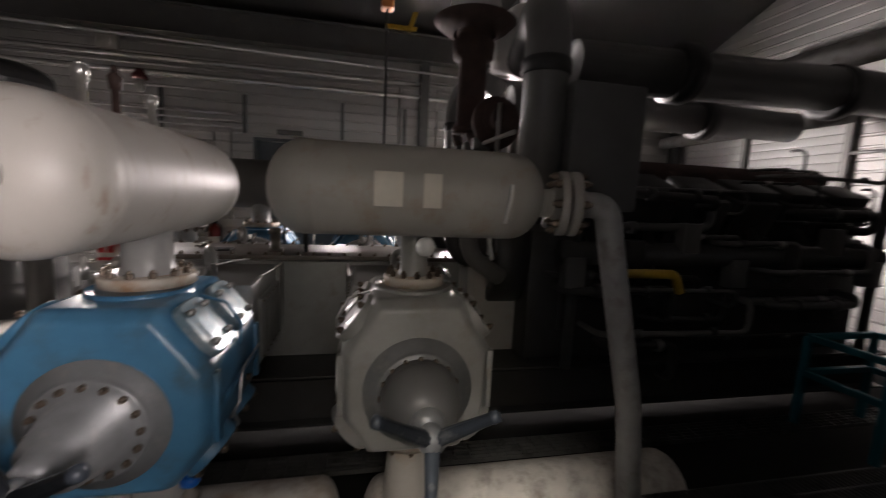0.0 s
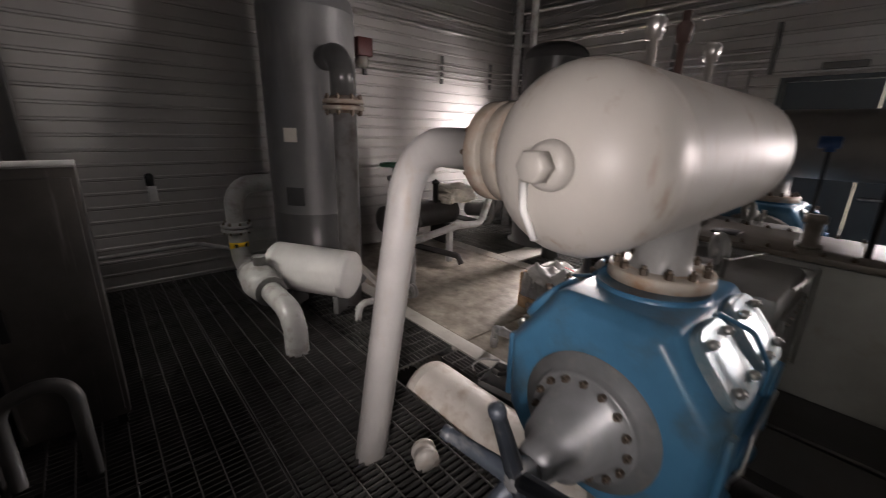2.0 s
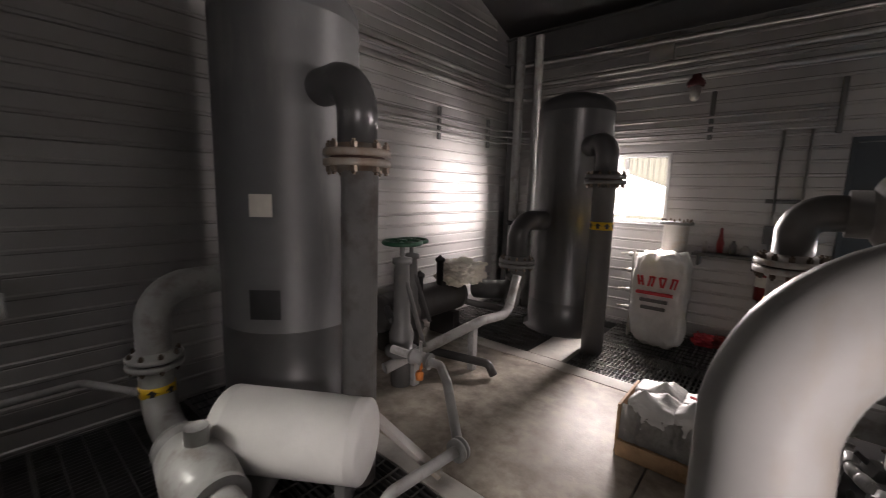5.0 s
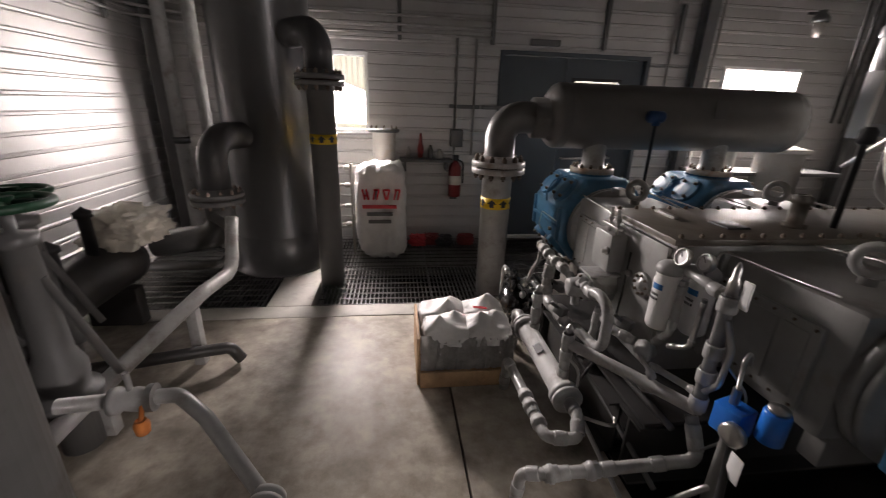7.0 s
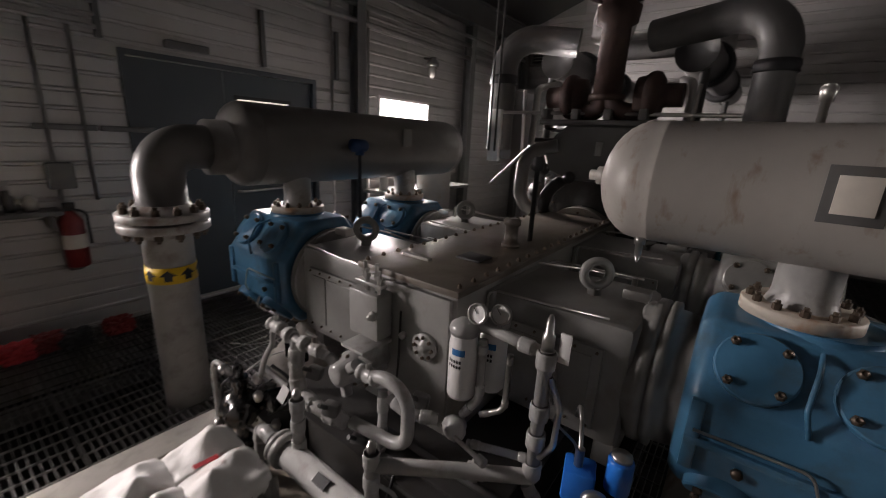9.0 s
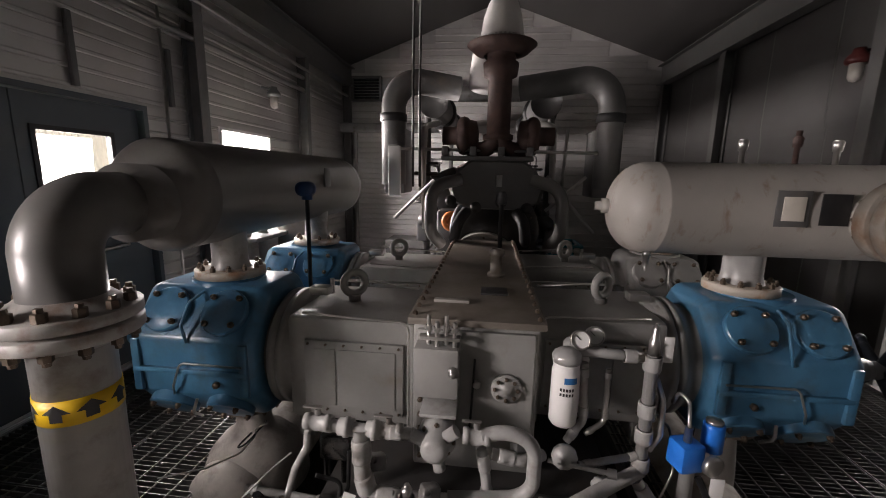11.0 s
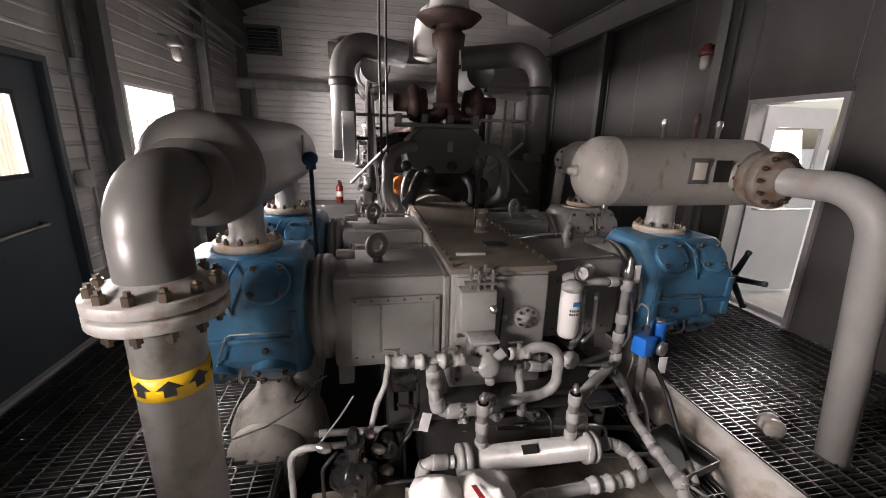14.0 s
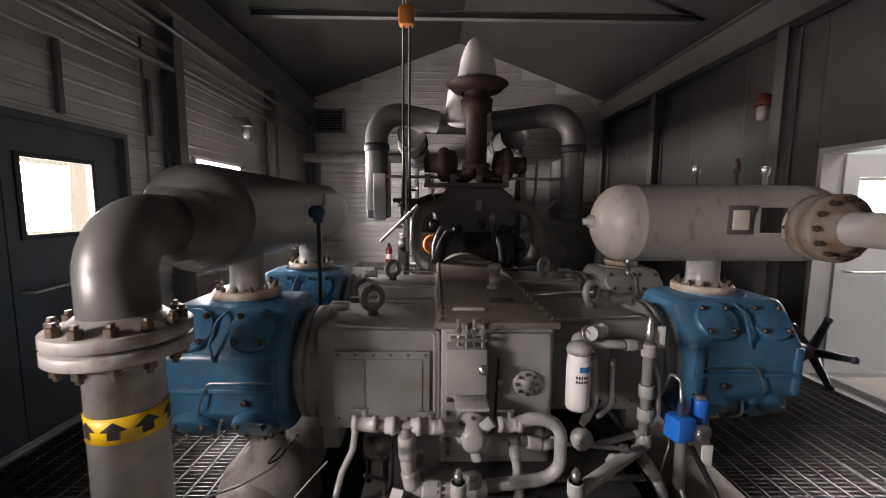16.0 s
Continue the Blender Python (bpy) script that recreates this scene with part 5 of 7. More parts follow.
# blue control box on its post
bb = thing("level_controller", "bright blue enamel control box on a grey post", "control box")
bm = B()
rod(bm, (-1.47, 2.31, 0.0), (-1.47, 2.31, 0.5), 0.026)
part("post", bm, PIPE, bb)
bm = B()
obox(bm, pose(-1.47, 2.325, 0.56, 0, 0, 15), (0.09, 0.095, 0.11), 0.01)
lathe(bm, (-1.44, 2.22, 0.6), (0, 0, 1), [(-0.03, 0.038), (0.07, 0.038), (0.08, 0.034), (0.08, 0)], 22)
body = part("housing", bm, BRIGHTBLUE, bb)
bm = B()
lathe(bm, (-1.52, 2.26, 0.56), (-0.9, -0.3, 0), [(0, 0.04), (0.02, 0.04), (0.025, 0.03), (0.025, 0)], 20)
part("window_cap", bm, STEEL, body)
bm = B()
lathe(bm, (-1.44, 2.22, 0.68), (0, 0, 1), [(0, 0.03), (0.012, 0.03), (0.014, 0)], 20)
part("cap", bm, STEEL, body)
bm = B()
rod(bm, (-1.48, 2.33, 0.62), (-1.48, 2.33, 0.68), 0.014)
part("connector", bm, STEEL, body)
bm = B()
tube(bm, [(-1.48, 2.33, 0.68), (-1.48, 2.34, 0.78), (-1.44, 2.36, 0.8), (-1.42, 2.37, 0.74)], 0.007, 0.02, seg=8)
part("tubing", bm, STEEL, bb)
tg = B()
box(tg, (-1.52, 2.2, 0.4), (-1.516, 2.25, 0.5), 0.001)
part("tag", tg, WHITE, bb, "white hanging card")
# black diaphragm pump and lines
dp = thing("diaphragm_pump", "black small diaphragm pump with metal fittings", "pump")
bm = B()
lathe(bm, (-1.77, 3.89, 0.22), (0.5, 1, 0), [(-0.1, 0.02), (-0.085, 0.07), (-0.03, 0.085), (-0.008, 0.1), (0.008, 0.1), (0.03, 0.085), (0.085, 0.07), (0.1, 0.02)], 26)
rod(bm, (-1.77, 3.89, 0.02), (-1.77, 3.89, 0.38), 0.035)
lathe(bm, (-1.77, 3.89, 0.36), (0, 0, 1), [(0, 0.045), (0.03, 0.045), (0.035, 0.025), (0.08, 0.025), (0.1, 0.015), (0.1, 0)], 16)
lathe(bm, (-1.6, 3.74, 0.27), (-1, 0.2, 0), [(0, 0.04), (0.06, 0.06), (0.1, 0.06), (0.12, 0.03), (0.12, 0)], 18)
box(bm, (-1.84, 3.83, 0.0), (-1.7, 3.95, 0.04), 0.008)
body = part("body", bm, GLOSSBLACK, dp)
bolts(body, (-1.79, 3.85, 0.22), (-0.5, -1, 0), 0.09, 8, 0.008, 0.014)
for p in ((-1.8, 3.98, 0.39), (-1.86, 3.85, 0.13), (-1.68, 3.72, 0.12), (-1.85, 3.98, 0.1), (-1.72, 3.8, 0.37), (-1.88, 3.72, 0.04), (-1.74, 3.76, 0.3)):
    bm = B()
    lathe(bm, p, (0.3, 1, 0.2), [(0, 0.012), (0.02, 0.022), (0.05, 0.022), (0.06, 0.012)], 8)
    part("fitting", bm, STEEL, dp)
run(dp, [(-1.78, 4.15, -0.2), (-1.78, 4.145, 0.36), (-1.78, 4.1, 0.395), (-1.78, 3.92, 0.39)], 0.014, 0.05, PIPE, fits=False)
for pts in ([(-1.82, 4.02, 0.02), (-1.8, 4.02, 0.3), (-1.78, 3.96, 0.36)], [(-1.7, 3.7, 0.5), (-1.66, 3.62, 0.45), (-1.66, 3.64, 0.3), (-1.7, 3.76, 0.2)], [(-1.62, 3.6, 0.55), (-1.64, 3.6, 0.4), (-1.7, 3.66, 0.34)], [(-1.74, 3.5, 0.1), (-1.78, 3.62, 0.16), (-1.8, 3.78, 0.18)]):
    run(dp, pts, 0.008, 0.04, BLACK, "hose", fits=False)
bm = B()
box(bm, (-1.62, 3.6, 0.5), (-1.56, 3.72, 0.6), 0.01)
rod(bm, (-1.6, 3.63, 0.4), (-1.6, 3.63, 0.5), 0.012, seg=8)
rod(bm, (-1.6, 3.7, 0.4), (-1.6, 3.7, 0.5), 0.012, seg=8)
part("lubricator_block", bm, GLOSSBLACK, dp)
# drip tray, loose tubing and small valves round the oil lines
dt = thing("drip_tray", "shallow grey steel drip tray on the slab", "tray")
bm = B()
m = pose(-1.71, 2.22, 0.03, 0, 0, 13)
obox(bm, m, (0.3, 0.25, 0.006))
for dx, dy, sx, sy in ((0.15, 0, 0.006, 0.25), (-0.15, 0, 0.006, 0.25), (0, 0.125, 0.3, 0.006), (0, -0.125, 0.3, 0.006)):
    obox(bm, m @ Matrix.Translation((dx, dy, 0.02)), (sx, sy, 0.045))
part("pan", bm, BEAM, dt, smooth=False)
rng = random.Random(11)
TUBES = [
    [(-1.46, 2.46, 0.86), (-1.45, 2.42, 0.76), (-1.46, 2.42, 0.62), (-1.47, 2.46, 0.56)],
    [(-1.8, 2.88, 0.43), (-1.77, 2.82, 0.4), (-1.77, 2.81, 0.3), (-1.79, 2.86, 0.28)],
    [(-1.6, 2.98, 0.33), (-1.66, 2.94, 0.31), (-1.7, 2.94, 0.22)],
    [(-1.44, 2.3, 0.3), (-1.56, 2.32, 0.22), (-1.68, 2.36, 0.1)],
    [(-1.5, 3.9, 0.42), (-1.6, 3.95, 0.4), (-1.66, 4.05, 0.3), (-1.6, 4.15, 0.2)],
    [(-1.42, 4.05, 0.5), (-1.48, 4.12, 0.42), (-1.44, 4.2, 0.36), (-1.4, 4.14, 0.42)],
    [(-1.52, 4.52, 0.24), (-1.5, 4.3, 0.3), (-1.46, 4.16, 0.36), (-1.44, 4.1, 0.43), (-1.47, 4.07, 0.5), (-1.46, 4.02, 0.52)],
    [(-1.9, 2.34, 0.06), (-2.0, 2.28, 0.05), (-2.04, 2.22, 0.012), (-1.98, 2.18, 0.012)],
]
for k, pts in enumerate(TUBES):
    run(fp, pts, 0.004 if k in (4, 5, 6) else 0.007 if k % 3 else 0.011, 0.04, (STEEL, PIPE, BLACK)[k % 3], "tubing", fits=False)
for p, d in (((-1.66, 3.6, 0.68), (0, 1, 0)), ((-1.65, 3.5, 0.67), (0, 1, 0)), ((-1.68, 3.42, 0.42), (0, 1, 0)), ((-1.67, 3.32, 0.41), (0, 1, 0)), ((-1.6, 3.38, 0.28), (0, 1, 0)), ((-1.6, 3.08, 0.27), (0, 1, 0)), ((-1.984, 2.82, 0.215), (0, 1, 0)), ((-1.984, 2.89, 0.215), (0, 1, 0)), ((-1.978, 2.72, 0.213), (0, 1, 0)), ((-2.0, 2.474, 0.187), (1, -0.05, 0.1)), ((-1.84, 2.465, 0.2), (1, 0, 0.1)), ((-1.55, 2.64, 0.45), (0.4, -1, 0.2))):
    bm = B()
    lathe(bm, Vector(p) - Vector(d).normalized() * 0.035, d, [(0, 0.024), (0, 0.031), (0.014, 0.032), (0.016, 0.037), (0.034, 0.037), (0.036, 0.031), (0.056, 0.032), (0.058, 0.025)], 8)
    part("union", bm, PIPE, fp)
for p in ((-1.6, 3.2, 0.3), (-1.68, 3.28, 0.46), (-1.62, 3.02, 0.3), (-1.6, 3.5, 0.5), (-1.5, 2.95, 0.56), (-1.84, 3.66, 0.03)):
    bm = B()
    obox(bm, pose(*p, 10, 15, 30), (0.06, 0.07, 0.06), 0.014)
    rod(bm, p, Vector(p) + Vector((-0.06, 0.0, 0.05)), 0.01, seg=8)
    part("small_valve", bm, BEAM, fp)
bm = B()
obox(bm, pose(-1.72, 3.58, 0.41, 20, 15, 10), (0.004, 0.045, 0.08))
part("tag", bm, WHITE, fp, "white card tag")
# tubing with a blue transmitter on the north bottle
tr = thing("transmitter", "blue pressure transmitter on a thin black stem", "instrument")
bm = B()
rod(bm, (-0.78, 4.12, 0.9), (-0.78, 4.12, 1.46), 0.012, seg=10)
part("stem", bm, BLACK, tr)
bm = B()
lathe(bm, (-0.84, 4.12, 1.5), (1, 0, 0), [(0, 0.0), (0, 0.04), (0.1, 0.04), (0.11, 0.035), (0.11, 0)], 20)
rod(bm, (-0.78, 4.12, 1.44), (-0.78, 4.12, 1.5), 0.03)
part("housing", bm, DARKBLUE, tr)

# ---- the engine ----
en = thing("engine", "dark grey gas engine with rust-brown turbo and exhaust", "engine")
bm = B()
box(bm, (1.05, 2.66, 0.33), (4.0, 3.62, 1.25), 0.03)
part("block", bm, ENGINE, en)
for s in (-1, 1):
    for k in range(6):
        bm = B()
        m = pose(1.45 + k * 0.44, CY + s * 0.36, 1.38, s * -22, 0, 0)
        obox(bm, m, (0.38, 0.36, 0.4), 0.03)
        obox(bm, m @ Matrix.Translation((0, 0, 0.23)), (0.33, 0.28, 0.09), 0.025)
        part("cylinder_head", bm, ENGINE, en)
    bm = B()
    rod(bm, (1.25, CY + s * 0.12, 1.72), (3.9, CY + s * 0.12, 1.72), 0.075)
    for k in range(6):
        tube(bm, [(1.45 + k * 0.44, CY + s * 0.12, 1.72), (1.45 + k * 0.44, CY + s * 0.3, 1.64)], 0.05)
    part("exhaust_manifold", bm, RUST, en, "rusty exhaust manifold")
    bm = B()
    rod(bm, (1.2, CY + s * 0.62, 1.12), (3.9, CY + s * 0.62, 1.12), 0.08)
    for k in range(6):
        tube(bm, [(1.45 + k * 0.44, CY + s * 0.62, 1.12), (1.45 + k * 0.44, CY + s * 0.5, 1.3)], 0.045)
    part("intake_manifold", bm, ENGINE, en)
    for k in range(6):
        bm = B()
        box(bm, (1.28 + k * 0.44, CY + s * 0.49 - 0.02, 0.55), (1.62 + k * 0.44, CY + s * 0.49 + 0.02, 0.85), 0.02)
        part("side_door", bm, ENGINE, en)
EY = 3.05  # engine's middle line
hood = [(-0.38, 1.36), (-0.42, 1.5), (-0.34, 1.64), (-0.24, 1.72), (0.24, 1.72), (0.34, 1.64), (0.42, 1.5), (0.38, 1.36), (0.2, 1.3), (-0.2, 1.3)]
bm = B()
rows = [[bm.verts.new((x, EY + p * k, 1.5 + (q - 1.5) * k)) for p, q in hood] for x, k in ((0.6, 0.93), (0.63, 1.0), (1.06, 1.0))]
for a, b in zip(rows, rows[1:]):
    for i in range(10):
        bm.faces.new((a[i], a[(i + 1) % 10], b[(i + 1) % 10], b[i]))
bm.faces.new(rows[0]), bm.faces.new(rows[-1])
bmesh.ops.recalc_face_normals(bm, faces=bm.faces)
part("gear_housing", bm, BEAM, en, "dark grey hood-shaped front housing")
bm = B()
lathe(bm, (0.84, EY, 1.08), (-1, 0, 0), [(-0.2, 0.42), (0, 0.42), (0.02, 0.4), (0.02, 0.33), (-0.02, 0.3), (-0.02, 0.12), (0.05, 0.1), (0.05, 0)], 44)
fly = part("flywheel_housing", bm, ENGINE, en, "black round flywheel housing")
for k in range(16):
    a = math.tau * k / 16
    ob = new("bolt", small_bolt)
    ob.rotation_euler, ob.location, ob.parent = (0, radians(-90), 0), (0.819, EY + 0.365 * math.cos(a), 1.08 + 0.365 * math.sin(a)), fly
bm = B()
box(bm, (0.585, 3.0, 1.5), (0.602, 3.05, 1.6), 0.004)
part("plate", bm, PIPE, en)
for s in (-1, 1):
    bm = B()
    tube(bm, [(0.62, EY + s * 0.3, 1.56), (0.56, EY + s * 0.56, 1.5), (0.56, EY + s * 0.57, 1.1), (0.8, EY + s * 0.5, 0.95)], 0.055, 0.16)
    part("water_pipe", bm, GREY_DARK, en)
    bm = B()
    lathe(bm, (0.78, EY + s * 0.27, 1.94), (0, s, 0), [(-0.1, 0.05), (-0.08, 0.13), (0.02, 0.15), (0.08, 0.13), (0.1, 0.08), (0.22, 0.08)], 24)
    ring(bm, (0.78, EY + s * 0.3, 1.94), (0, 1, 0), 0.11, 0.06)
    part("turbocharger", bm, RUST, en, "rust-brown turbocharger")
    bm = B()
    tube(bm, [(0.8, EY + s * 0.25, 1.82), (0.72, EY + s * 0.05, 1.82), (0.68, CY - 0.09, 2.05)], 0.07, 0.12)
    part("exhaust_pipe", bm, RUST, en)
    bm = B()
    tube(bm, [(0.95, CY + s * 0.62, 1.35), (0.98, CY + s * 0.6, 2.05), (1.2, CY + s * 0.5, 2.1)], 0.03, 0.06)
    part("pipe", bm, CONDUIT, en)
bm = B()
ring(bm, (0.93, CY + 0.32, 1.15), (1, 0, 0), 0.07, 0.03)
lathe(bm, (0.93, CY + 0.32, 1.15), (1, 0, 0), [(-0.03, 0.0), (-0.03, 0.05), (0.06, 0.05)], 16)
part("bracket", bm, ORANGE, en, "orange-brown pulley bracket")
bm = B()
box(bm, (0.62, 2.74, 1.72), (0.76, 3.54, 1.76), 0.01)
part("bracket", bm, BEAM, en)
for k in range(4):
    bm = B()
    box(bm, (0.63, 2.74 + k * 0.245, 1.761), (0.75, 2.8 + k * 0.245, 1.84), 0.01)
    part("bracket", bm, BEAM, en)
for p, q in (((0.7, 2.2, 1.8), (0.7, 4.0, 1.82)), ((0.62, 2.2, 1.12), (0.64, 2.62, 1.6)), ((0.62, 3.95, 1.2), (0.64, 3.6, 1.55)), ((0.6, 2.3, 1.6), (0.62, 2.62, 1.3)), ((0.72, 3.7, 1.1), (0.72, 3.74, 2.0)), ((0.7, 2.5, 1.1), (0.7, 2.46, 2.0))):
    bm = B()
    rod(bm, p, q, 0.014, seg=8)
    part("brace", bm, CONDUIT, en)
for k in range(4):
    bm = B()
    lathe(bm, (0.598, 2.78 + k * 0.22, 1.32 + 0.05 * (k % 2)), (-1, 0, 0), [(0, 0.05), (0.02, 0.05), (0.025, 0.035), (0.04, 0.03), (0.04, 0)], 18)
    part("cover", bm, ENGINE, en)
bm = B()
tube(bm, [(0.62, 3.3, 1.28), (0.52, 3.36, 1.2), (0.56, 3.4, 1.05), (0.75, 3.42, 1.0)], 0.05, 0.1)
part("hose", bm, BLACK, en)
bm = B()
tube(bm, [(0.62, 2.86, 1.28), (0.52, 2.8, 1.2), (0.56, 2.78, 1.05), (0.75, 2.76, 1.0)], 0.05, 0.1)
part("hose", bm, BLACK, en)
rng = random.Random(4)
# harness, oil and gas lines along the engine's flanks: long level runs with drops
for s in (-1, 1):
    for k in range(22):
        x, z, dy = rng.uniform(1.1, 3.2), 0.5 + 1.3 * k / 22 + rng.uniform(-0.03, 0.03), rng.uniform(0.56, 0.78)
        run_x = rng.uniform(0.4, 1.2)
        drop = rng.uniform(-0.3, 0.3)
        y = CY + s * dy
        r = rng.choice((0.01, 0.014, 0.02, 0.03))
        bm = B()
        tube(bm, [(x, CY + s * 0.5, z), (x, y, z), (x + run_x, y, z + rng.uniform(-0.02, 0.02)), (x + run_x, y, z + drop), (x + run_x, CY + s * 0.5, z + drop)], r, 0.06, 10)
        line = part("engine_line", bm, rng.choice((BLACK, BEAM, ENGINE, BEAM, GREY_DARK)), en)
        for q in (0.25, 0.75):
            bm = B()
            lathe(bm, (x + run_x * q - 0.02, y, z), (1, 0, 0), [(0, r), (0, r * 1.5), (0.04, r * 1.5), (0.04, r)], 10)
            part("clamp", bm, rng.choice((STEEL, BEAM, ENGINE)), line)
    for k in range(7):
        x = 1.2 + k * 0.42
        bm = B()
        box(bm, (x, CY + s * 0.66 - 0.05, 0.9 + 0.12 * (k % 3)), (x + 0.14, CY + s * 0.66 + 0.05, 1.1 + 0.12 * (k % 3)), 0.012)
        part("ignition_box", bm, (BEAM, ENGINE, GREY_DARK)[k % 3], en)
bm = B()
tube(bm, [(1.5, CY - 0.8, 1.02), (1.9, CY - 0.82, 1.02), (1.95, CY - 0.82, 0.9)], 0.03, 0.06, 12)
part("gas_line", bm, CRANEYELLOW, en, "dull yellow gas line")
# exhaust stack
ex = thing("exhaust_stack", "rust-brown exhaust stack with white wrapped upper pipe", "exhaust")
XX, XY = 0.68, CY - 0.09
bm = B()
lathe(bm, (XX, XY, 1.9), (0, 0, 1), [(0, 0.13), (0.04, 0.13), (0.05, 0.1), (0.5, 0.1), (0.52, 0.14), (0.62, 0.15), (0.64, 0.12), (0.7, 0.12)], 30)
part("lower_pipe", bm, RUST, ex)
bm = B()
lathe(bm, (XX, XY, 2.58), (0, 0, 1), [(0.0, 0.15), (0.02, 0.22), (0.08, 0.29), (0.085, 0.285), (0.04, 0.2), (0.06, 0.13)], 36, False)
part("rain_collar", bm, RUST, ex, "wide dark collar")
bm = B()
lathe(bm, (XX, XY, 2.64), (0, 0, 1), [(0, 0.19), (0.08, 0.192), (0.09, 0.18), (0.24, 0.155), (0.34, 0.12), (0.4, 0.085), (0.43, 0.045), (0.435, 0)], 36)
part("wrapped_cap", bm, WRAP, ex, "white wrapped tapering cap")
bm = B()
lathe(bm, (1.0, XY + 0.13, 2.38), (0.14, -0.1, 1), [(0, 0.15), (0.15, 0.165), (0.3, 0.16), (0.42, 0.12), (0.48, 0.06), (0.49, 0)], 30)
part("wrapped_pipe", bm, WRAP, ex, "white wrapped pipe behind the stack")
bm = B()
lathe(bm, (XX, XY, 2.69), (0, 0, 1), [(0, 0.185), (0.0, 0.192), (0.02, 0.192), (0.02, 0.185)], 30)
part("band", bm, PIPE, ex)
# air ducts from the turbochargers to the side risers
for s, yv in ((1, 4.0), (-1, 2.09)):
    q = thing("air_duct", "grey intake duct with rubber hose collars over the engine", "duct", "intake ducts")
    bm = B()
    tube(bm, [(0.98, CY + s * 0.28, 2.38), (0.8, yv, 2.45), (0.8, yv, 1.5)], 0.11, 0.22, 26, steps=12)
    part("duct", bm, BEAM, q)
    for z in (2.06,):
        bm = B()
        lathe(bm, (0.8, yv, z), (0, 0, 1), [(0, 0.113), (0.005, 0.124), (0.03, 0.12), (0.04, 0.124), (0.07, 0.12), (0.075, 0.113)], 26)
        part("hose_collar", bm, BLACK, q)
    bm = B()
    obox(bm, pose(1.1, yv + s * 0.02, 1.72), (0.4, 0.2, 0.62), 0.02)
    part("air_box", bm, BEAM, q)
    if s > 0:
        bm = B()
        box(bm, (0.62, yv - 0.1, 1.4), (0.66, yv + 0.01, 1.84), 0.008)
        part("panel", bm, WHITE, q, "white box panel")
    bm = B()
    tube(bm, [(1.2, CY + s * 0.55, 2.3), (3.4, CY + s * 0.6, 2.34), (4.4, CY + s * 0.6, 2.34)], 0.15, 0, 26)
    part("long_duct", bm, BEAM, q)
    for xx in (1.9, 3.2):
        bm = B()
        lathe(bm, (xx, CY + s * 0.575, 2.32), (1, 0, 0), [(0, 0.15), (0, 0.19), (0.12, 0.19), (0.12, 0.15)], 28)
        part("hose_collar", bm, BLACK, q)
    for xx in (1.3, 3.9):
        bm = B()
        rod(bm, (xx, CY + s * 0.62, 0.33), (xx, CY + s * 0.62, 2.2), 0.035)
        part("support_post", bm, BEAM, q)
# ---- vessels by the west wall ----
v1 = thing("scrubber_vessel", "tall dark grey scrubber vessel with white wrapped bottom on legs", "pressure vessel", "scrubber vessels")
VX, VY, VR = -4.16, 2.15, 0.405
bm = B()
capsule(bm, (VX, VY, 0.5), (VX, VY, 2.68), VR, 0.5)
part("shell", bm, VESSELGREY, v1)
bm = B()
lathe(bm, (VX, VY, 0.004), (0, 0, 1), [(0, VR + 0.05), (0.02, VR + 0.05), (0.02, VR + 0.003), (0.75, VR + 0.003)], 40, False)
part("skirt", bm, DARKGREY, v1)
wd = thing("wrapped_drum", "white wrapped drum lying on saddles before the tall vessel", "drum")
bm = B()
capsule(bm, (-3.9, 1.58, 0.35), (-3.25, 2.05, 0.32), 0.2, 0.3)
part("drum", bm, WRAP, wd)
for q in (0.25, 0.75):
    bm = B()
    obox(bm, pose(-3.88 + 0.68 * q, 1.6 + 0.49 * q, 0.09, 0, 0, 36), (0.05, 0.24, 0.18), 0.004)
    part("saddle", bm, BEAM, wd)
bm = B()
rod(bm, (VX, VY, 2.6), (VX, VY, 2.76), 0.03)
part("top_nozzle", bm, DARKGREY, v1)
dv = Vector((0.655, -0.755, 0))
weld_label(v1, Vector((VX, VY, 1.44)) + dv * (VR + 0.03), dv, (0, 0, 1), 0.115, 0.115, PAPER, label="pale metal nameplate")
weld_label(v1, Vector((VX, VY, 0.92)) + dv * (VR + 0.02), dv, (0, 0, 1), 0.16, 0.16, BLACK, "access_plate", "dark bolted access plate")
bm = B()
tube(bm, [(-3.86, 2.12, 2.05), (-3.45, 2.1, 2.05), (-3.45, 2.1, 1.74)], 0.095, 0.18, 26, steps=10)
part("outlet_elbow", bm, DARKGREY, v1)
fv = thing("flanged_pipe", "grey flanged pipe with chipped paint beside the tall vessel", "pipe", "riser pipes")
flange_pair(fv, (-3.45, 2.1, 1.68), (0, 0, 1), 0.16, 0.034, 0.085, 8, bolt_r=0.018, mat=FLANGE_RUSTY)
bm = B()
rod(bm, (-3.45, 2.1, 0.0), (-3.42, 2.09, 1.62), 0.088, seg=28)
part("pipe", bm, PEELING, fv)

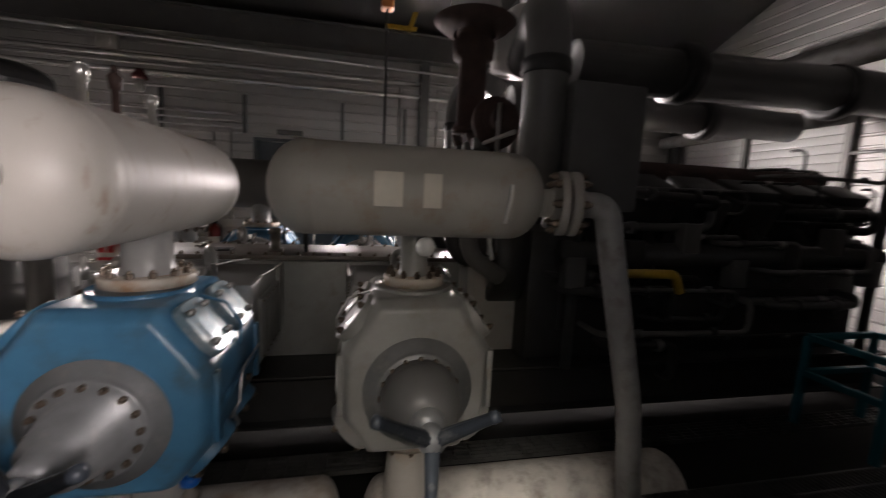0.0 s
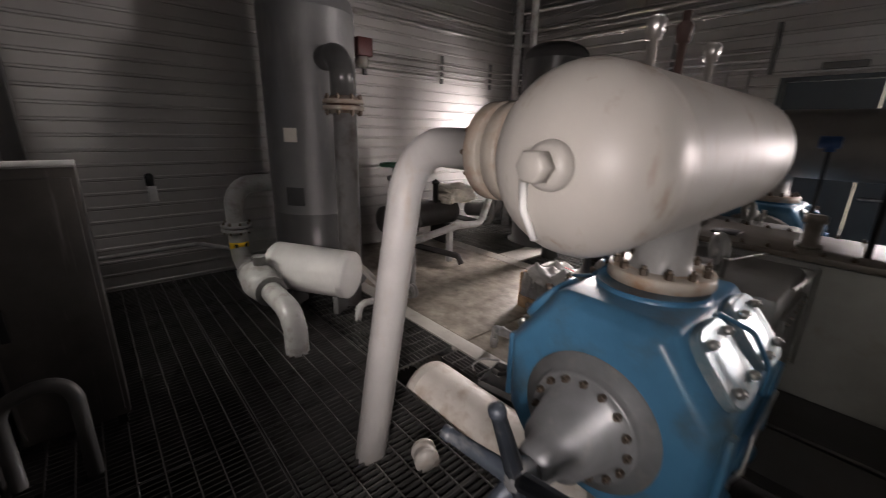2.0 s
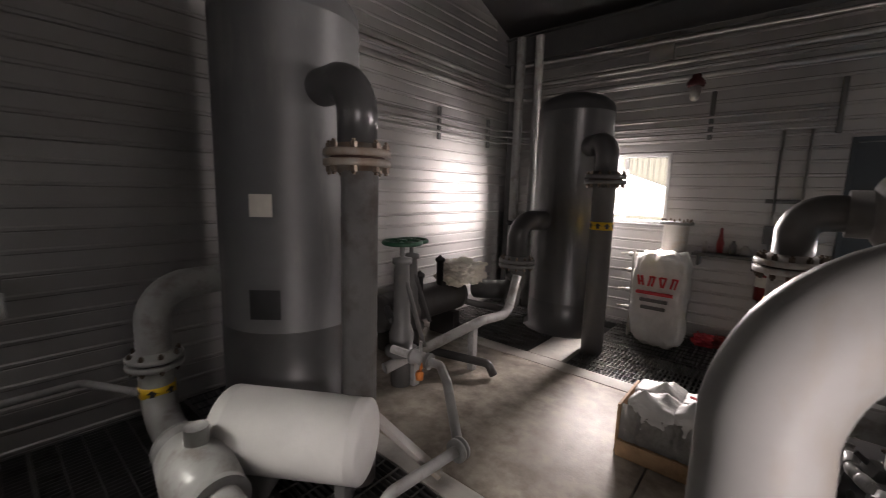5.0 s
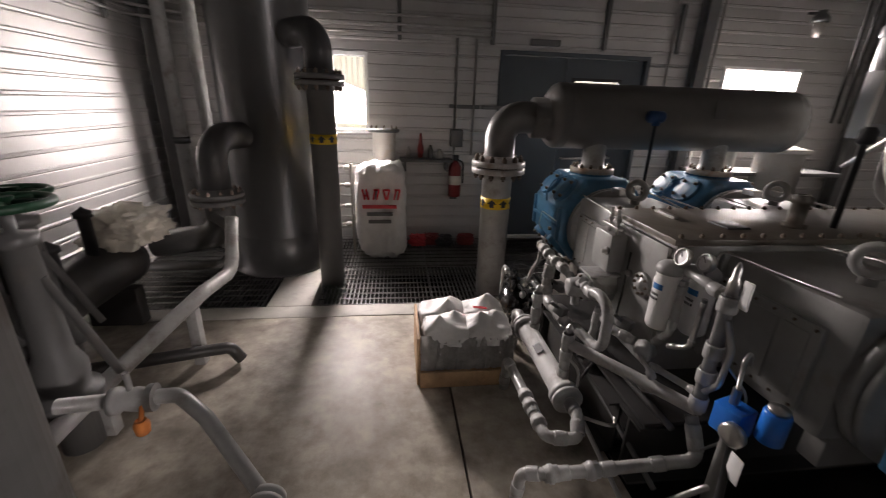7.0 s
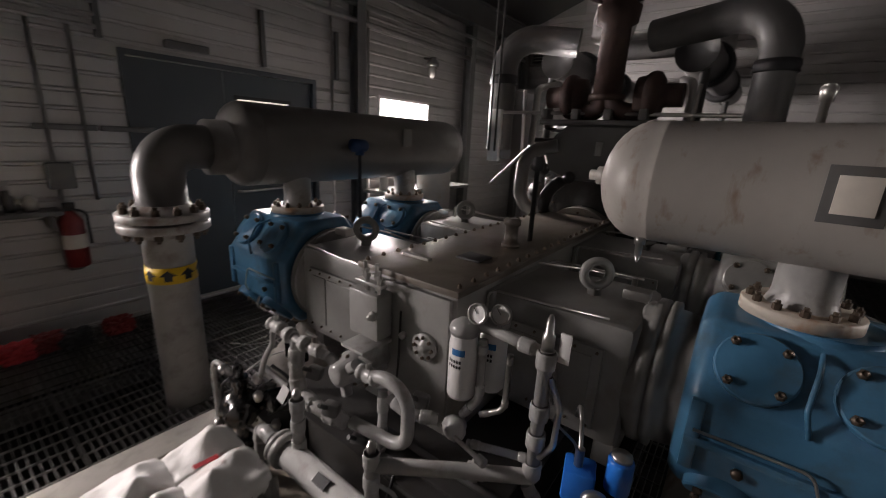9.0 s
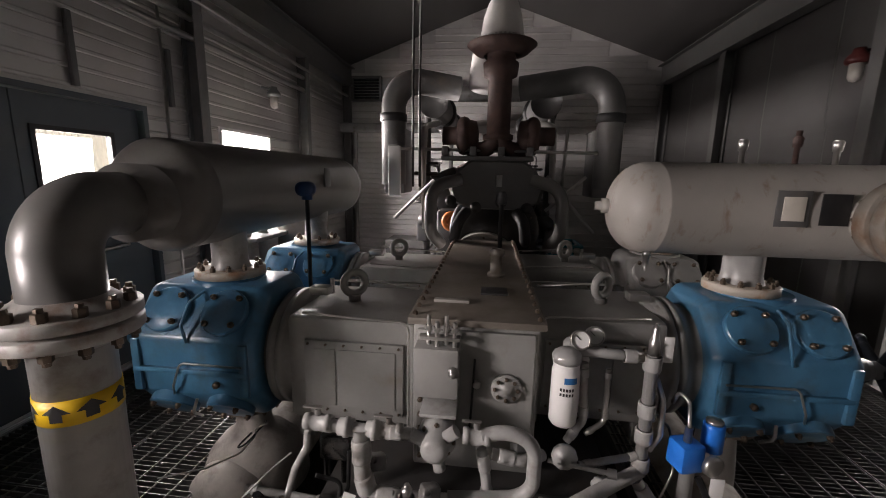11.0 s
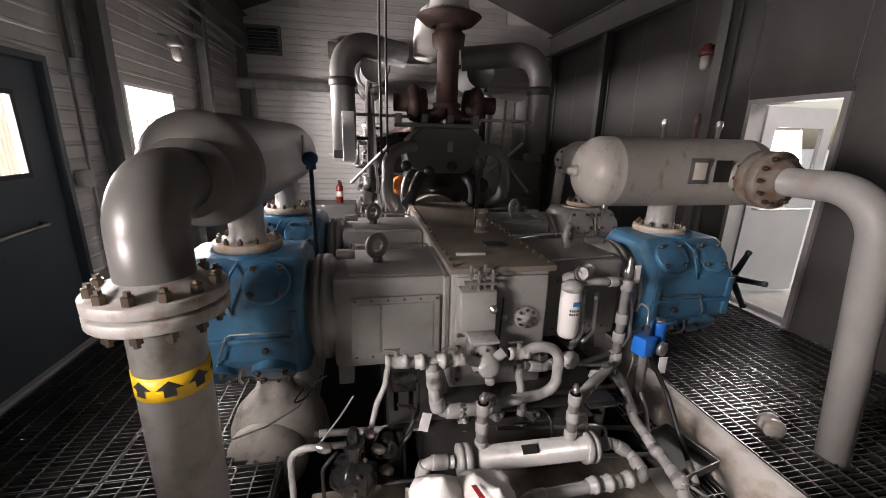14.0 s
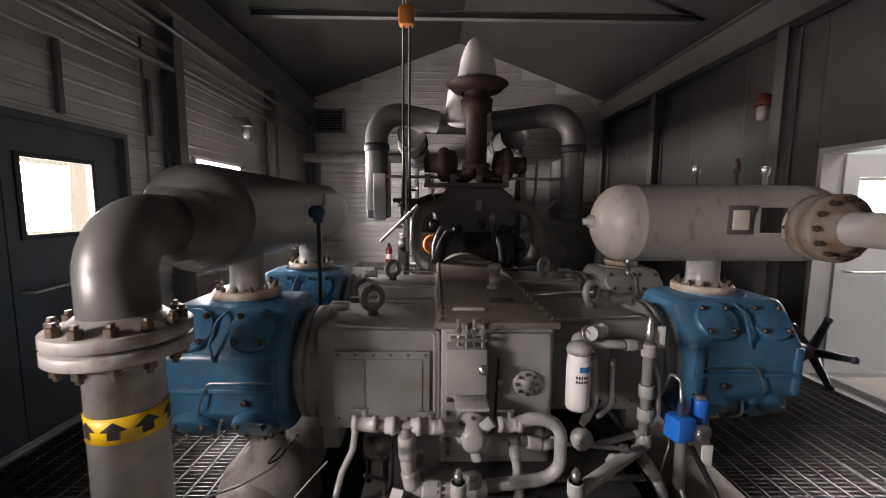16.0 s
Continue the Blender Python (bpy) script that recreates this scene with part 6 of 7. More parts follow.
v2 = thing("scrubber_vessel", "tall dark grey vessel in the corner with elbowed side pipes", "pressure vessel", "scrubber vessels")
UX, UY, UR = -3.72, 5.28, 0.4
bm = B()
capsule(bm, (UX, UY, 0.08), (UX, UY, 2.62), UR, 0.45)
part("shell", bm, DARKGREY, v2)
bm = B()
lathe(bm, (UX, UY, 0.004), (0, 0, 1), [(0, UR + 0.05), (0.02, UR + 0.05), (0.02, UR + 0.003), (0.35, UR + 0.003)], 40, False)
part("skirt", bm, DARKGREY, v2)
bm = B()
tube(bm, [(-3.42, 4.98, 2.02), (-3.17, 4.74, 2.02), (-3.17, 4.74, 1.74)], 0.105, 0.2, 26, steps=10)
part("outlet_elbow", bm, DARKGREY, v2)
bm = B()
tube(bm, [(-3.85, 4.92, 1.25), (-3.98, 4.6, 1.25), (-3.98, 4.6, 0.86)], 0.105, 0.2, 26, steps=10)
part("inlet_elbow", bm, DARKGREY, v2)
flange_pair(v2, (-3.98, 4.6, 0.8), (0, 0, 1), 0.19, 0.036, 0.1, 12, bolt_r=0.014, mat=BEAM)
bm = B()
tube(bm, [(-3.98, 4.6, 0.74), (-3.98, 4.6, 0.5), (-4.5, 4.6, 0.42)], 0.105, 0.15, 24)
part("inlet_pipe", bm, BEAM, v2)
r2 = thing("riser_pipe", "grey flanged riser with yellow arrow tape by the corner vessel", "pipe", "riser pipes")
bm = B()
rod(bm, (-3.17, 4.74, -0.4), (-3.17, 4.74, 1.62), 0.102, seg=28)
part("pipe", bm, BEAM, r2)
flange_pair(r2, (-3.17, 4.74, 1.68), (0, 0, 1), 0.185, 0.036, 0.1, 12, bolt_r=0.016, mat=BEAM)
band(r2, (-3.17, 4.74, 1.25), (0, 0, 1), 0.102, 0.075, 8)

# inlet line with a valve by the first vessel
il = thing("inlet_line", "grey pipe line with valve body and elbow into the grating", "pipe")
bm = B()
tube(bm, [(-4.35, 1.85, 1.0), (-4.3, 1.43, 1.0), (-4.3, 1.43, 0.3), (-2.96, 1.4, 0.27), (-2.94, 1.4, -0.42)], 0.08, 0.16, 24, steps=10)
part("pipe", bm, PIPE, il)
flange_pair(il, (-4.3, 1.43, 0.62), (0, 0, 1), 0.13, 0.025, 0.075, 8, bolt_r=0.012)
band(il, (-4.3, 1.43, 0.46), (0, 0, 1), 0.08, 0.06, 6)
bm = B()
lathe(bm, (-3.95, 1.42, 0.29), (1, -0.02, -0.02), [(0, 0.12), (0.03, 0.12), (0.035, 0.09), (0.1, 0.13), (0.26, 0.15), (0.42, 0.13), (0.48, 0.09), (0.49, 0.12), (0.52, 0.12)], 28)
rod(bm, (-3.7, 1.42, 0.3), (-3.7, 1.42, 0.5), 0.05)
part("valve_body", bm, PIPE, il)

# stainless cabinet by the south wall
cb = thing("cabinet", "tall scuffed stainless cabinet standing by the south wall", "cabinet")
bm = B()
box(bm, (-3.12, 0.06, 0.06), (-2.79, 0.46, 1.32), 0.008)
part("body", bm, CABINET, cb)
bm = B()
box(bm, (-2.789, 0.08, 0.1), (-2.77, 0.44, 1.28), 0.006)
dr = part("door", bm, CABINET, cb)
bm = B()
box(bm, (-2.769, 0.1, 0.6), (-2.755, 0.13, 0.75), 0.004)
part("handle", bm, BLACK, dr)
# White sheet added for the daylight on the cabinet's top.
bm = B()
box(bm, (-3.12, 0.2, 1.321), (-2.8, 0.46, 1.33), 0.002)
part("lit_top", bm, WHITE, cb, "white sheet standing for the lit top")
for x in (-3.08, -2.83):
    for y in (0.1, 0.42):
        bm = B()
        box(bm, (x - 0.02, y - 0.02, 0.0), (x + 0.02, y + 0.02, 0.06))
        part("foot", bm, BLACK, cb)

# pallet with wrapped sacks
pl = thing("pallet", "small raw wood pallet standing on the slab", "pallet")
for x in (-2.46, -2.24, -2.02):
    bm = B()
    box(bm, (x, 3.28, 0.0), (x + 0.06, 3.7, 0.07), 0.004)
    part("runner", bm, WOOD, pl)
for k in range(4):
    bm = B()
    box(bm, (-2.47, 3.275 + k * 0.11, 0.071), (-1.94, 3.365 + k * 0.11, 0.095), 0.003)
    part("board", bm, WOOD, pl)
bm = B()
box(bm, (-2.49, 3.27, 0.0), (-2.474, 3.69, 0.31), 0.002)
box(bm, (-2.474, 3.24, 0.0), (-1.95, 3.258, 0.1), 0.002)
part("side_board", bm, WOOD, pl)
rng = random.Random(7)


def sack(name, lo, hi, mat, label, lumps, cat="sack", peaks=()):
    """A soft stuffed sack: a rounded block pushed in and out."""
    s = B()
    bmesh.ops.create_cube(s, size=1)
    bmesh.ops.subdivide_edges(s, edges=s.edges[:], cuts=22, use_grid_fill=True)
    a, b = Vector(lo), Vector(hi)
    for v in s.verts:
        p = v.co * 2
        n = (abs(p.x) ** 5 + abs(p.y) ** 5 + abs(p.z) ** 5) ** 0.2
        q = p / max(n, 0.01)
        w = noise.noise(q * 2.1 + Vector(lo)) * lumps + noise.noise(q * 5.3 + Vector(hi)) * lumps * 0.5 - abs(noise.noise(q * 3.7 - Vector(lo))) * lumps * 0.7
        q *= 1 + w
        pos = Vector([(a[i] + b[i]) / 2 + q[i] * (b[i] - a[i]) / 2 for i in range(3)])
        for px, py, h in peaks:
            d = math.hypot(pos.x - px, pos.y - py)
            if pos.z > (a.z + b.z) / 2 and d < 0.12:
                pos.z += h * (1 - d / 0.12) ** 2
        pos.z = max(pos.z, a.z)
        v.co = pos
    return tagged(part(name, s, mat), label, cat)


for layer in range(2):
    for ix in range(2):
        for iy in range(2):
            x, y, z = -2.465 + ix * 0.245, 3.28 + iy * 0.19, 0.097 + layer * 0.11
            e = 0.012 * ((ix + iy + layer) % 2)
            sk = sack("sack", (x + e, y, z), (x + 0.285, y + 0.225 - e, z + 0.145), BAG, "white plastic sack stacked on the small pallet", 0.06, peaks=((x + 0.1 + 0.07 * iy, y + 0.05 + 0.04 * ix, 0.08), (x + 0.2, y + 0.15, 0.05)) if layer else ())
            sk["group"] = "sacks on the pallet"
film = thing("stretch_film", "torn grey stretch film wrapped round the stacked sacks", "wrapping")
for face in range(2):
    bm = B()
    grid = []
    for i in range(49):
        u = i / 48
        row = []
        for k in range(9):
            v = k / 8
            wob = 0.012 * noise.noise(Vector((u * 22, v * 2.0, 3.1 + face))) + 0.006 * noise.noise(Vector((u * 60, v * 3.0, 7.7)))
            z = 0.1 + v * (0.2 + 0.03 * noise.noise(Vector((u * 4, 1.3 + face, 0.0))))
            row.append(bm.verts.new((-2.47 + u * 0.54, 3.266 + wob + 0.02 * v, z) if not face else (-1.925 - wob - 0.02 * v, 3.27 + u * 0.42, z)))
        grid.append(row)
    for a, b in zip(grid, grid[1:]):
        for k in range(8):
            bm.faces.new((a[k], b[k], b[k + 1], a[k + 1]))
    bmesh.ops.solidify(bm, geom=bm.faces[:], thickness=0.002)
    part("film_sheet", bm, FILMGREY, film)
bm = B()
obox(bm, pose(-2.11, 3.44, 0.405, 8, 12, 10), (0.09, 0.02, 0.003))
tagged(part("label_print", bm, REDPRINT), "pink printed mark on the wrapped sacks", "label")

big = sack("bulk_bag", (-3.0, 5.22, 0.004), (-2.5, 5.62, 0.98), BAG, "tall white woven bag with red lettering", 0.1, "bag")
# red print: the brand as plain strokes, smaller lines as bars
def print_bar(x, z, w, h, mt=REDPRINT, tilt=0.0):
    pb = B()
    y = 5.2
    obox(pb, pose(x, y, z, 0, tilt, 0), (w, 0.03, h))
    part("print", pb, mt, big, smooth=False)


for k in range(4):
    x = -2.91 + k * 0.1
    print_bar(x, 0.7, 0.016, 0.1, tilt=12 if k % 2 else -12)
    print_bar(x + 0.035, 0.7, 0.016, 0.1, tilt=-12 if k == 0 else 12)
    print_bar(x + 0.018, 0.69 if k == 0 else 0.745, 0.045, 0.014)
for k, w in enumerate((0.33, 0.25, 0.22)):
    print_bar(-2.76, 0.58 - k * 0.075, w, 0.03, BEAM if k else REDPRINT)

# filter pot and small piping by the north window
fp2 = thing("filter_pot", "upright pale filter pot with bolted lid on a stand", "filter")
bm = B()
lathe(bm, (-2.72, 5.72, 0.2), (0, 0, 1), [(0, 0.0), (0, 0.1), (0.03, 0.12), (1.05, 0.12)], 28)
part("pot", bm, PALE, fp2)
bm = B()
lathe(bm, (-2.72, 5.72, 1.25), (0, 0, 1), [(0, 0.16), (0.025, 0.16), (0.03, 0.155), (0.03, 0)], 32)
lid = part("lid", bm, BEAM, fp2)
bolts(lid, (-2.72, 5.72, 1.28), (0, 0, 1), 0.135, 10, 0.01, 0.03)
bm = B()
for a in range(3):
    rod(bm, (-2.72 + 0.12 * math.cos(a * 2.1), 5.72 + 0.12 * math.sin(a * 2.1), 0.0), (-2.72 + 0.1 * math.cos(a * 2.1), 5.72 + 0.1 * math.sin(a * 2.1), 0.3), 0.014, seg=8)
part("stand", bm, BEAM, fp2)
ld = thing("instrument_stand", "pale tubing rack with small valves beside the bag", "instrument")
for y in (5.5, 5.62):
    bm = B()
    rod(bm, (-3.05, y, 0.0), (-3.05, y, 0.95), 0.014, seg=8)
    part("post", bm, PALE, ld)
for z in (0.3, 0.5, 0.72, 0.9):
    bm = B()
    tube(bm, [(-3.2, 5.56, z), (-2.95, 5.58, z + 0.02)], 0.012, seg=8)
    lathe(bm, (-3.1, 5.56, z), (1, 0, 0), [(-0.03, 0.02), (0, 0.03), (0.03, 0.02)], 10)
    part("valve", bm, PALE, ld)
# fire extinguisher, red valve, small clutter on the north wall
def extinguisher(x, y, z, h, r):
    e = thing("fire_extinguisher", "red fire extinguisher with black hose", "fire extinguisher")
    k = B()
    lathe(k, (x, y, z), (0, 0, 1), [(0, 0.0), (0, r * 0.9), (0.01, r), (h * 0.72, r), (h * 0.82, r * 0.6), (h * 0.88, r * 0.35), (h * 0.9, 0)], 24)
    part("cylinder", k, RED, e)
    k = B()
    box(k, (x - r * 0.4, y - r * 0.4, z + h * 0.88), (x + r * 0.5, y + r * 0.4, z + h), 0.006)
    tube(k, [(x, y - r * 0.4, z + h * 0.92), (x + r * 1.2, y - r * 0.6, z + h * 0.85), (x + r * 1.2, y - r * 0.6, z + h * 0.35)], 0.009, 0.04, seg=8)
    part("valve_and_hose", k, BLACK, e)
    k = B()
    lathe(k, (x, y, z + h * 0.3), (0, 0, 1), [(0, r + 0.001), (h * 0.22, r + 0.001)], 24, False)
    part("label_band", k, PAPER, e)
    return e


extinguisher(-1.94, 5.84, 0.55, 0.46, 0.07)
bm = B()
box(bm, (-1.98, 5.905, 0.5), (-1.9, 5.96, 0.9), 0.004)
tagged(part("extinguisher_bracket", bm, BEAM), "grey wall bracket behind the extinguisher", "bracket")
gp = thing("grease_pump", "slender red pump on a small wall shelf", "pump")
bm = B()
lathe(bm, (-2.33, 5.85, 0.98), (0, 0, 1), [(0, 0.03), (0.1, 0.035), (0.16, 0.02), (0.25, 0.012), (0.26, 0)], 16)
part("body", bm, RED, gp)
sh = thing("wall_shelf", "narrow dark shelf on the north wall with small tools", "shelf")
bm = B()
box(bm, (-2.56, 5.74, 0.94), (-1.98, 5.955, 0.97), 0.004)
for x in (-2.5, -2.04):
    box(bm, (x - 0.012, 5.75, 0.84), (x + 0.012, 5.955, 0.94), 0.002)
part("board", bm, BEAM, sh)
for x, h, r, mt in ((-2.46, 0.12, 0.025, PALE), (-2.22, 0.14, 0.03, BEAM), (-2.12, 0.1, 0.04, PALE)):
    bm = B()
    lathe(bm, (x, 5.86, 0.971), (0, 0, 1), [(0, r), (h * 0.7, r), (h * 0.8, r * 0.6), (h, r * 0.5), (h, 0)], 16)
    tagged(part("bottle", bm, mt), "small dull bottle on the wall shelf", "bottle", "shelf bottles")
for k, (x, y) in enumerate(((-2.36, 5.72), (-2.2, 5.76), (-2.06, 5.7), (-1.8, 5.74))):
    sack("shop_rag", (x - 0.09, y - 0.08, 0.004), (x + 0.09, y + 0.08, 0.12), RED if k % 2 else REDPRINT if k == 0 else BLACK, "crumpled dark red shop rag on the grating", 0.35, "rag")

# pump package by the west wall: dark drum, lines, green handwheels
pk = thing("pump_package", "dark horizontal pump drum on a frame by the west wall", "pump")
bm = B()
capsule(bm, (-4.55, 3.1, 0.42), (-4.55, 4.35, 0.42), 0.17, 0.4)
part("drum", bm, ENGINE, pk)
for y in (3.35, 4.1):
    bm = B()
    box(bm, (-4.72, y - 0.05, 0.0), (-4.38, y + 0.05, 0.28), 0.01)
    part("saddle", bm, ENGINE, pk)
for y, h in ((3.4, 0.2), (3.65, 0.12), (3.95, 0.24), (4.2, 0.1)):
    bm = B()
    rod(bm, (-4.5, y, 0.56), (-4.5, y, 0.6 + h), 0.035)
    lathe(bm, (-4.5, y, 0.58 + h), (0, 0, 1), [(0, 0.05), (0.03, 0.05), (0.05, 0.02), (0.07, 0)], 14)
    part("nozzle", bm, BLACK, pk)
run(pk, [(-4.5, 4.3, 0.34), (-3.85, 4.35, 0.34), (-3.8, 4.35, 0.62), (-3.95, 4.4, 0.7)], 0.035, 0.12, BEAM, fits=False)
sack("plastic_sheet", (-4.66, 4.02, 0.56), (-4.26, 4.5, 0.8), SHEET, "crumpled cream plastic sheet over the pump line", 0.3, "sheet")
# sloping lines over the slab
sl = thing("sloping_pipe", "grey pipe on short posts over the slab", "pipe")
run(sl, [(-4.02, 2.78, 0.2), (-3.97, 3.03, 0.25), (-3.76, 3.67, 0.43), (-3.72, 4.02, 0.42), (-3.74, 4.2, 0.75)], 0.042, 0.12, PIPE, fits=False)
for p, h in (((-3.965, 3.04), 0.215), ((-3.79, 3.58), 0.37)):
    bm = B()
    box(bm, (p[0] - 0.03, p[1] - 0.03, 0.0), (p[0] + 0.03, p[1] + 0.03, h), 0.004)
    part("post", bm, PIPE, sl)
run(sl, [(-4.3, 3.3, 0.16), (-3.6, 3.55, 0.12), (-3.55, 3.56, 0.03)], 0.035, 0.05, ENGINE, fits=False)
ln = thing("drain_pipe", "grey drain pipe with valve lying across the slab", "pipe")
run(ln, [(-3.9, 2.75, 0.4), (-3.49, 2.8, 0.39), (-3.36, 2.72, 0.34), (-3.09, 2.51, 0.12), (-3.13, 2.0, 0.12), (-3.14, 1.96, -0.2)], 0.03, 0.06, PIPE, fits=False)
bm = B()
lathe(bm, (-3.72, 2.77, 0.395), (1, 0.1, 0), [(0, 0.055), (0.025, 0.055), (0.04, 0.04), (0.09, 0.05), (0.12, 0.04), (0.13, 0.055), (0.155, 0.055)], 18)
rod(bm, (-3.65, 2.78, 0.39), (-3.65, 2.78, 0.52), 0.012, seg=8)
part("valve_body", bm, PIPE, ln)
bm = B()
lathe(bm, (-3.09, 2.53, 0.12), (0, -1, 0), [(0, 0.03), (0, 0.065), (0.02, 0.065), (0.022, 0.05), (0.03, 0.05), (0.032, 0.065), (0.052, 0.065), (0.052, 0.03)], 20)
part("flange", bm, PIPE, ln)
bm = B()
lathe(bm, (-3.6, 2.72, 0.28), (0, 0, 1), [(0, 0.025), (0.04, 0.03), (0.06, 0.02)], 10)
tube(bm, [(-3.6, 2.72, 0.33), (-3.6, 2.75, 0.39)], 0.01, seg=6)
part("knob", bm, ORANGE, ln, "orange knob")


def gate_valve(x, y, h):
    g = thing("gate_valve", "upright gate valve with dark green handwheel", "valve", "gate valves")
    k = B()
    lathe(k, (x, y, 0.0), (0, 0, 1), [(0, 0.08), (0.25, 0.08), (0.26, 0.13), (0.3, 0.13), (0.31, 0.09), (0.42, 0.1), (0.5, 0.07), (h - 0.17, 0.055), (h - 0.16, 0.075), (h - 0.12, 0.075), (h - 0.11, 0.02), (h + 0.01, 0.02)], 22)
    part("body", k, BEAM, g)
    handwheel(g, (x, y, h), (0, 0, 1), 0.14, 0.018)
    k = B()
    tube(k, [(x + 0.05, y, h - 0.3), (x + 0.2, y + 0.05, 0.35)], 0.018, seg=8)
    tube(k, [(x - 0.1, y, 0.5), (x - 0.4, y + 0.2, 0.5)], 0.03, seg=10)
    part("brace", k, BEAM, g)


gate_valve(-4.42, 3.45, 1.08)
gate_valve(-4.05, 2.98, 1.14)
# angled strut and white plank by vessel leg
bm = B()
obox(bm, pose(-3.28, 2.28, 0.18, 0, 38, 30), (0.5, 0.07, 0.03), 0.004)
tagged(part("plank", bm, PALE), "pale angled support bar beside the vessel leg", "bar")

# ---- conduits and wall fittings ----
def conduit(pts, r, label="galvanised conduit run along the wall", bend=0.06, mat=None):
    k = B()
    tube(k, pts, r, bend, 10)
    return tagged(part("conduit", k, mat or CONDUIT), label, "conduit", "wall conduits")


for i, z in enumerate((2.2, 2.28, 2.36)):
    conduit([(WX + 0.06, 2.9, z), (WX + 0.06, NY - 0.35, z), (WX + 0.35, NY - 0.06, z), (-1.6, NY - 0.06, z)], 0.014)
for z, r in ((2.78, 0.03), (2.95, 0.03)):
    conduit([(WX + 0.08, 0.3, z), (WX + 0.08, NY - 0.3, z), (WX + 0.3, NY - 0.09, z), (4.5, NY - 0.09, z)], r)
conduit([(-4.8, NY - 0.15, 3.2), (4.7, NY - 0.15, 3.02)], 0.022)
for y in (4.42, 5.4, 3.2):
    bm = B()
    box(bm, (WX + 0.013, y - 0.02, 2.12), (WX + 0.045, y + 0.02, 2.48), 0.003)
    tagged(part("strut", bm, BEAM), "dark strut bracket holding conduits", "bracket", "strut brackets")
for x in (-1.58, -0.35, -2.55, 0.5):
    bm = B()
    box(bm, (x - 0.02, NY - 0.045, 2.14), (x + 0.02, NY - 0.013, 2.62), 0.003)
    tagged(part("strut", bm, BEAM), "dark strut bracket holding conduits", "bracket", "strut brackets")
for p in ((-4.68, 5.66, 0.058), (-4.45, 5.72, 0.055)):
    k = thing("vent_riser", "pale grey pipe rising in the room corner", "pipe", "corner pipes")
    bm = B()
    rod(bm, (p[0], p[1], 0.0), (p[0], p[1], 3.5), p[2], seg=24)
    part("pipe", bm, PIPE, k)
    bm = B()
    lathe(bm, (p[0], p[1], 1.1), (0, 0, 1), [(0, p[2] + 0.002), (0, p[2] + 0.02), (0.06, p[2] + 0.02), (0.06, p[2] + 0.002)], 24)
    part("clamp", bm, BLACK, k)
for x, z0, z1 in ((-1.95, 1.0, 2.2), (-1.75, 1.0, 2.2), (0.42, 0.5, 3.0), (0.95, 0.8, 3.0)):
    conduit([(x, NY - 0.04, z0), (x, NY - 0.04, z1)], 0.012, "thin upright conduit on the north wall")
for x in (-2.02, -1.66):
    bm = B()
    box(bm, (x, NY - 0.05, 1.5), (x + 0.34, NY - 0.014, 1.54), 0.004)
    tagged(part("strut", bm, BEAM), "dark strut bracket holding conduits", "bracket", "strut brackets")
bm = B()
box(bm, (-2.0, NY - 0.1, 1.1), (-1.86, NY - 0.014, 1.28), 0.008)
tagged(part("junction_box", bm, BEAM), "small dark junction box on the north wall", "electrical box")
bm = B()
box(bm, (0.27, NY - 0.1, 1.2), (0.36, NY - 0.014, 1.33), 0.008)
tagged(part("switch_box", bm, PALE), "pale switch box beside the double door", "electrical box")


def jelly_lamp(x, y, z, wall=1, red=False):
    """A vapour-tight wall lamp: dome cap, glass jar, arm to the wall."""
    l = thing("wall_lamp", "unlit vapour-tight lamp with a clear glass jar" if not red else "unlit red beacon lamp on the wall", "lamp", "wall lamps")
    k = B()
    lathe(k, (x, y, z), (0, 0, 1), [(0, 0.075), (0.02, 0.085), (0.05, 0.08), (0.09, 0.045), (0.12, 0.04), (0.12, 0)], 24)
    tube(k, [(x, y, z + 0.09), (x, y + wall * 0.16, z + 0.12)], 0.015)
    part("cap", k, DULLRED if red else BEAM, l)
    k = B()
    lathe(k, (x, y, z), (0, 0, -1), [(0, 0.05), (0.1, 0.048), (0.13, 0.035), (0.145, 0)], 24)
    part("glass_jar", k, PALE, l, "clouded glass jar")
    return l


jelly_lamp(2.0, NY - 0.17, 2.5)
jelly_lamp(-2.7, NY - 0.17, 2.66, 1, True)
jelly_lamp(0.9, SY + 0.17, 2.55, -1, True)
k = thing("wall_lamp", "unlit red beacon with bracket on the west wall", "lamp", "wall lamps")
bm = B()
box(bm, (WX + 0.013, 3.02, 2.3), (WX + 0.2, 3.22, 2.5), 0.02)
part("cap", bm, DULLRED, k)
bm = B()
lathe(bm, (WX + 0.12, 3.12, 2.3), (0, 0, -1), [(0, 0.07), (0.08, 0.07), (0.12, 0.03), (0.12, 0)], 20)
part("glass_jar", bm, PALE, k)
bm = B()
box(bm, (-3.2, NY - 0.07, 3.0), (-2.96, NY - 0.014, 3.2), 0.006)
tagged(part("junction_box", bm, PALE), "square pale box high on the north wall", "electrical box")
# wall pipes by the south end of the west wall
wp = thing("wall_pipe", "thin white pipe line along the foot of the west wall", "pipe")
run(wp, [(-4.9, 0.3, -0.02), (-4.9, 0.3, 0.35), (-4.9, 1.2, 0.36), (-4.4, 1.43, 0.38)], 0.022, 0.05, PIPE, fits=False)
bx = thing("wall_valve", "small valve with white tag on the west wall", "valve")
bm = B()
rod(bm, (WX + 0.01, 0.9, 1.0), (WX + 0.12, 0.9, 1.0), 0.025)
lathe(bm, (WX + 0.1, 0.9, 1.0), (0, 0, 1), [(-0.04, 0.03), (0.05, 0.035), (0.07, 0.02)], 12)
part("body", bm, BLACK, bx)
bm = B()
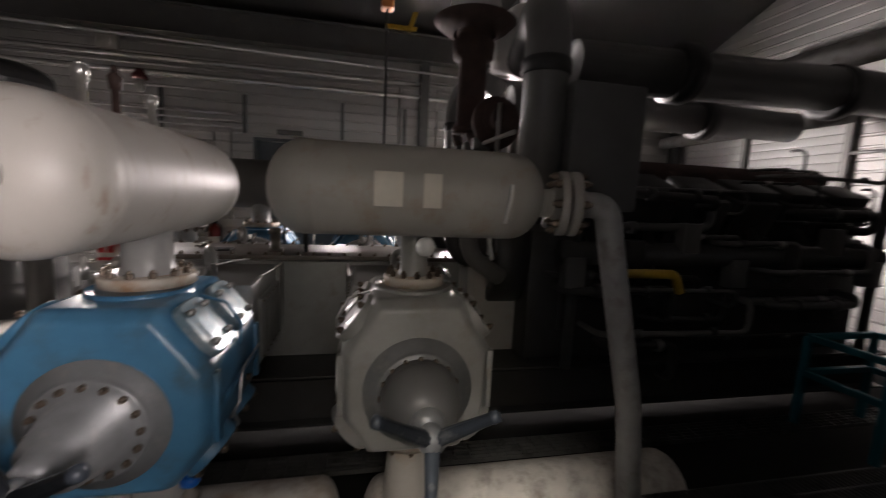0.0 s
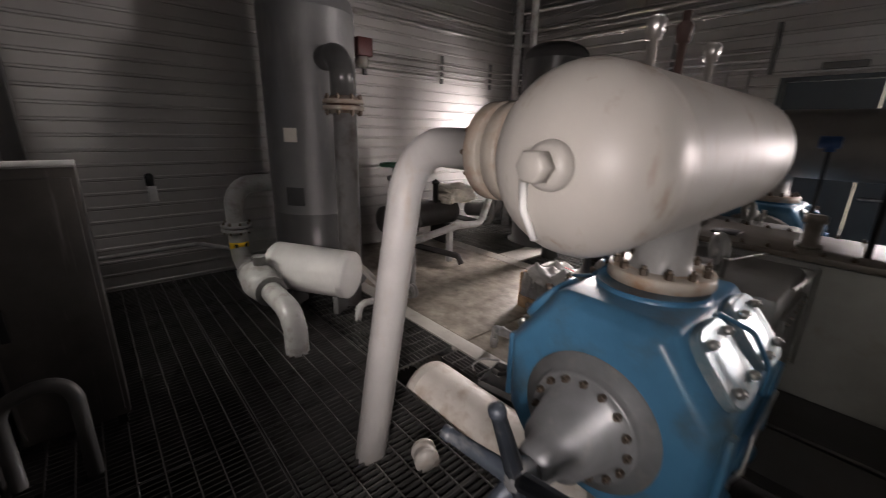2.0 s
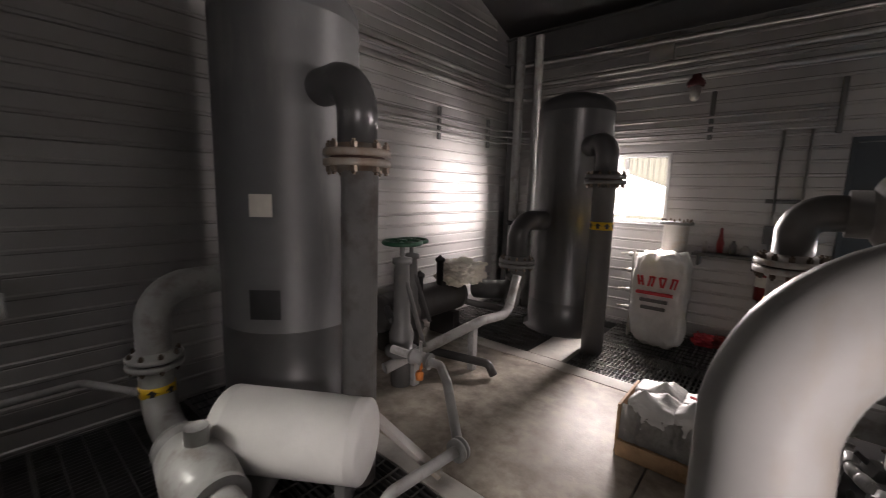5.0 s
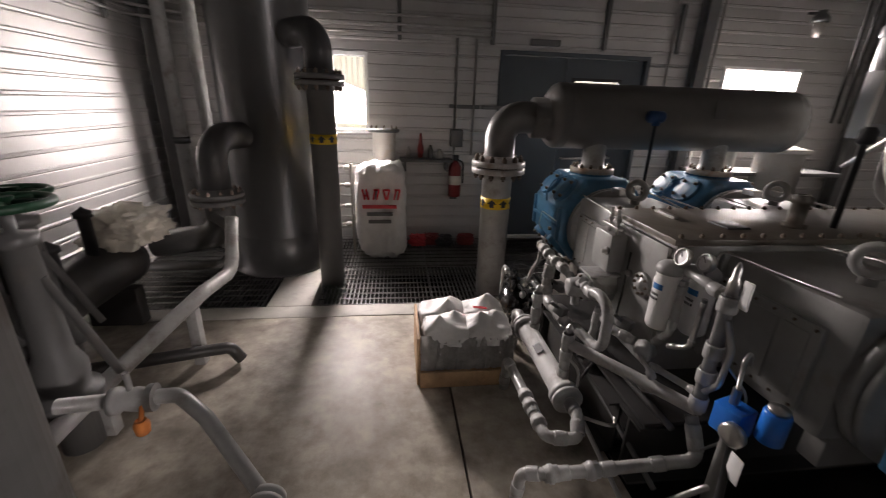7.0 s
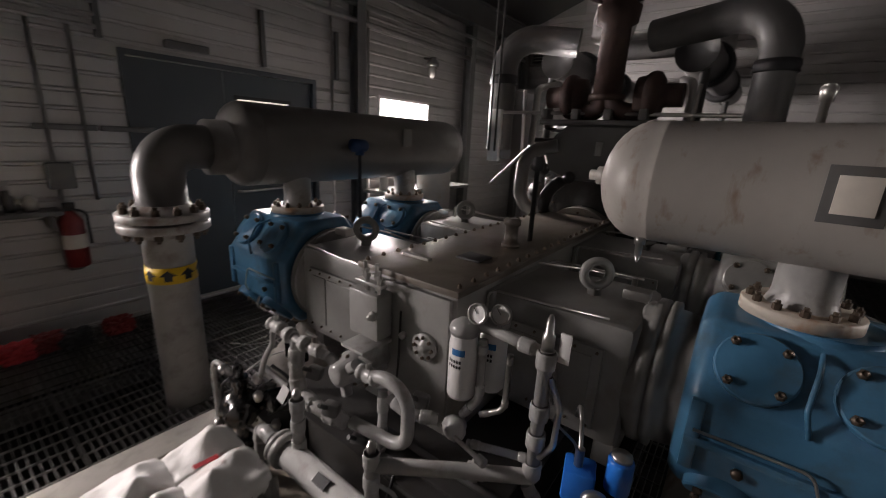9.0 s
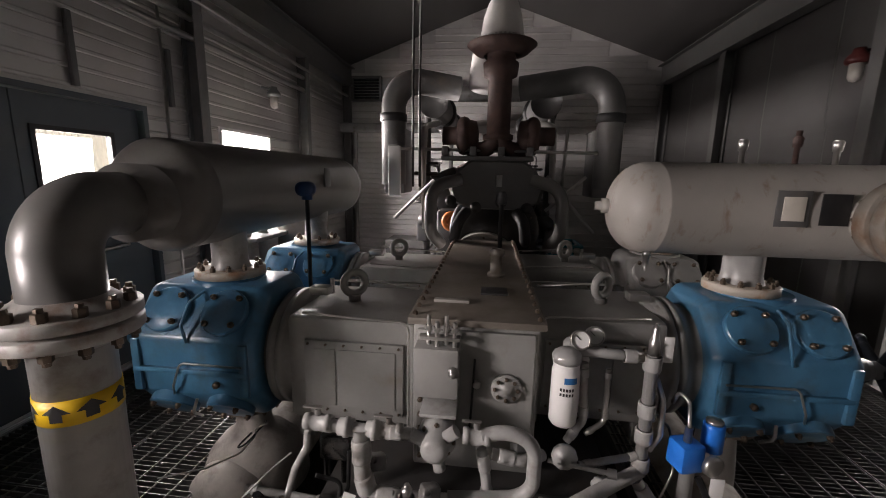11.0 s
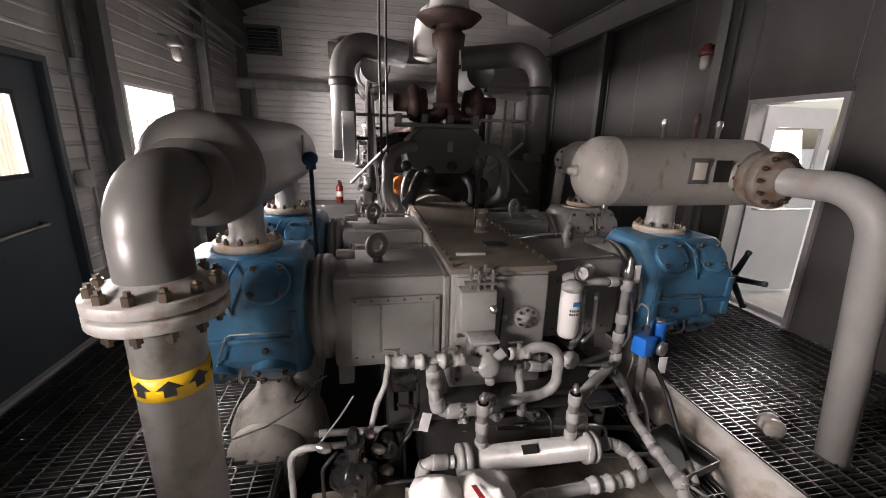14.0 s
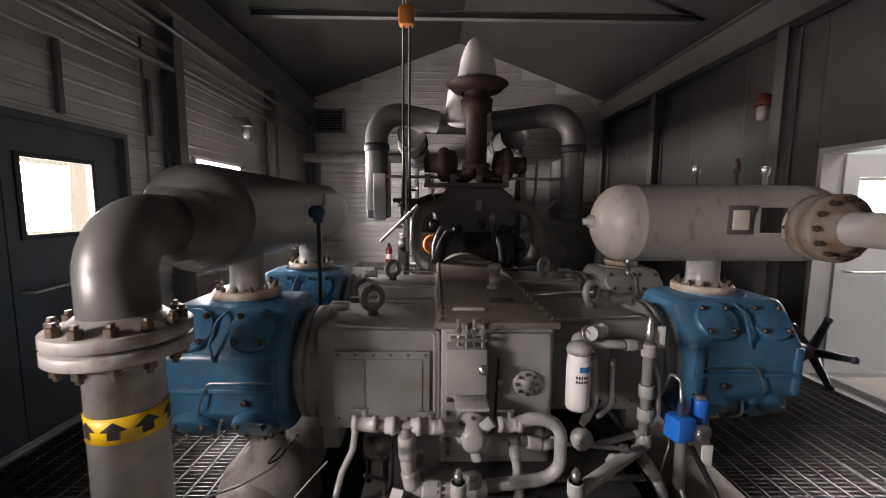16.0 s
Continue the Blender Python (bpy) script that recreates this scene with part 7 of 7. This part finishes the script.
box(bm, (WX + 0.13, 0.87, 0.82), (WX + 0.135, 0.94, 0.96), 0.001)
part("tag", bm, WHITE, bx, "white tag")
cn = conduit([(-2.9, 0.03, 3.1), (-2.9, 0.03, 1.9), (-2.88, 0.06, 1.5)], 0.012, "thin conduit beside the south window")
cn = conduit([(-4.52, 0.04, 3.1), (-4.5, 0.04, 1.9), (-4.5, 0.05, 1.2)], 0.016, "thin conduit beside the south window")
bm = B()
tube(bm, [(-2.6, 0.05, 0.0), (-2.6, 0.05, 0.4), (-2.55, 0.3, 0.5), (-2.5, 0.3, 0.0)], 0.03, 0.1)
tagged(part("hose", bm, BEAM), "short bent grey pipe beside the cabinet", "pipe")

# louvre, east pipes, hoist chain, clutter at the east end
lv = thing("wall_louvre", "dark metal ventilation louvre on the east wall", "vent")
bm = B()
for a, b, c, d in ((5.22, 5.26, 2.96, 3.42), (5.76, 5.8, 2.96, 3.42), (5.26, 5.76, 2.96, 3.0), (5.26, 5.76, 3.38, 3.42)):
    box(bm, (EX - 0.12, a, c), (EX - 0.015, b, d))
part("frame", bm, BEAM, lv, smooth=False)
for k in range(7):
    bm = B()
    obox(bm, pose(EX - 0.07, 5.51, 3.03 + k * 0.053, 0, 35, 0), (0.05, 0.5, 0.005))
    part("slat", bm, BLACK, lv, smooth=False)
ep = thing("header_pipe", "grey header pipe across the east wall", "pipe")
bm = B()
rod(bm, (EX - 0.3, 3.4, 2.45), (EX - 0.3, NY - 0.02, 2.45), 0.09, seg=20)
rod(bm, (EX - 0.32, 2.6, 3.05), (EX - 0.32, 4.4, 3.05), 0.14, seg=24)
part("pipe", bm, PIPE, ep)
hc = thing("chain_hoist", "hanging hoist chain with orange hook block", "hoist")
HX, HY = 0.1, 3.66
bm = B()
box(bm, (HX - 0.05, HY - 0.06, 2.92), (HX + 0.05, HY + 0.06, 3.06), 0.02)
part("hook_block", bm, ORANGE, hc, "orange hook block")
bm = B()
ring(bm, (HX, HY, 3.09), (0, 1, 0), 0.03, 0.01)
part("hook", bm, ORANGE, hc)
for y in (HY - 0.025, HY + 0.025):
    bm = B()
    rod(bm, (HX, y, 3.06), (HX, HY, 4.46), 0.008, seg=6)
    part("hanger", bm, BEAM, hc)
    bm = B()
    tube(bm, [(HX, y, 2.92), (HX, y + 0.005, 2.2), (HX, y, 1.5)], 0.009, 0.1, 6)
    part("chain", bm, ENGINE, hc)
bm = B()
obox(bm, pose(0.55, 5.6, 3.72, 0, 18, 0), (0.06, 0.06, 0.42), 0.01)
obox(bm, pose(0.38, 5.6, 3.55, 0, 0, 0), (0.4, 0.05, 0.05), 0.01)
hj = tagged(part("hoist_arm", bm, CRANEYELLOW), "dull yellow jib arm of a small hoist", "hoist")
# lit clutter beyond the second cylinder
wk = thing("work_stand", "pale equipment stand and tank by the north wall", "equipment")
bm = B()
lathe(bm, (1.55, 5.35, 0.0), (0, 0, 1), [(0, 0.22), (1.15, 0.22), (1.16, 0.27), (1.2, 0.27), (1.21, 0.2), (1.25, 0.05), (1.25, 0)], 32)
part("tank", bm, PALE, wk)
for x in (0.85, 1.15):
    bm = B()
    rod(bm, (x, 5.55, 0.0), (x, 5.55, 1.25), 0.05)
    part("post", bm, PALE, wk)
bm = B()
box(bm, (0.7, 5.35, 0.9), (2.4, 5.75, 0.94), 0.006)
part("shelf", bm, BEAM, wk)
extinguisher(4.1, 4.28, 0.46, 0.4, 0.06)
bm = B()
box(bm, (3.9, 4.0, 0.0), (4.5, 4.9, 0.455), 0.02)
tagged(part("cabinet", bm, BEAM), "low grey cabinet with an extinguisher on it", "cabinet")
# teal stool frame by the south-east corner
ts = thing("stand", "teal painted steel tube stand on the grating", "stand")
for x, y in ((2.9, 2.2), (3.5, 2.2), (2.9, 1.75), (3.5, 1.75)):
    bm = B()
    box(bm, (x - 0.02, y - 0.02, 0.0), (x + 0.02, y + 0.02, 0.62), 0.003)
    part("leg", bm, TEAL, ts)
bm = B()
for z in (0.35, 0.6):
    box(bm, (2.9, 2.18, z), (3.5, 2.22, z + 0.04), 0.003)
    box(bm, (2.9, 1.73, z), (3.5, 1.77, z + 0.04), 0.003)
    for x in (2.9, 3.5):
        box(bm, (x - 0.02, 1.771, z), (x + 0.02, 2.179, z + 0.04), 0.003)
part("rails", bm, TEAL, ts)
